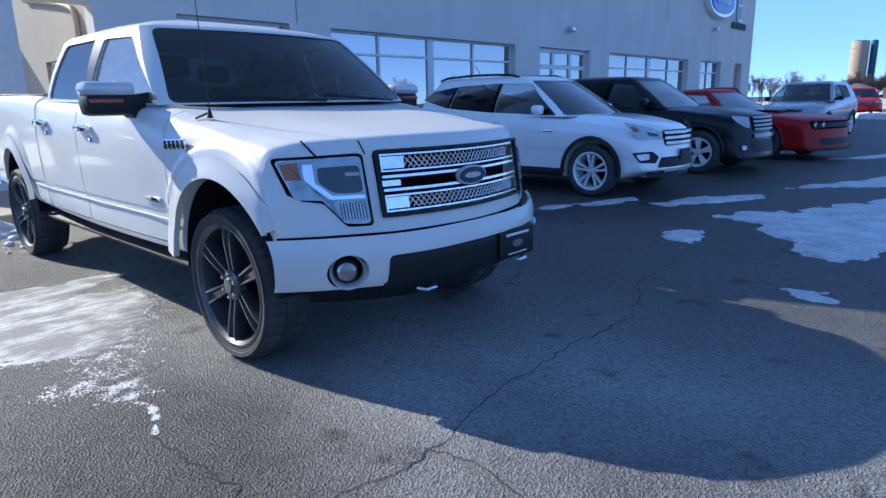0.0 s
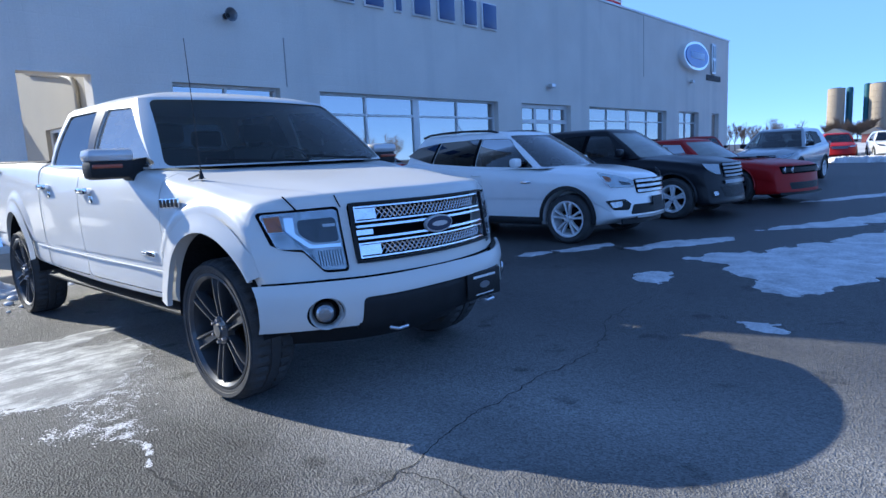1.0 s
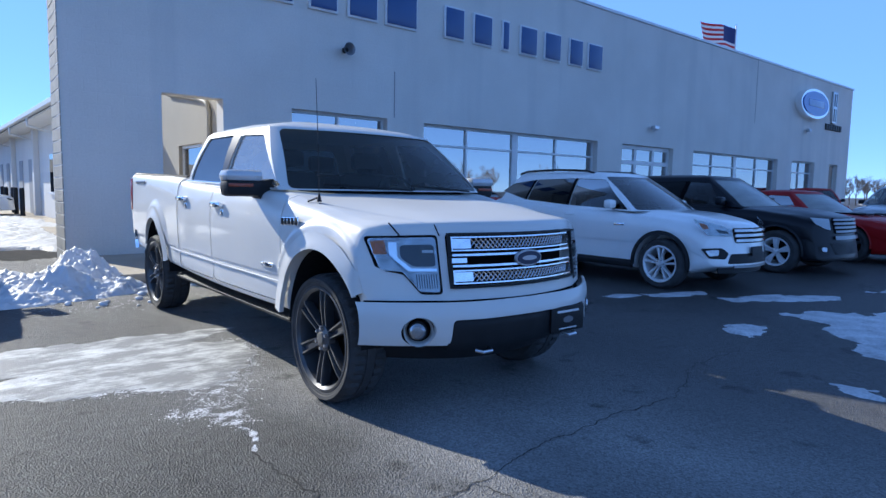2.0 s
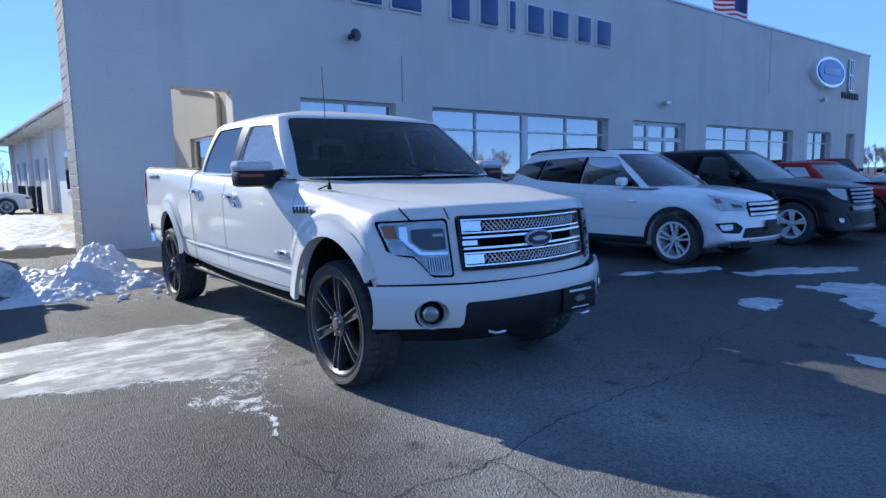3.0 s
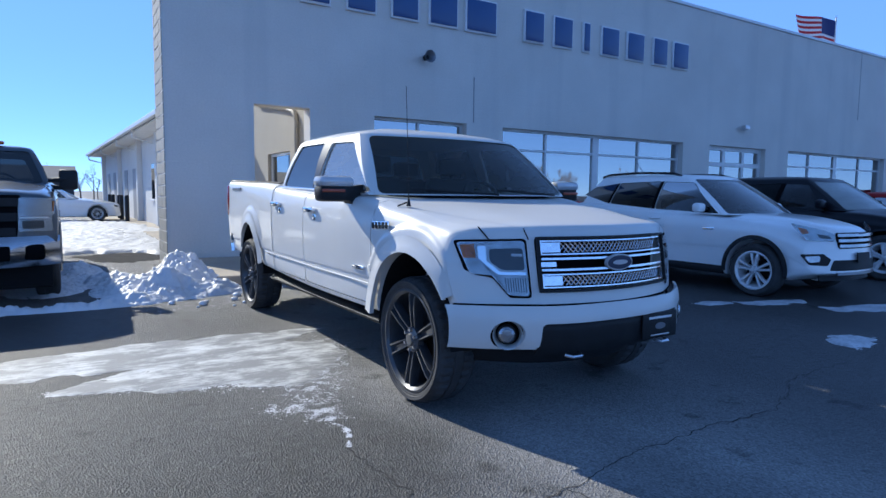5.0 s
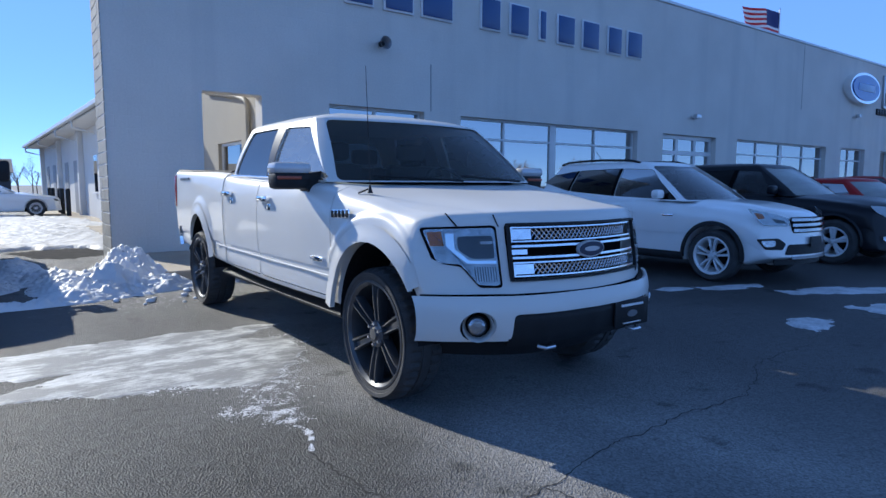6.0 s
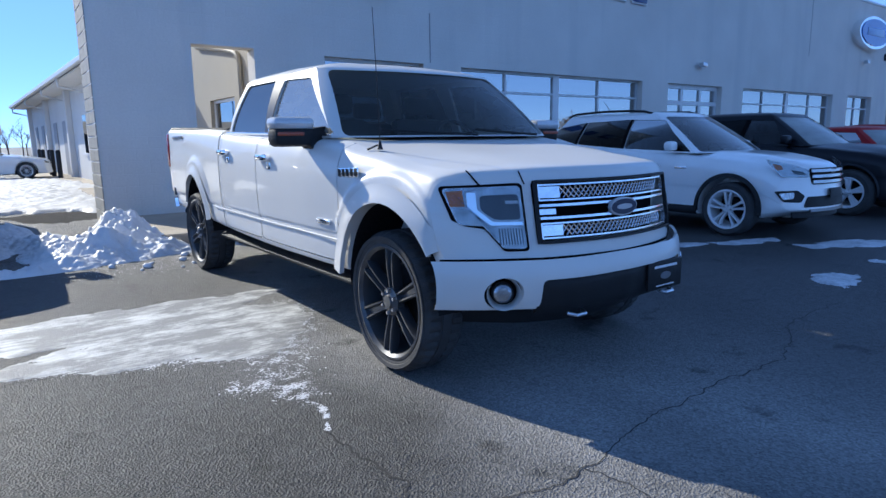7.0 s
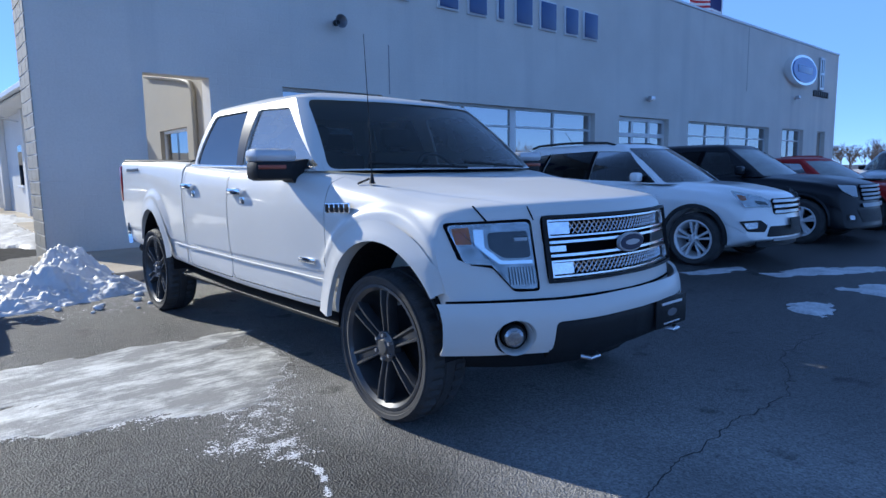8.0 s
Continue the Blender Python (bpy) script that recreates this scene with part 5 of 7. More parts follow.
for s in (-1, 1):
    part("front_side_window", cab.side_pane(FW, s, -0.012), GLASS_MID, truck)
    part("rear_side_window", cab.side_pane(RW, s, -0.012), GLASS_DARK, truck, "tinted rear side window")
    part("pillar_trim", cab.side_pane([(1.66, 1.33), (1.76, 1.332), (1.83, 1.722), (1.65, 1.712)], s, 0.006), BLACK_PAINT, truck, "gloss black pillar trim")
    part("belt_trim", tube([(s * (cab.side(y, 1.3) + 0.006), y, 1.302 + 0.022 * (y - 0.6)) for y in np.linspace(0.68, 2.6, 14)], 0.008, 6), CHROME, truck, "thin chrome belt line")
seats(truck, (1.35, 2.2), 1.0)
part("dashboard", box(-0.78, 0.78, 0.7, 0.98, 1.0, 1.27, 0.05), BLACK_PLASTIC, truck)
steering_wheel(truck, 0.38, 1.08, 1.24)
part("cabin_floor", box(-0.78, 0.78, 0.8, 2.55, 0.63, 0.7), INTERIOR, truck)
part("cowl", sheet(lambda u, v: (1.62 * (u - 0.5), 0.44 + 0.1 * v + 0.24 * (2 * u - 1) ** 2, 1.278 + 0.008 * v), 18, 2, 0.008), DARK_GAP, truck, "black cowl panel")
for x0, x1 in ((-0.62, 0.02), (0.05, 0.66)):
    part("wiper", tube([(x1, cab.front(x1, 0.0) - 0.03, 1.295), ((x0 + x1) / 2, cab.front((x0 + x1) / 2, 0.05) - 0.03, 1.31), (x0, cab.front(x0, 0.09) - 0.02, 1.33)], 0.009, 6), BLACK_PLASTIC, truck)
part("roof_aerial", box(-0.045, 0.045, 1.97, 2.13, 1.855, 1.9, 0.018), BLACK_PLASTIC, truck)

# front: grille shell, bars, mesh
GRILLE_CHROME = mat("grille_chrome", (0.72, 0.74, 0.77), 0.16, 1.0, 0, 0.1, 20, 90)
part("grille_backing", sheet(lambda u, v: (1.06 * (u - 0.5), nose(1.06 * (u - 0.5)) + 0.075, 0.76 + 0.31 * v), 20, 4), DARK_GAP, truck)


def on_nose(x, z, out=0.0):
    return (x, nose(x, z) - out, z)


def nose_strip(pts_low, pts_high, out, thick, n=24):
    """A band over the curved front between two lines of (x, z)."""
    (a0, b0), (a1, b1) = pts_low, pts_high
    return sheet(lambda u, v: on_nose(a0[0] + (b0[0] - a0[0]) * u + ((a1[0] - a0[0]) * (1 - u) + (b1[0] - b0[0]) * u) * v, a0[1] + (b0[1] - a0[1]) * u + ((a1[1] - a0[1]) * (1 - u) + (b1[1] - b0[1]) * u) * v, out), n, 3, thick)


def h_bar(x0, x1, z0, z1, out=-0.02, thick=-0.02):
    return nose_strip(((x0, z0), (x1, z0)), ((x0, z1), (x1, z1)), out, thick)


def open_frame(x0, x1, z0, z1, t, out, name, material):
    part(name, joined(h_bar(x0, x1, z0, z0 + t, out), h_bar(x0, x1, z1 - t, z1, out), h_bar(x0, x0 + t, z0 + t, z1 - t, out), h_bar(x1 - t, x1, z0 + t, z1 - t, out)), material, truck)


for z0, z1 in ((0.965, 1.045), (0.785, 0.862)):
    open_frame(-0.487, 0.487, z0, z1, 0.008, -0.012, "grille_bar", GRILLE_CHROME)
    part("grille_end_plate", h_bar(-0.478, -0.37, z0 + 0.013, z1 - 0.013, -0.022), GRILLE_CHROME, truck, "plain chrome plate")
    bm = bmesh.new()
    step, hgt = 0.03, z1 - z0 - 0.024
    for k in range(-3, 28):
        for lean in (1, -1):
            xa = -0.37 + k * step
            xb = xa + lean * hgt * 0.9
            lo, hi = (xa, z0 + 0.012), (xb, z1 - 0.012)
            if min(xa, xb) < -0.375 or max(xa, xb) > 0.49:
                continue
            add_tube(bm, [on_nose(lo[0] + (hi[0] - lo[0]) * t, lo[1] + (hi[1] - lo[1]) * t, -0.024) for t in (0, 0.5, 1)], 0.0042, 5)
    part("grille_mesh", bm, GRILLE_CHROME, truck, "chrome diamond mesh")
for z0, z1 in ((0.938, 0.95), (0.878, 0.89)):
    part("grille_bar", h_bar(-0.487, 0.487, z0, z1, -0.01), GRILLE_CHROME, truck)
for z0 in (0.9,):
    part("grille_end_plate", h_bar(-0.486, -0.4, z0, z0 + 0.026, -0.02), GRILLE_CHROME, truck)
open_frame(-0.511, 0.511, 0.765, 1.065, 0.012, 0.002, "grille_surround", BLACK_PLASTIC)
part("emblem_rim", ellipse(0.105, 0.047, -0.018, 0.0, 48, Matrix.Translation((0, nose(0, 0.918) - 0.004, 0.918))), BADGE_SILVER, truck, "silver rim")
part("emblem", ellipse(0.096, 0.039, -0.022, -0.018, 48, Matrix.Translation((0, nose(0, 0.918) - 0.0045, 0.918))), BADGE_BLUE, truck, "blue oval badge")
part("emblem_stroke", ellipse(0.06, 0.014, -0.0285, -0.0265, 32, Matrix.Translation((0, nose(0, 0.918), 0.918))), BADGE_SILVER, truck)


# lamps
REFLECT = mat("lamp_reflector", (0.5, 0.52, 0.55), 0.25, 0.8, 0, 0.3, 30, 120)
LAMP_DARK = mat("lamp_inside", (0.05, 0.06, 0.07), 0.2, 0.3, 0.5, 0.2, 20, 90)


def nose_patch(poly, out, thick, n=1):
    """A flat outline of (x, z) wrapped on the nose."""
    bm = bmesh.new()
    f = bm.faces.new([bm.verts.new((x, 0, z)) for x, z in poly])
    bmesh.ops.triangulate(bm, faces=[f])
    for _ in range(3):
        bmesh.ops.subdivide_edges(bm, edges=[e for e in bm.edges if e.calc_length() > 0.05], cuts=1)
        bmesh.ops.triangulate(bm, faces=bm.faces[:])
    for v in bm.verts:
        v.co = on_nose(v.co.x, v.co.z, out)
    bm.normal_update()
    bmesh.ops.recalc_face_normals(bm, faces=bm.faces)
    if bm.faces[:] and sum(f.normal.y * f.calc_area() for f in bm.faces) > 0:
        bmesh.ops.reverse_faces(bm, faces=bm.faces)
    if thick:
        bmesh.ops.solidify(bm, geom=bm.faces[:], thickness=thick)
    return bm


def grown(poly, d):
    c = np.mean(poly, axis=0)
    return [tuple(np.array(p) + (np.array(p) - c) / (np.linalg.norm(np.array(p) - c) + 1e-9) * d) for p in poly]


for s in (-1, 1):
    flip = lambda poly: [(x * -s, z) for x, z in poly]
    lamp = new("headlight")
    lamp.parent = truck
    tagged(lamp, "clear headlight with a dark gasket")
    part("gasket", nose_patch(flip(grown(LAMP, 0.016)), 0.004, 0), DARK_GAP, lamp)
    part("housing", nose_patch(flip(LAMP), 0.007, 0), REFLECT, lamp, "bright reflector bowl")
    part("projector_bay", nose_patch(flip(rounded([(-0.735, 1.0), (-0.578, 1.005), (-0.575, 0.885), (-0.68, 0.885), (-0.735, 0.93)], 0.02)), 0.01, 0), LAMP_DARK, lamp, "dark projector bay")
    part("bright_strip", nose_patch(flip([(-0.785, 1.015), (-0.75, 1.015), (-0.75, 0.935), (-0.69, 0.875), (-0.572, 0.875), (-0.572, 0.86), (-0.7, 0.86), (-0.785, 0.94)]), 0.012, 0), CHROME, lamp)
    part("bright_strip", nose_patch(flip([(-0.635, 0.975), (-0.583, 0.975), (-0.583, 0.96), (-0.635, 0.96)]), 0.013, 0), SIGN_WHITE, lamp)
    part("amber_reflector", nose_patch(flip([(-0.86, 1.02), (-0.8, 1.025), (-0.795, 0.95), (-0.85, 0.95)]), 0.011, 0), AMBER, lamp, "amber side reflector")
    part("lower_reflector", nose_patch(flip([(-0.69, 0.85), (-0.57, 0.85), (-0.567, 0.76), (-0.65, 0.762)]), 0.011, 0), REFLECT, lamp)
    for k in range(9):
        xx = -0.672 + 0.0115 * k
        part("rib", nose_patch(flip([(xx, 0.845), (xx + 0.004, 0.845), (xx + 0.006, 0.768), (xx + 0.002, 0.768)]), 0.013, 0), LAMP_DARK, lamp)
    part("lens", nose_patch(flip(LAMP), 0.02, 0), LENS, lamp, "clear lens")

# hood shut lines
for s in (-1, 1):
    part("hood_seam", nose_patch([(s * a, b) for a, b in ((-0.566, 1.112), (-0.56, 1.113), (-0.541, 1.05), (-0.547, 1.05))], 0.003, 0), DARK_GAP, truck)
    part("hood_seam", nose_patch([(s * a, b) for a, b in ((-0.775, 1.118), (-0.768, 1.12), (-0.722, 1.048), (-0.73, 1.046))], 0.003, 0), DARK_GAP, truck)


# bumper
BUMPER_PLAN = smooth_line([(0, -0.862), (0.3, -0.842), (0.5, -0.79), (0.68, -0.69), (0.8, -0.605), (0.89, -0.53), (0.955, -0.468)], 6)


def bump_y(x, z=0.55):
    return float(np.interp(abs(x), BUMPER_PLAN[:, 0], BUMPER_PLAN[:, 1])) + 0.10 * abs(z - 0.6)


def bumper_band(x0, x1, z0, z1, out=0.0, thick=0.05, n=40, m=8):
    def at(u, v):
        x = x0 + (x1 - x0) * u
        z = z0 + (z1 - z0) * v
        roll = 0.02 * (2 * v - 1) ** 4
        return (x * (0.985 + 0.02 * v), bump_y(x, z) + roll - out, z)
    return sheet(at, n, m, thick)


bm = bumper_band(-0.955, 0.955, 0.462, 0.7, 0.0, 0.016, 72)
bm = carve(bm, prism(rounded([(-0.545, 0.3), (0.545, 0.3), (0.545, 0.607), (-0.545, 0.607)], 0.03), "y", -1.3, -0.4), *[prism([(s * 0.7 + 0.078 * math.cos(2 * math.pi * k / 28), 0.545 + 0.078 * math.sin(2 * math.pi * k / 28)) for k in range(28)], "y", -1.1, -0.3) for s in (-1, 1)])
part("front_bumper", bm, WHITE_PAINT, truck, "body-coloured front bumper")
for s in (-1, 1):
    fl = new("fog_light")
    fl.parent = truck
    yaw = 90 + s * 37
    part("well", lathe([(0.081, -0.004), (0.075, 0.006), (0.062, 0.06)], 32, pose(s * 0.7, bump_y(0.7) + 0.01, 0.545, 0, 0, yaw)), WHITE_PAINT, fl)
    part("well_back", lathe([(0.066, 0.05), (0.0, 0.055)], 28, pose(s * 0.7, bump_y(0.7) + 0.01, 0.545, 0, 0, yaw)), DARK_GAP, fl)
    part("lens", lathe([(0, -0.012), (0.03, -0.009), (0.044, 0.004), (0.047, 0.05)], 28, pose(s * 0.712, bump_y(0.7) + 0.004, 0.547, 0, 0, yaw)), REFLECT, fl, "round clear fog lamp")
    part("bezel", lathe([(0.047, 0.002), (0.051, 0.006), (0.05, 0.05)], 28, pose(s * 0.712, bump_y(0.7) + 0.004, 0.547, 0, 0, yaw)), BLACK_PLASTIC, fl)
    part("tow_hook", tube([(s * 0.36 - 0.05, -0.8, 0.43), (s * 0.36 - 0.03, -0.84, 0.425), (s * 0.36 + 0.03, -0.84, 0.425), (s * 0.36 + 0.05, -0.8, 0.43)], 0.01, 8), SATIN, truck)
for s in (-1, 1):
    part("splash_shield", box(min(s * 0.56, s * 0.82), max(s * 0.56, s * 0.82), -0.44, -0.41, 0.42, 0.684, 0.01), UNDERBODY, truck)
part("gap_line", nose_patch([(x, 0.688) for x in np.linspace(-0.905, 0.905, 30)] + [(x, 0.702) for x in np.linspace(0.905, -0.905, 30)], 0.004, 0), DARK_GAP, truck)
part("lower_grille", bumper_band(-0.56, 0.56, 0.43, 0.612, -0.014, 0.03), BLACK_PLASTIC, truck, "black lower bumper insert")
part("air_dam", sheet(lambda u, v: (1.5 * (u - 0.5), -0.72 + 0.42 * abs(2 * u - 1) ** 2.4 + 0.1 * (1 - v), 0.32 + 0.14 * v), 24, 3, 0.02), BLACK_PLASTIC, truck, "black plastic air dam")
pl = new("dealer_plate")
pl.parent = truck
tagged(pl, "black plate with pale bars and an oval")
px0 = 0.3
part("plate", box(px0 - 0.15, px0 + 0.15, bump_y(px0) - 0.014, bump_y(px0) - 0.002, 0.455, 0.61, 0.004), BLACK_PLASTIC, pl)
part("bar", box(px0 - 0.1, px0 + 0.1, bump_y(px0) - 0.017, bump_y(px0) - 0.0145, 0.572, 0.586, 0.001), SIGN_WHITE, pl)
part("bar", box(px0 - 0.08, px0 + 0.08, bump_y(px0) - 0.017, bump_y(px0) - 0.0145, 0.472, 0.479, 0.001), SIGN_WHITE, pl)
part("oval", ellipse(0.045, 0.02, -0.003, 0, 32, Matrix.Translation((px0, bump_y(px0) - 0.0145, 0.528))), GREY_PAINT, pl)

# flanks: crease, boards, handles, badges, mirrors
for s in (-1, 1):
    ys = np.linspace(0.44, 2.96, 30)
    part("side_crease", tube([(s * (flank(y, 0.7) - 0.004), y, 0.7 + 0.006 * (y - 1.5)) for y in ys], 0.0055, 6), WHITE_PAINT, truck)
    part("running_board", sheet(lambda u, v: (s * (0.8 + 0.11 * v), 0.42 + 2.55 * u, 0.475 - 0.03 * v * v), 12, 4, 0.035), BLACK_PLASTIC, truck, "black running board")
    part("running_board_trim", tube([(s * 0.912, 0.42, 0.44), (s * 0.912, 2.97, 0.44)], 0.007, 6), BLACK_PLASTIC, truck)
    for y, z in ((1.54, 1.137), (2.465, 1.165)):
        h = new("door_handle")
        h.parent = truck
        tagged(h, "chrome door handle")
        x = flank(y, z)
        part("cup", ellipse(0.07, 0.05, -0.003, 0.003, 24, pose(s * (x + 0.001), y, z - 0.01, 0, 0, 90)), WHITE_PAINT, h)
        part("grip", box(min(s * (x + 0.012), s * (x + 0.042)), max(s * (x + 0.012), s * (x + 0.042)), y - 0.1, y + 0.1, z + 0.0, z + 0.045, 0.012), CHROME, h)
        for k in (-0.085, 0.085):
            part("mount", box(min(s * (x - 0.004), s * (x + 0.03)), max(s * (x - 0.004), s * (x + 0.03)), y + k - 0.014, y + k + 0.014, z + 0.004, z + 0.04, 0.005), CHROME, h)
        part("escutcheon", box(s * x - 0.005, s * x + 0.005, y - 0.1, y - 0.03, z - 0.06, z - 0.012, 0.004), CHROME, h)
    b = new("fender_badge")
    b.parent = truck
    tagged(b, "row of small dark and chrome bars")
    x = flank(0.32, 1.1)
    for k in range(5):
        y = 0.225 + 0.048 * k
        part("bar_rim", box(s * x - 0.006, s * x + 0.006, y - 0.003, y + 0.04, 1.068 - 0.002 * k, 1.122 - 0.002 * k, 0.004), CHROME, b)
        part("bar", box(s * x - 0.009, s * x + 0.009, y + 0.002, y + 0.035, 1.074 - 0.002 * k, 1.116 - 0.002 * k, 0.003), BLACK_PLASTIC, b)
    x = flank(0.66, 0.78)
    part("door_badge", box(s * x - 0.008, s * x + 0.008, 0.57, 0.75, 0.772, 0.802, 0.004), CHROME, truck, "chrome nameplate bar")
    b = new("bed_badge")
    b.parent = truck
    for k in range(8):
        y = 4.1 + 0.06 * k
        x = flank(y, 1.33)
        part("bar", box(s * x - 0.006, s * x + 0.006, y, y + 0.036, 1.315, 1.345, 0.002), GREY_PAINT, b)
    mr = new("side_mirror")
    mr.parent = truck
    tagged(mr, "towing-size side mirror, chrome over black")
    span = lambda a, c: (min(s * a, s * c), max(s * a, s * c))
    part("housing", box(*span(0.94, 1.2), 0.78, 0.93, 1.235, 1.355, 0.035), BLACK_PLASTIC, mr)
    part("cap", box(*span(0.945, 1.205), 0.772, 0.925, 1.335, 1.412, 0.03), MIRROR_CAP, mr, "bright mirror cap")
    part("stalk", prism(rounded([(0.8, 1.21), (0.95, 1.205), (0.99, 1.25), (0.97, 1.34), (0.86, 1.36), (0.8, 1.32)], 0.03), "y", 0.79, 0.92) if s > 0 else prism(rounded([(-0.8, 1.21), (-0.95, 1.205), (-0.99, 1.25), (-0.97, 1.34), (-0.86, 1.36), (-0.8, 1.32)], 0.03), "y", 0.79, 0.92), BLACK_PLASTIC, mr)
    part("amber_strip", box(*span(1.02, 1.185), 0.772, 0.784, 1.3, 1.322, 0.004), MIRROR_AMBER, mr, "amber turn signal strip")
    part("mirror_glass", box(*span(0.965, 1.185), 0.922, 0.931, 1.25, 1.385, 0.002), CHROME, mr)
    part("tail_light", box(min(s * 0.80, s * 0.885), max(s * 0.80, s * 0.885), 4.81, 4.9, 1.0, 1.38, 0.02), TAIL_RED, truck, "red tail light")
part("rear_bumper", sheet(lambda u, v: (1.78 * (u - 0.5), 4.98 - 0.3 * abs(2 * u - 1) ** 6 + 0.02 * math.sin(math.pi * v), 0.56 + 0.22 * v), 30, 6, 0.04), CHROME, truck, "chrome rear bumper")
part("hitch_pipe", tube([(-0.62, 4.4, 0.5), (-0.74, 4.75, 0.5)], 0.045, 12), BLACK_PLASTIC, truck, "dark exhaust tip")
an = new("antenna")
an.parent = truck
part("base", lathe([(0, 0.04), (0.006, 0.036), (0.014, 0.0), (0.018, -0.01)], 16, pose(-0.822, 0.223, 1.225, 0, -90, 0)), BLACK_PLASTIC, an)
part("mast", tube([(-0.822, 0.223, 1.25), (-0.824, 0.235, 1.6), (-0.826, 0.255, 1.97)], [0.0035, 0.0025, 0.0018], 6), BLACK_PLASTIC, an)
part("washer_nozzle", tube([(-0.86, 0.3, 1.215), (-0.82, 0.25, 1.24)], 0.006, 6), BLACK_PLASTIC, truck)
for x, y in ((-0.785, 0.06), (0.785, 0.06), (-0.81, 3.68), (0.81, 3.68)):
    add_wheel(truck, x, y, 0.392, 0.265, 0.312, DARK_RIM, 6, 0.12, 0.042, lugs=6, spin=0.09, rail=0.036)


# ---- the other vehicles ----
class Nose:
    """A front face: y over x and z, in plan a curve, leaning with height."""

    def __init__(self, y0, k, p, lean, zref, fade, xmax):
        self.y0, self.k, self.p, self.lean, self.zref, self.fade, self.xmax = y0, k, p, lean, zref, fade, xmax

    def shift(self, x, z):
        return self.k * min(abs(x), self.xmax) ** self.p + self.lean * (z - self.zref)

    def bend(self, bm):
        for v in bm.verts:
            w = min(1.0, max(0.0, 1 - (v.co.y - self.y0) / self.fade))
            w = w * w * (3 - 2 * w) if w < 1 else 1
            v.co.y += w * self.shift(v.co.x, v.co.z)

    def at(self, x, z, out=0.0):
        return (x, self.y0 + self.shift(x, z) - out, z)

    def patch(self, poly, out):
        bm = bmesh.new()
        f = bm.faces.new([bm.verts.new((x, 0, z)) for x, z in poly])
        bmesh.ops.triangulate(bm, faces=[f])
        for _ in range(3):
            bmesh.ops.subdivide_edges(bm, edges=[e for e in bm.edges if e.calc_length() > 0.06], cuts=1)
            bmesh.ops.triangulate(bm, faces=bm.faces[:])
        for v in bm.verts:
            v.co = self.at(v.co.x, v.co.z, out)
        bmesh.ops.recalc_face_normals(bm, faces=bm.faces)
        if sum(f.normal.y * f.calc_area() for f in bm.faces) > 0:
            bmesh.ops.reverse_faces(bm, faces=bm.faces)
        return bm

    def band(self, x0, x1, z0, z1, out, thick=-0.02, n=20):
        return sheet(lambda u, v: self.at(x0 + (x1 - x0) * u, z0 + (z1 - z0) * v, out), n, 2, thick)


def mirror_poly(poly, s):
    return [(x * -s, z) for x, z in poly]


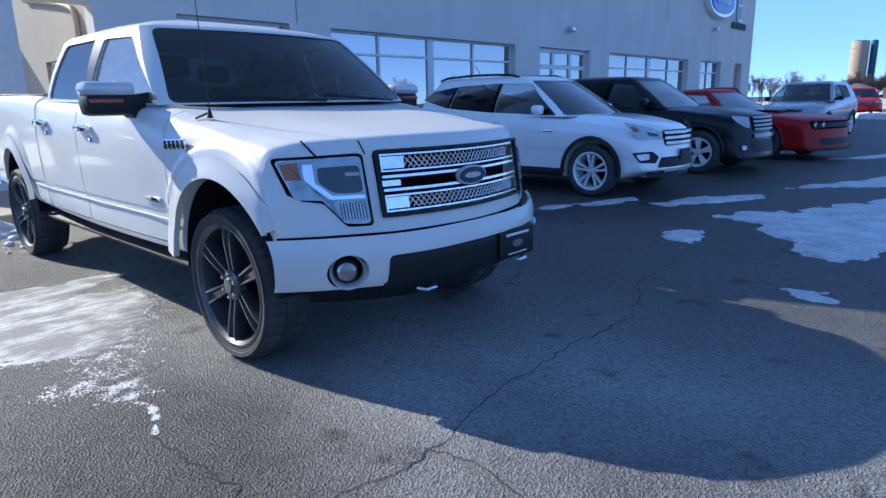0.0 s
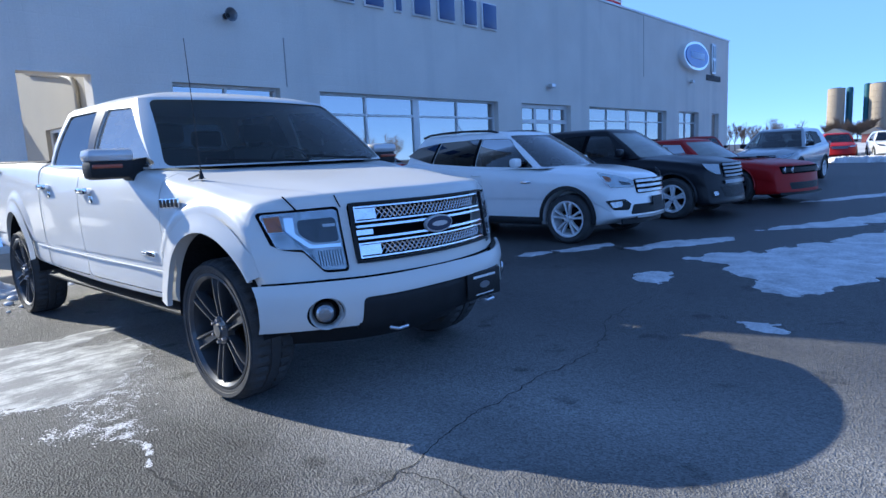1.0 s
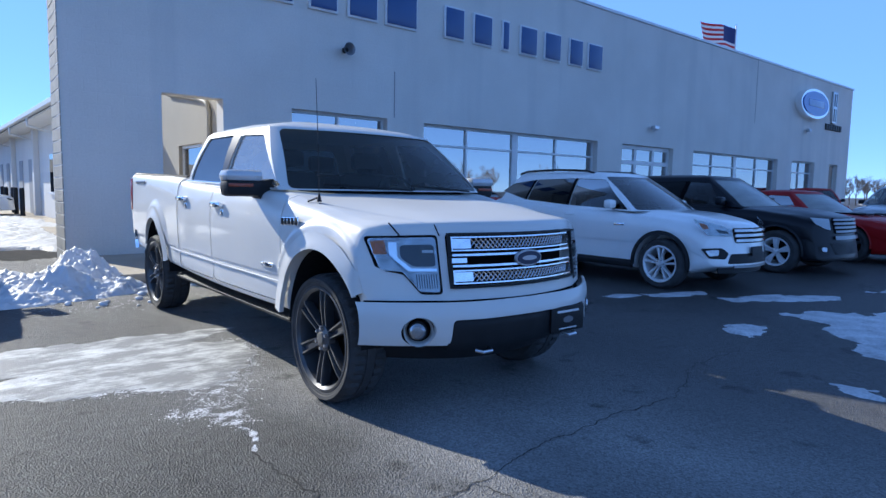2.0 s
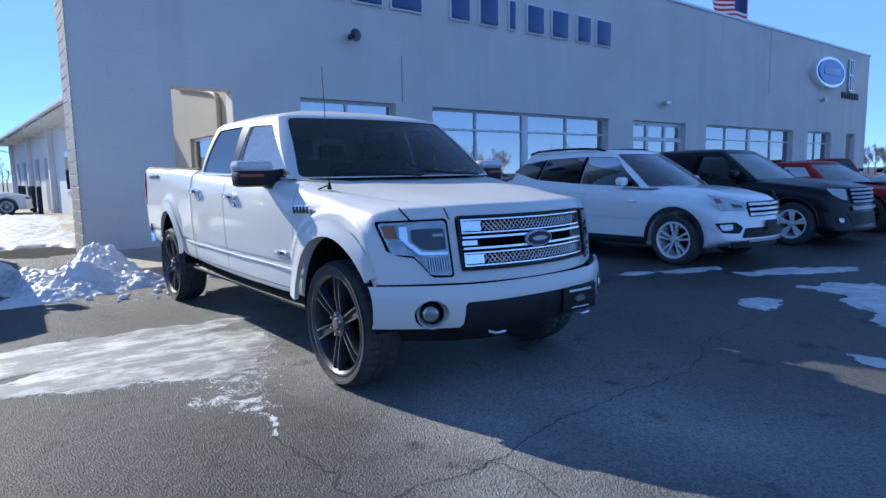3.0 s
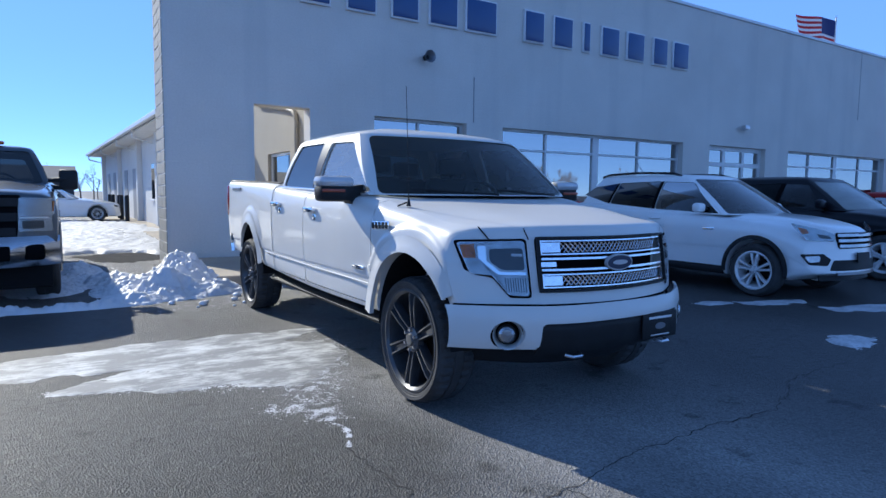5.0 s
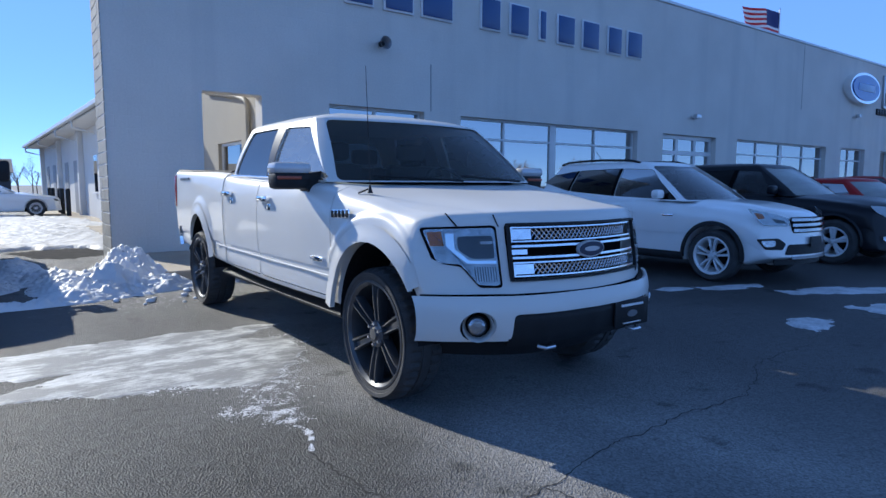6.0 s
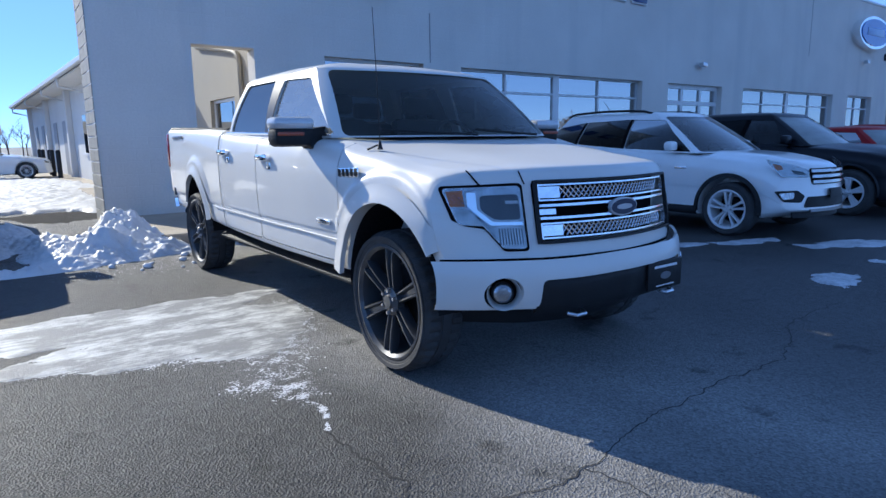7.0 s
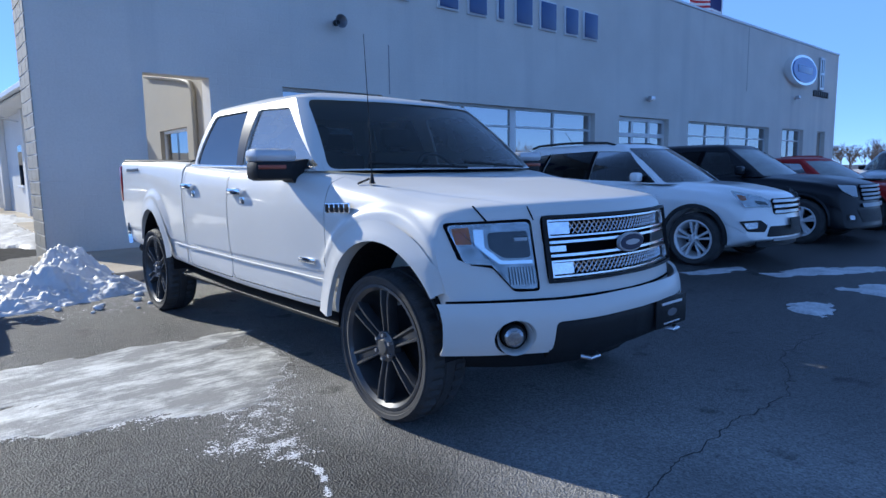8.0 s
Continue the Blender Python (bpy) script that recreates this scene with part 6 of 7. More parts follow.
def car(name, m, label, category, paint, st, wb, nose_, cab_, panes, wind, back, wheel, hw, lamps, grille, lower=None, fogs=None, mirror=None, handles=(), arch=(0.4, 0.36, 0.03, BLACK_PLASTIC), rails=False, sill=None, lamp_mat=None, extra=None, glass=None, tail=None, group=""):
    """A parked vehicle from its stations, greenhouse and front details."""
    root = thing(name, m, label, category, group)
    r, w, rim, rim_mat, spokes, twin, sw, wx = wheel
    body = loft(body_sections(st, 5, zmid=0.62), 8)
    nose_.bend(body)
    ar, az, lip, lip_mat = arch
    cuts = []
    for y in (0, wb):
        for a, b in ((-1.4, -(wx - 0.2)), (wx - 0.2, 1.4)):
            cuts.append(arch_cut(y, az, ar, a, b))
    hole = prism([(-hw * 0.8, st[0][1] + 0.2), (hw * 0.8, st[0][1] + 0.2), (hw * 0.8, 1.7), (-hw * 0.8, 1.7)], "y", cab_.f0 + 0.35, cab_.r0 - 0.2)
    cuts.append(hole)
    body = carve(body, *cuts)
    part("body", body, paint, root)
    part("cab_roof", cab_shell(cab_, panes, wind, back), paint, root)
    gl_f, gl_r, gl_w = glass or (GLASS_MID, GLASS_DARK, CAR_SCREEN)
    part("windscreen", cab_.end_pane(wind[0], wind[1], wind[2] + 0.015, wind[3] + 0.015, off=-0.01), gl_w, root)
    if back:
        part("rear_window", cab_.end_pane(back[0], back[1], back[2] + 0.015, back[3] + 0.015, True, off=-0.01), gl_r, root)
    for s in (-1, 1):
        for k, q in enumerate(panes):
            part("side_window", cab_.side_pane(q, s, -0.01), gl_f if k == 0 else gl_r, root)
        for q, q2 in zip(panes, panes[1:]):
            part("pillar_trim", cab_.side_pane([q[1], q2[0], q2[3], q[2]], s, 0.003), DARK_GAP, root, "black pillar trim")
        xs = lambda y, z: -float(np.interp(y, [q[0] for q in st], [q[2] for q in st]))
        for y in (0, wb):
            bm = arch_lip(y, az, ar - 0.004, lip, lambda yy, zz: xs(yy, zz) - 0.003, 0.016, -8, 188)
            if s > 0:
                b2 = mirrored(bm)
                bm.free()
                bm = b2
            part("arch_lip", bm, lip_mat, root)
            bm = bmesh.new()
            pts = [(y + (ar + 0.01) * math.cos(math.pi * k / 16), az + (ar + 0.01) * math.sin(math.pi * k / 16)) for k in range(17)]
            rows = [[bm.verts.new((s * x, yy, zz)) for yy, zz in pts] for x in (wx - 0.2, hw - 0.06)]
            for k in range(16):
                bm.faces.new((rows[0][k], rows[0][k + 1], rows[1][k + 1], rows[1][k]))
            part("arch_liner", bm, UNDERBODY, root)
        if sill:
            part("sill_cladding", sheet(lambda u, v: (s * (-xs(ar + (wb - 2 * ar) * u, 0) - 0.018 + 0.015 * math.sin(math.pi * v)), ar + 0.02 + (wb - 2 * ar - 0.04) * u, sill[0] + (sill[1] - sill[0]) * v), 10, 4, 0.012), BLACK_PLASTIC, root)
        for seam in handles:
            hx = -xs(seam[0], 0)
            part("door_handle", tube([(s * (hx - 0.004), seam[0] - 0.09, seam[1]), (s * (hx + 0.02), seam[0] - 0.06, seam[1]), (s * (hx + 0.02), seam[0] + 0.06, seam[1]), (s * (hx - 0.004), seam[0] + 0.09, seam[1])], 0.013, 6), paint, root)
        if mirror:
            mx, my, mz, mw, mh, mm = mirror
            mr = new("side_mirror")
            mr.parent = root
            part("housing", box(min(s * mx, s * (mx + mw)), max(s * mx, s * (mx + mw)), my - 0.06, my + 0.07, mz, mz + mh, 0.04), mm, mr)
            part("stalk", box(min(s * (mx - 0.12), s * (mx + 0.04)), max(s * (mx - 0.12), s * (mx + 0.04)), my - 0.01, my + 0.06, mz, mz + 0.06, 0.015), BLACK_PLASTIC, mr)
        lamp = new("headlight")
        lamp.parent = root
        part("housing", nose_.patch(mirror_poly(lamps[0], s), 0.004), lamp_mat or REFLECT, lamp)
        if len(lamps) > 1:
            part("amber_reflector", nose_.patch(mirror_poly(lamps[1], s), 0.008), AMBER, lamp)
        if len(lamps) > 2:
            part("dark_bay", nose_.patch(mirror_poly(lamps[2], s), 0.008), LAMP_DARK, lamp)
        part("lens", nose_.patch(mirror_poly(lamps[0], s), 0.014), LENS, lamp)
        if fogs:
            f = new("fog_light")
            f.parent = root
            part("surround", nose_.patch(mirror_poly(fogs[0], s), 0.006), BLACK_PLASTIC, f)
            part("lens", nose_.patch(mirror_poly(fogs[1], s), 0.012), REFLECT, f)
        if rails:
            ys = np.linspace(cab_.f1 + 0.25, cab_.r1 - 0.05, 12)
            part("roof_rail", tube([(s * (cab_.w1 - 0.04), y, cab_.z1 + 0.055 + 0.03 * math.sin(math.pi * k / 11) - 0.03 * (k in (0, 11))) for k, y in enumerate(ys)], 0.018, 8), BLACK_PLASTIC, root, "black roof rail")
        if tail:
            part("tail_light", box(min(s * (hw - 0.2), s * (hw - 0.03)), max(s * (hw - 0.2), s * (hw - 0.03)), tail[0], tail[0] + 0.14, tail[1], tail[2], 0.03), TAIL_RED, root)
    gx, g0, g1, bars, bar_mat = grille
    part("grille_backing", nose_.patch(rounded([(-gx, g1), (gx, g1), (gx * 0.92, g0), (-gx * 0.92, g0)], 0.04), 0.003), DARK_GAP, root)
    for k in range(bars):
        z = g0 + (g1 - g0) * (k + 0.5) / bars
        hgt = (g1 - g0) / bars * 0.28
        f = gx * (0.92 + 0.08 * (z - g0) / (g1 - g0)) * 0.97
        part("grille_bar", nose_.band(-f, f, z - hgt, z + hgt, 0.008), bar_mat, root)
    if lower:
        part("lower_grille", nose_.patch(rounded(lower, 0.03), 0.005), BLACK_PLASTIC, root)
    for y in (0, wb):
        for x in (-wx, wx):
            add_wheel(root, x, y, r, w, rim, rim_mat, spokes, twin, sw, lugs=5, treads=False)
    zf = st[0][1]
    part("chassis", box(-hw * 0.72, hw * 0.72, st[0][0] + 0.5, st[-1][0] - 0.3, zf - 0.06, zf + 0.1, 0.03), UNDERBODY, root)
    seats(root, (cab_.f0 + 0.95, cab_.f0 + 1.75), min(0.85, cab_.z0 - 0.25), 0.46, cab_.z1 - cab_.z0 + 0.12)
    part("dashboard", box(-hw * 0.75, hw * 0.75, cab_.f0 + 0.25, cab_.f0 + 0.55, cab_.z0 - 0.3, cab_.z0 - 0.01, 0.05), BLACK_PLASTIC, root)
    steering_wheel(root, 0.36, cab_.f0 + 0.62, cab_.z0 - 0.03)
    if extra:
        extra(root, nose_)
    return root


WORN_CHROME = mat("worn_chrome", (0.4, 0.41, 0.43), 0.18, 1.0, 0, 0.15, 6, 60)
BAR_DIM = mat("dull_chrome", (0.2, 0.21, 0.23), 0.3, 1.0, 0, 0.1, 20, 90)


# white compact crossover
def crossover_extra(root, nz):
    part("emblem", ellipse(0.075, 0.035, -0.012, 0, 32, Matrix.Translation(nz.at(0, 0.84, 0.015))), BADGE_BLUE, root, "blue oval badge")
    part("skid_plate", nz.band(-0.46, 0.46, 0.345, 0.38, 0.004, 0.02), BAR_DIM, root, "silver lower skid plate")
    part("chin", nz.band(-0.62, 0.62, 0.27, 0.345, -0.07, 0.02), BLACK_PLASTIC, root, "black lower valance")
    p = new("dealer_plate")
    p.parent = root
    part("plate", nz.band(-0.15, 0.15, 0.5, 0.62, 0.03, -0.012), BLACK_PLASTIC, p)
    part("bar", nz.band(-0.1, 0.1, 0.575, 0.6, 0.034, -0.002), SIGN_WHITE, p)
    for s in (-1, 1):
        part("side_vent", box(min(s * 0.9, s * 0.926), max(s * 0.9, s * 0.926), 0.58, 0.76, 0.845, 0.875, 0.006), CHROME, root, "chrome fender vent")
    part("antenna", tube([(0, 2.6, 1.7), (0, 2.75, 1.87)], [0.006, 0.003], 6), BLACK_PLASTIC, root)


ESC_ST = [(-0.86, 0.38, 0.78, 0.72, 0.62, 0.76), (-0.84, 0.36, 0.82, 0.78, 0.66, 0.84), (-0.72, 0.32, 0.87, 0.86, 0.72, 0.93), (-0.4, 0.24, 0.905, 0.93, 0.76, 1.0), (0.0, 0.24, 0.915, 0.975, 0.78, 1.05), (0.5, 0.25, 0.918, 1.02, 0.8, 1.08), (0.75, 0.26, 0.92, 1.035, 0.84, 1.075), (1.4, 0.27, 0.922, 1.06, 0.86, 1.08), (2.2, 0.28, 0.922, 1.095, 0.86, 1.11), (2.9, 0.3, 0.92, 1.17, 0.84, 1.18), (3.35, 0.34, 0.88, 1.16, 0.8, 1.17), (3.58, 0.4, 0.8, 1.12, 0.74, 1.14)]
ESC_CAB = Cab(1.05, 1.58, 0.27, 1.12, 3.42, 3.0, 0.855, 0.64, bow=0.2, rear_bow=0.12, crown=0.04, curve=0.03, pinch=0.0)
car("white_crossover", pose(5.87, 1.39, 0), "white compact crossover with black roof rails and alloy wheels", "car", WHITE_PAINT2, ESC_ST, 2.69, Nose(-0.86, 0.44, 2.3, 0.13, 0.6, 0.9, 0.9), ESC_CAB,
    [[(0.57, 1.066), (1.66, 1.105), (1.62, 1.525), (1.11, 1.505)], [(1.72, 1.108), (2.58, 1.17), (2.48, 1.505), (1.68, 1.528)], [(2.63, 1.175), (3.2, 1.31), (3.0, 1.44), (2.53, 1.502)]], (0.03, 0.95, 0.94, 0.9), (0.3, 0.85, 0.8, 0.75),
    (0.345, 0.235, 0.245, RIM_SILVER, 5, 0.2, 0.034, 0.8), 0.92,
    [rounded([(-0.93, 0.985), (-0.6, 0.9), (-0.45, 0.845), (-0.47, 0.76), (-0.78, 0.775)], 0.02), [(-0.86, 0.93), (-0.78, 0.91), (-0.76, 0.86), (-0.82, 0.85)], rounded([(-0.68, 0.855), (-0.54, 0.83), (-0.5, 0.79), (-0.64, 0.8)], 0.01)],
    (0.46, 0.67, 0.87, 3, WORN_CHROME), [(-0.5, 0.53), (0.5, 0.53), (0.56, 0.4), (-0.56, 0.4)],
    (rounded([(-0.86, 0.6), (-0.62, 0.61), (-0.53, 0.54), (-0.58, 0.46), (-0.78, 0.47)], 0.02), rounded([(-0.82, 0.575), (-0.66, 0.585), (-0.67, 0.51), (-0.78, 0.5)], 0.02)),
    (0.88, 0.8, 1.08, 0.17, 0.13, WHITE_PAINT2), ((1.58, 0.97), (2.45, 1.0)), (0.4, 0.36, 0.05, BLACK_PLASTIC), True, (0.25, 0.36), extra=crossover_extra, glass=(GLASS_SMOKE, GLASS_DEEP, CAR_SCREEN), tail=(3.3, 0.95, 1.2))


# black midsize crossover
def edge_extra(root, nz):
    part("chin_bar", nz.band(-0.5, 0.5, 0.6, 0.66, 0.012), BAR_DIM, root)
    for s in (-1, 1):
        part("rocker_bright", box(min(s * 0.93, s * 0.95), max(s * 0.93, s * 0.95), 0.5, 2.3, 0.3, 0.33, 0.006), SATIN, root)


EDGE_ST = [(-0.8, 0.28, 0.84, 0.8, 0.7, 0.84), (-0.785, 0.26, 0.88, 0.88, 0.74, 0.92), (-0.68, 0.25, 0.92, 0.94, 0.78, 0.99), (-0.36, 0.25, 0.95, 0.99, 0.8, 1.05), (0.0, 0.25, 0.96, 1.02, 0.82, 1.09), (0.5, 0.25, 0.963, 1.07, 0.84, 1.12), (1.4, 0.27, 0.965, 1.1, 0.87, 1.13), (2.4, 0.28, 0.965, 1.12, 0.87, 1.14), (3.1, 0.3, 0.95, 1.15, 0.86, 1.16), (3.5, 0.34, 0.9, 1.14, 0.82, 1.15), (3.72, 0.42, 0.82, 1.08, 0.76, 1.1)]
EDGE_CAB = Cab(1.09, 1.61, 0.45, 1.25, 3.55, 3.1, 0.885, 0.66, bow=0.2, rear_bow=0.12, crown=0.05, curve=0.03)
car("black_crossover", pose(9.2, 1.25, 0), "black midsize crossover with chrome grille bars", "car", BLACK_PAINT, EDGE_ST, 2.82, Nose(-0.8, 0.36, 2.4, 0.18, 0.6, 0.8, 0.93), EDGE_CAB,
    [[(1.0, 1.13), (1.78, 1.14), (1.72, 1.55), (1.32, 1.53)], [(1.86, 1.145), (2.7, 1.17), (2.56, 1.53), (1.8, 1.555)], [(2.76, 1.18), (3.25, 1.28), (3.05, 1.47), (2.64, 1.52)]], (0.03, 0.95, 0.94, 0.9), (0.3, 0.85, 0.8, 0.75),
    (0.365, 0.245, 0.235, RIM_SILVER, 5, 0.14, 0.05, 0.835), 0.965,
    [rounded([(-0.87, 0.96), (-0.56, 0.94), (-0.55, 0.76), (-0.66, 0.78), (-0.8, 0.86)], 0.02)],
    (0.52, 0.7, 0.96, 4, BAR_DIM), [(-0.6, 0.56), (0.6, 0.56), (0.5, 0.36), (-0.5, 0.36)],
    (rounded([(-0.8, 0.5), (-0.64, 0.5), (-0.64, 0.38), (-0.78, 0.38)], 0.02), rounded([(-0.76, 0.48), (-0.67, 0.48), (-0.67, 0.41), (-0.75, 0.41)], 0.02)),
    (0.92, 0.95, 1.12, 0.18, 0.15, BLACK_PAINT), ((1.68, 0.98), (2.55, 1.0)), (0.42, 0.38, 0.03, BLACK_PAINT), False, None, SIGN_WHITE, edge_extra, (GLASS_SMOKE, GLASS_DEEP, PALE_SCREEN), (3.4, 0.95, 1.15))


# red two-door muscle car
def muscle_extra(root, nz):
    for s in (-1, 1):
        for x in (0.5, 0.68):
            part("round_lamp", lathe([(0, -0.01), (0.05, -0.005), (0.065, 0.01)], 20, pose(*nz.at(s * x, 0.69, 0.02), 0, 0, 90)), REFLECT, root)
    part("hood_scoop", box(-0.42, -0.12, 0.0, 0.7, 0.945, 0.985, 0.02), BLACK_PAINT, root)
    part("hood_scoop", box(0.12, 0.42, 0.0, 0.7, 0.945, 0.985, 0.02), BLACK_PAINT, root)
    part("chin_spoiler", nz.band(-0.85, 0.85, 0.2, 0.25, 0.05), BLACK_PLASTIC, root)


MUS_ST = [(-1.0, 0.24, 0.86, 0.68, 0.76, 0.74), (-0.98, 0.22, 0.89, 0.74, 0.79, 0.79), (-0.85, 0.21, 0.92, 0.8, 0.82, 0.84), (-0.4, 0.2, 0.95, 0.86, 0.83, 0.89), (0.0, 0.2, 0.955, 0.885, 0.84, 0.92), (0.6, 0.2, 0.955, 0.92, 0.85, 0.96), (1.2, 0.21, 0.955, 0.94, 0.85, 0.97), (2.0, 0.22, 0.96, 0.96, 0.84, 0.98), (2.7, 0.22, 0.965, 0.98, 0.84, 1.0), (3.4, 0.26, 0.95, 0.98, 0.84, 1.01), (4.0, 0.36, 0.9, 0.95, 0.82, 0.99)]
MUS_CAB = Cab(0.95, 1.38, 0.7, 1.45, 3.1, 2.5, 0.84, 0.58, bow=0.2, rear_bow=0.1, crown=0.04, curve=0.02)
car("red_coupe", pose(12.35, 0.95, 0, 0, 0, -13), "red two-door muscle car with a blacked-out grille", "car", RED_PAINT, MUS_ST, 2.95, Nose(-1.0, 0.3, 2.6, 0.1, 0.6, 0.9, 0.93), MUS_CAB,
    [[(1.18, 0.985), (2.1, 1.0), (2.05, 1.33), (1.55, 1.31)], [(2.18, 1.005), (2.75, 1.02), (2.45, 1.25), (2.12, 1.32)]], (0.03, 0.95, 0.94, 0.9), (0.25, 0.9, 0.85, 0.8),
    (0.355, 0.25, 0.25, DARK_RIM, 5, 0.0, 0.06, 0.83), 0.955,
    [rounded([(-0.74, 0.735), (-0.64, 0.735), (-0.64, 0.65), (-0.74, 0.65)], 0.02)],
    (0.8, 0.615, 0.775, 1, BLACK_PLASTIC), [(-0.6, 0.44), (0.6, 0.44), (0.55, 0.3), (-0.55, 0.3)], None,
    (0.88, 1.25, 0.98, 0.17, 0.12, RED_PAINT), ((1.95, 0.83),), (0.42, 0.37, 0.02, RED_PAINT), False, None, LAMP_DARK, muscle_extra, (GLASS_SMOKE, GLASS_SMOKE, PALE_SCREEN), (3.9, 0.7, 0.88))

# full-size work pickup beside the snow pile, and pickups far off
WORK_ST = [(-0.93, 0.62, 0.98, 1.16, 0.84, 1.2), (-0.9, 0.6, 0.99, 1.23, 0.86, 1.27), (-0.7, 0.58, 0.995, 1.27, 0.87, 1.31), (-0.2, 0.56, 1.0, 1.31, 0.88, 1.36), (0.3, 0.56, 1.005, 1.34, 0.89, 1.4), (0.7, 0.56, 1.01, 1.37, 0.9, 1.41), (1.5, 0.56, 1.01, 1.38, 0.91, 1.41), (2.6, 0.56, 1.01, 1.39, 0.91, 1.42), (2.75, 0.56, 1.01, 1.4, 0.91, 1.4), (4.0, 0.58, 1.01, 1.42, 0.93, 1.42), (5.2, 0.62, 1.0, 1.43, 0.93, 1.43)]


def work_extra(root, nz):
    part("chrome_bumper", sheet(lambda u, v: (2.0 * (u - 0.5), -1.08 + 0.3 * abs(2 * u - 1) ** 3 + 0.05 * (2 * v - 1) ** 2, 0.46 + 0.33 * v), 30, 8, 0.05), WORN_CHROME, root, "chrome front bumper")
    part("bumper_opening", box(-0.55, 0.55, -1.115, -1.09, 0.54, 0.7, 0.02), DARK_GAP, root)
    for s in (-1, 1):
        part("fog_pocket", box(min(s * 0.62, s * 0.86), max(s * 0.62, s * 0.86), -0.985, -0.86, 0.53, 0.7, 0.04), DARK_GAP, root)
        part("lamp_divider", nz.band(min(s * 0.64, s * 0.9), max(s * 0.64, s * 0.9), 0.985, 1.0, 0.018, -0.01), SATIN, root)
        part("mirror_arm", tube([(s * 0.9, 0.7, 1.42), (s * 1.1, 0.68, 1.44)], 0.03, 8), BLACK_PLASTIC, root)
    # Added dark block fills the shade from the bumper towards the ground.
    part("underbody_fill", box(-0.93, 0.93, -0.8, 0.5, 0.2, 0.62, 0.04), UNDERBODY, root, "dark underbody block filling the shade beneath the bumper")
    for x in (-0.35, 0.0, 0.35):
        part("clearance_light", box(x - 0.07, x + 0.07, 1.15, 1.27, 1.895, 1.94, 0.02), AMBER, root, "amber roof clearance light")


def work_truck(name, m, label, paint, grille_mat=BLACK_PLASTIC, group="", extra=work_extra):
    return car(name, m, label, "pickup", paint, WORK_ST, 3.9, Nose(-0.93, 0.16, 3.0, 0.04, 0.9, 0.8, 0.96), Cab(1.37, 1.83, 0.6, 1.05, 2.75, 2.65, 0.9, 0.74, bow=0.14, rear_bow=0.03, crown=0.05, curve=0.02),
        [[(0.95, 1.42), (1.7, 1.43), (1.68, 1.77), (1.2, 1.76)], [(1.8, 1.43), (2.6, 1.44), (2.5, 1.77), (1.78, 1.775)]], (0.04, 0.95, 0.95, 0.92), (0.15, 0.85, 0.8, 0.75),
        (0.41, 0.26, 0.25, SATIN, 6, 0.0, 0.06, 0.86), 1.0, [rounded([(-0.97, 1.2), (-0.63, 1.21), (-0.62, 0.84), (-0.95, 0.84)], 0.03), [(-0.965, 1.17), (-0.945, 1.17), (-0.94, 1.06), (-0.955, 1.06)], rounded([(-0.86, 0.96), (-0.66, 0.96), (-0.66, 0.87), (-0.86, 0.87)], 0.02)],
        (0.66, 0.76, 1.24, 3, grille_mat), None, None, (1.02, 0.72, 1.3, 0.22, 0.27, BLACK_PLASTIC), ((1.6, 1.22), (2.5, 1.22)), (0.5, 0.42, 0.05, paint), False, None, extra=extra, tail=(5.1, 1.0, 1.35), group=group)


work_truck("work_pickup", pose(-3.71, 5.75, 0), "dark slate heavy-duty pickup with tow mirrors and amber roof lights", SLATE_PAINT)


def far_crossover(name, m, label, paint):
    """A crossover that stands behind the others."""
    return car(name, m, label, "car", paint, ESC_ST, 2.69, Nose(-0.86, 0.44, 2.3, 0.22, 0.6, 0.9, 0.9), ESC_CAB,
        [[(0.66, 1.068), (1.66, 1.105), (1.62, 1.525), (1.16, 1.5)], [(1.72, 1.108), (2.58, 1.17), (2.48, 1.505), (1.68, 1.528)]], (0.03, 0.95, 0.94, 0.9), (0.3, 0.85, 0.8, 0.75),
        (0.345, 0.235, 0.238, RIM_SILVER, 5, 0.16, 0.042, 0.8), 0.92, [rounded([(-0.9, 0.93), (-0.52, 0.85), (-0.45, 0.81), (-0.5, 0.77), (-0.74, 0.785)], 0.02)],
        (0.45, 0.69, 0.865, 3, BAR_DIM), None, None, (0.88, 0.8, 1.08, 0.17, 0.13, BLACK_PLASTIC), (), (0.4, 0.36, 0.05, BLACK_PLASTIC), False, None, tail=(3.3, 0.95, 1.2))


far_crossover("silver_crossover", pose(17.9, 2.25, 0.03, 0, 0, -92), "silver crossover with a dark windscreen past the red coupe", SILVER_PAINT)
far_crossover("red_crossover", pose(25.2, 6.6, 0.03, 0, 0, -60), "red crossover parked past the building", RED_PAINT)
far_crossover("red_crossover", pose(41.0, 4.4, 0, 0, 0, -75), "red crossover in a far row of vehicles", RED_PAINT)
far_crossover("white_crossover", pose(40.6, 1.7, 0, 0, 0, -75), "white crossover in a far row of vehicles", WHITE_PAINT2)
work_truck("grey_pickup", pose(41.2, -1.1, 0, 0, 0, -75), "grey pickup in a far row of vehicles", GREY_PAINT, BAR_DIM, "far row of vehicles", None)
far_crossover("red_crossover", pose(41.0, -4.0, 0, 0, 0, -75), "red crossover in a far row of vehicles", RED_PAINT)

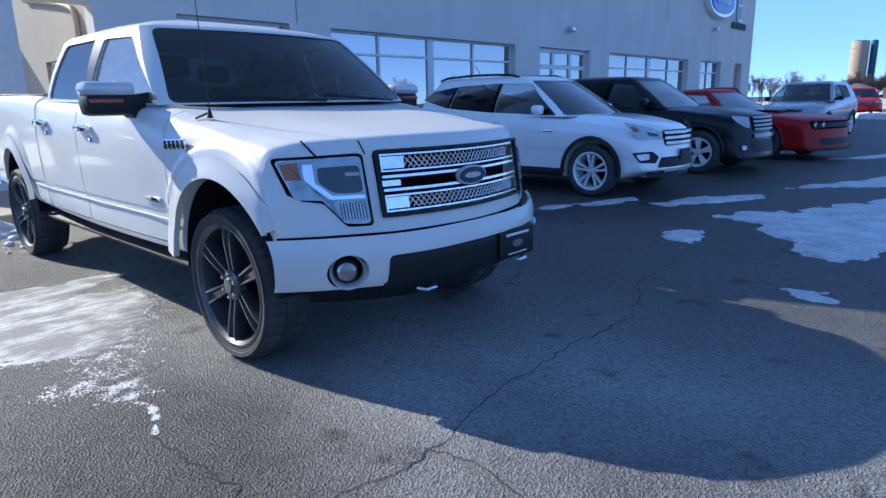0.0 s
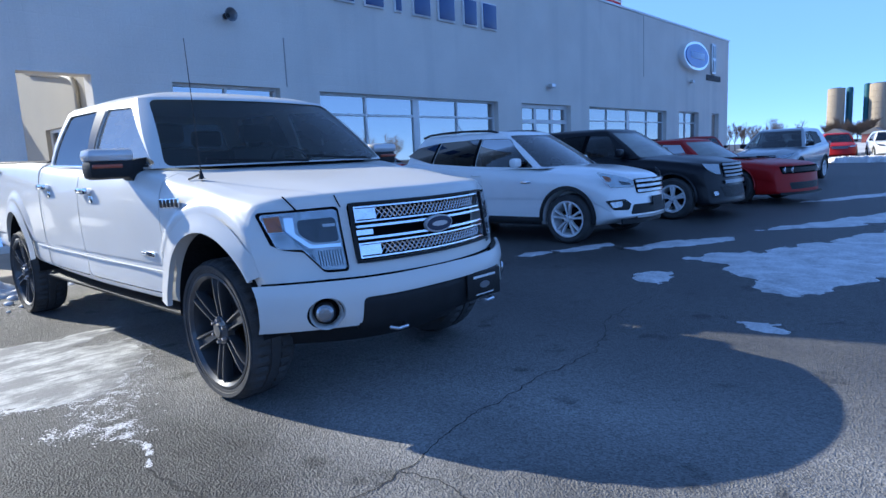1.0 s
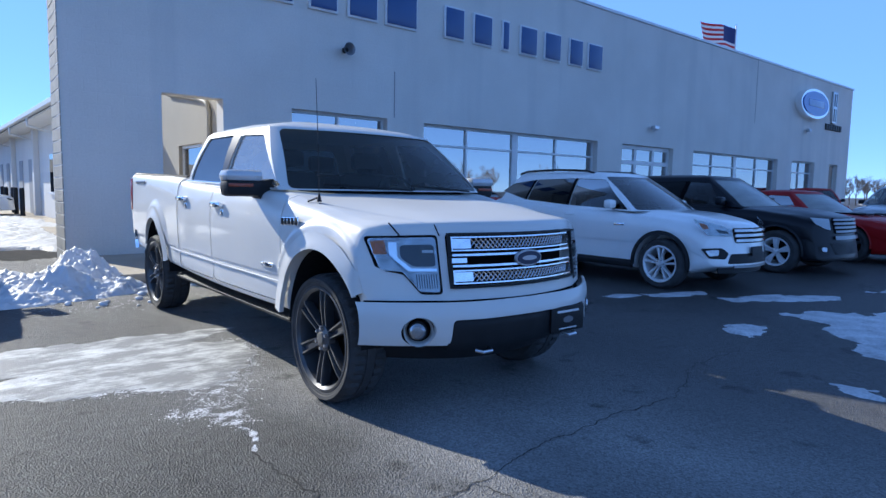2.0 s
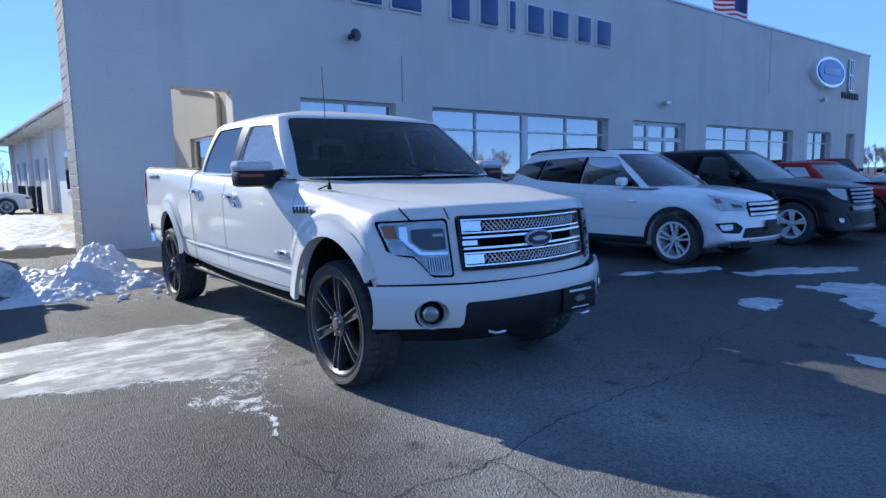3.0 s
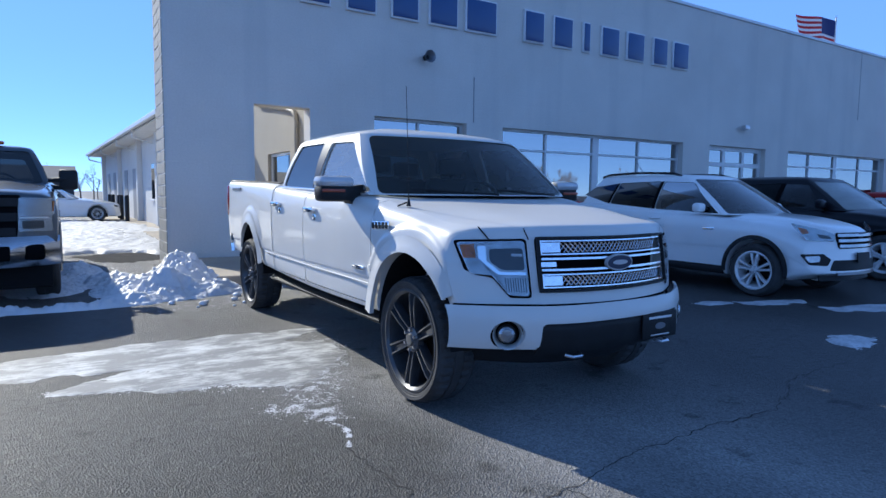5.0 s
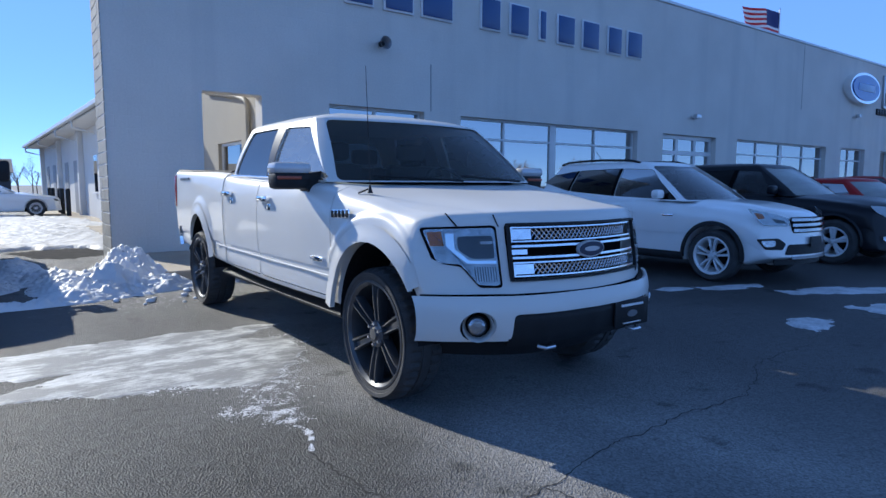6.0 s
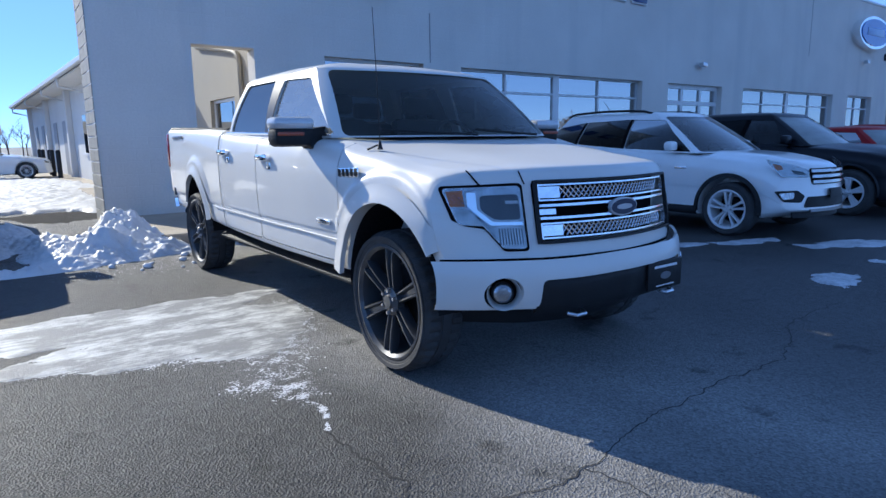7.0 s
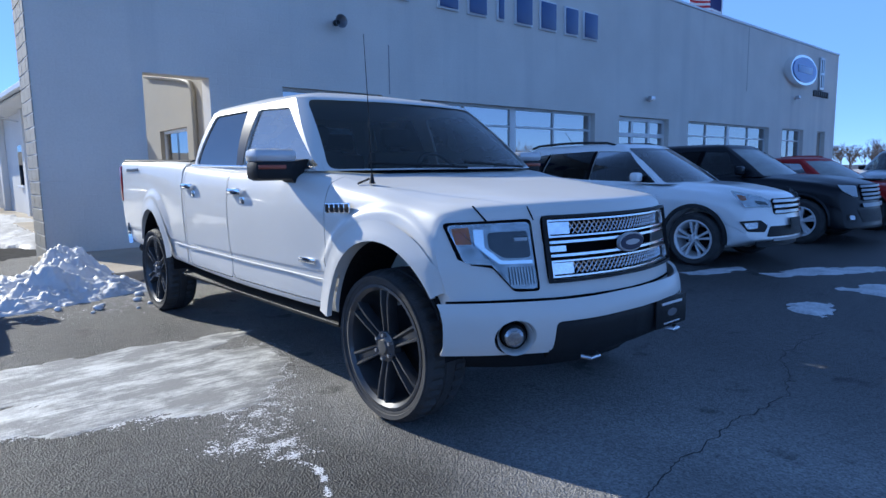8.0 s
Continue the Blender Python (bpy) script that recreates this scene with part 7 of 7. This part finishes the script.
# white saloon at the service wing
SAL_ST = [(-0.9, 0.24, 0.8, 0.62, 0.66, 0.66), (-0.88, 0.22, 0.84, 0.68, 0.7, 0.72), (-0.7, 0.21, 0.88, 0.76, 0.76, 0.8), (0.0, 0.2, 0.9, 0.84, 0.8, 0.9), (0.6, 0.2, 0.9, 0.9, 0.82, 0.95), (1.5, 0.21, 0.9, 0.93, 0.83, 0.96), (2.6, 0.22, 0.9, 0.96, 0.82, 1.0), (3.2, 0.28, 0.88, 0.98, 0.8, 1.03), (3.75, 0.36, 0.82, 0.95, 0.76, 1.02)]
car("white_saloon", pose(-1.3, 27.3, 0, 0, 0, 90), "white four-door saloon parked by the service wing", "car", WHITE_PAINT2, SAL_ST, 2.75, Nose(-0.9, 0.4, 2.4, 0.15, 0.5, 0.8, 0.88), Cab(0.93, 1.36, 0.55, 1.35, 3.3, 2.6, 0.82, 0.6, bow=0.2, rear_bow=0.1, crown=0.05, curve=0.02),
    [[(1.08, 0.97), (1.78, 0.98), (1.74, 1.31), (1.42, 1.29)], [(1.86, 0.985), (2.65, 1.0), (2.45, 1.26), (1.82, 1.315)]], (0.04, 0.95, 0.94, 0.9), (0.2, 0.9, 0.85, 0.8), (0.33, 0.22, 0.215, RIM_SILVER, 10, 0.0, 0.022, 0.78), 0.9,
    [rounded([(-0.84, 0.72), (-0.5, 0.66), (-0.5, 0.6), (-0.78, 0.62)], 0.02)], (0.4, 0.5, 0.66, 3, CHROME), None, None, (0.85, 0.95, 0.94, 0.16, 0.11, WHITE_PAINT2), ((1.65, 0.82), (2.5, 0.85)), (0.38, 0.34, 0.02, WHITE_PAINT2), tail=(3.6, 0.75, 0.95))


# ---- distance ----
BARK = mat("bare_branches", (0.17, 0.125, 0.095), 0.9, 0, 0, 0.15, 3, 40)
SILO_MAT = mat("silo_concrete", (0.44, 0.36, 0.26), 0.85, 0, 0, 0.12, 0.3, 4, stretch=(1, 1, 0.15))
SILO_TEAL = mat("silo_blue_steel", (0.03, 0.13, 0.16), 0.5, 0.3, 0, 0.1, 0.3, 4)


def grow(bm, base, height, rng, depth=4, twigs=5):
    """A bare tree: tapered trunk, limbs and twigs as three-sided spars."""
    def spar(p, d, length, r, level):
        q = p + d * length
        u = d.orthogonal().normalized()
        w = d.cross(u)
        a = [bm.verts.new(p + r * (math.cos(k * 2.0944) * u + math.sin(k * 2.0944) * w)) for k in range(3)]
        b = [bm.verts.new(q + r * 0.55 * (math.cos(k * 2.0944) * u + math.sin(k * 2.0944) * w)) for k in range(3)]
        for k in range(3):
            bm.faces.new((a[k], a[(k + 1) % 3], b[(k + 1) % 3], b[k]))
        if level <= 0:
            return
        for _ in range(twigs if level > 1 else twigs + 2):
            f = rng.uniform(0.3, 1.0)
            nd = (d + Vector((rng.uniform(-1, 1), rng.uniform(-1, 1), rng.uniform(-0.1, 0.6))) * rng.uniform(0.5, 0.95)).normalized()
            spar(p + d * length * f, nd, length * rng.uniform(0.5, 0.72), r * 0.5, level - 1)
    spar(Vector(base), Vector((rng.uniform(-0.06, 0.06), rng.uniform(-0.06, 0.06), 1)).normalized(), height * 0.36, height * 0.016, depth)


def wood(name, spots, label, seed, depth=3, twigs=5):
    rng = random.Random(seed)
    bm = bmesh.new()
    for x, y, h in spots:
        grow(bm, (x, y, -0.3), h * rng.uniform(0.8, 1.2), rng, depth, twigs)
    return tagged(part(name, bm, BARK, smooth=0), label, "trees", kind="stuff")


rng = random.Random(5)
# beyond the east end of the building
wood("tree_line_east", [(110 + rng.uniform(0, 30), 24 + k * 0.75 + rng.uniform(-2, 2), 6.5) for k in range(50)], "bare brown winter trees beyond the building", 1, 6, 4)
wood("far_wood_east", [(230 + rng.uniform(-10, 10), -30 + k * 5.0, 9) for k in range(26)], "thin line of bare trees on the horizon", 2, 3, 4)
# beyond the side lot
wood("tree_line_side", [(-34 + k * 1.0 + rng.uniform(-1, 1), 96 + rng.uniform(-6, 10), 6.0) for k in range(44)], "bare winter trees behind the side lot", 3, 5, 3)
# across the road, mirrored in the showroom glass
wood("tree_line_road", [(8 + k * 2.4 + rng.uniform(-2, 2), -58 - rng.uniform(0, 22), 8) for k in range(58)], "bare trees across the road", 4, 4, 5)
for k, (x, y, r, h, mt, lb) in enumerate([(232.5, 38.6, 2.45, 17.2, SILO_MAT, "tall weathered tan concrete silo"), (236, 35.5, 1.0, 17.3, SILO_TEAL, "tall narrow dark blue-green silo"), (236.5, 30.8, 1.0, 18.0, SILO_TEAL, "tall narrow dark blue-green silo"), (235, 27.2, 2.9, 17.8, SILO_MAT, "tall weathered tan concrete silo")]):
    s = thing("silo", pose(x, y, 0), lb, "silo", "silos on the horizon")
    part("shell", lathe([(0, h), (r * 0.96, h), (r, h - 0.4), (r, 0)], 32, Matrix.Rotation(-math.pi / 2, 4, "Y")), mt, s)
    part("roof_cap", lathe([(0, h + 0.35), (r * 0.5, h + 0.28), (r * 0.97, h + 0.02)], 32, Matrix.Rotation(-math.pi / 2, 4, "Y")), SILO_TEAL, s)
    for j in range(9):
        z = 1.5 + j * (h - 2) / 9
        part("hoop", lathe([(r + 0.01, z), (r + 0.07, z + 0.02), (r + 0.07, z + 0.14), (r + 0.01, z + 0.16)], 32, Matrix.Rotation(-math.pi / 2, 4, "Y")), mt, s)
wood("silo_trees", [(222 + rng.uniform(-4, 4), 27.5 + k * 0.75, rng.uniform(7.5, 10.5)) for k in range(16)], "dense bare trees between the silos", 6, 4, 7)
DARK_WALL = mat("dark_cladding", (0.09, 0.08, 0.075), 0.8, 0, 0, 0.15, 0.5, 6)
BARN_RED = mat("barn_paint", (0.3, 0.1, 0.08), 0.8, 0, 0, 0.1, 1, 10)
for x, y, w, d, h, mt, lb in [(205, 33, 9, 6, 2.6, CREAM, "low pale farm building far off"), (190, 22, 7, 5, 2.2, BARN_RED, "low reddish shed far off"), (-14, 84, 26, 8, 2.6, DARK_WALL, "long low dark building behind the side lot")]:
    s = thing("far_building", pose(x, y, 0), lb, "building")
    part("wall", box(-w / 2, w / 2, -d / 2, d / 2, 0, h), mt, s, smooth=0)
    part("roof", prism([(-d / 2 - 0.4, h), (0, h + 1.6), (d / 2 + 0.4, h)], "x", -w / 2 - 0.3, w / 2 + 0.3), SHOP_DARK, s, smooth=0)
    for k in range(3):
        part("window", box(-w / 2 + w * (k + 0.7) / 3.6, -w / 2 + w * (k + 1.1) / 3.6, -d / 2 - 0.04, -d / 2 - 0.005, 0.9, 1.9), SHOP_GLASS, s, smooth=0)
for x, y, h in [(-14.5, 60, 7.5), (-12.8, 61, 9.0)]:
    s = thing("light_pole", pose(x, y, 0), "thin grey light pole beyond the side lot", "pole", "poles beyond the side lot")
    part("pole", tube([(0, 0, 0), (0, 0, h)], [0.09, 0.05], 8), GREY_PAINT, s)
    part("head", box(-0.25, 0.25, -0.12, 0.12, h, h + 0.12, 0.03), GREY_PAINT, s)
snow_patch("snow_field_far", outline_through([(62, 14), (140, 40), (215, 50), (215, 0), (120, -14), (64, -4)], 31.0, 1.0), 0.06, FIELD, "snowy stubble field far off", 31.0)
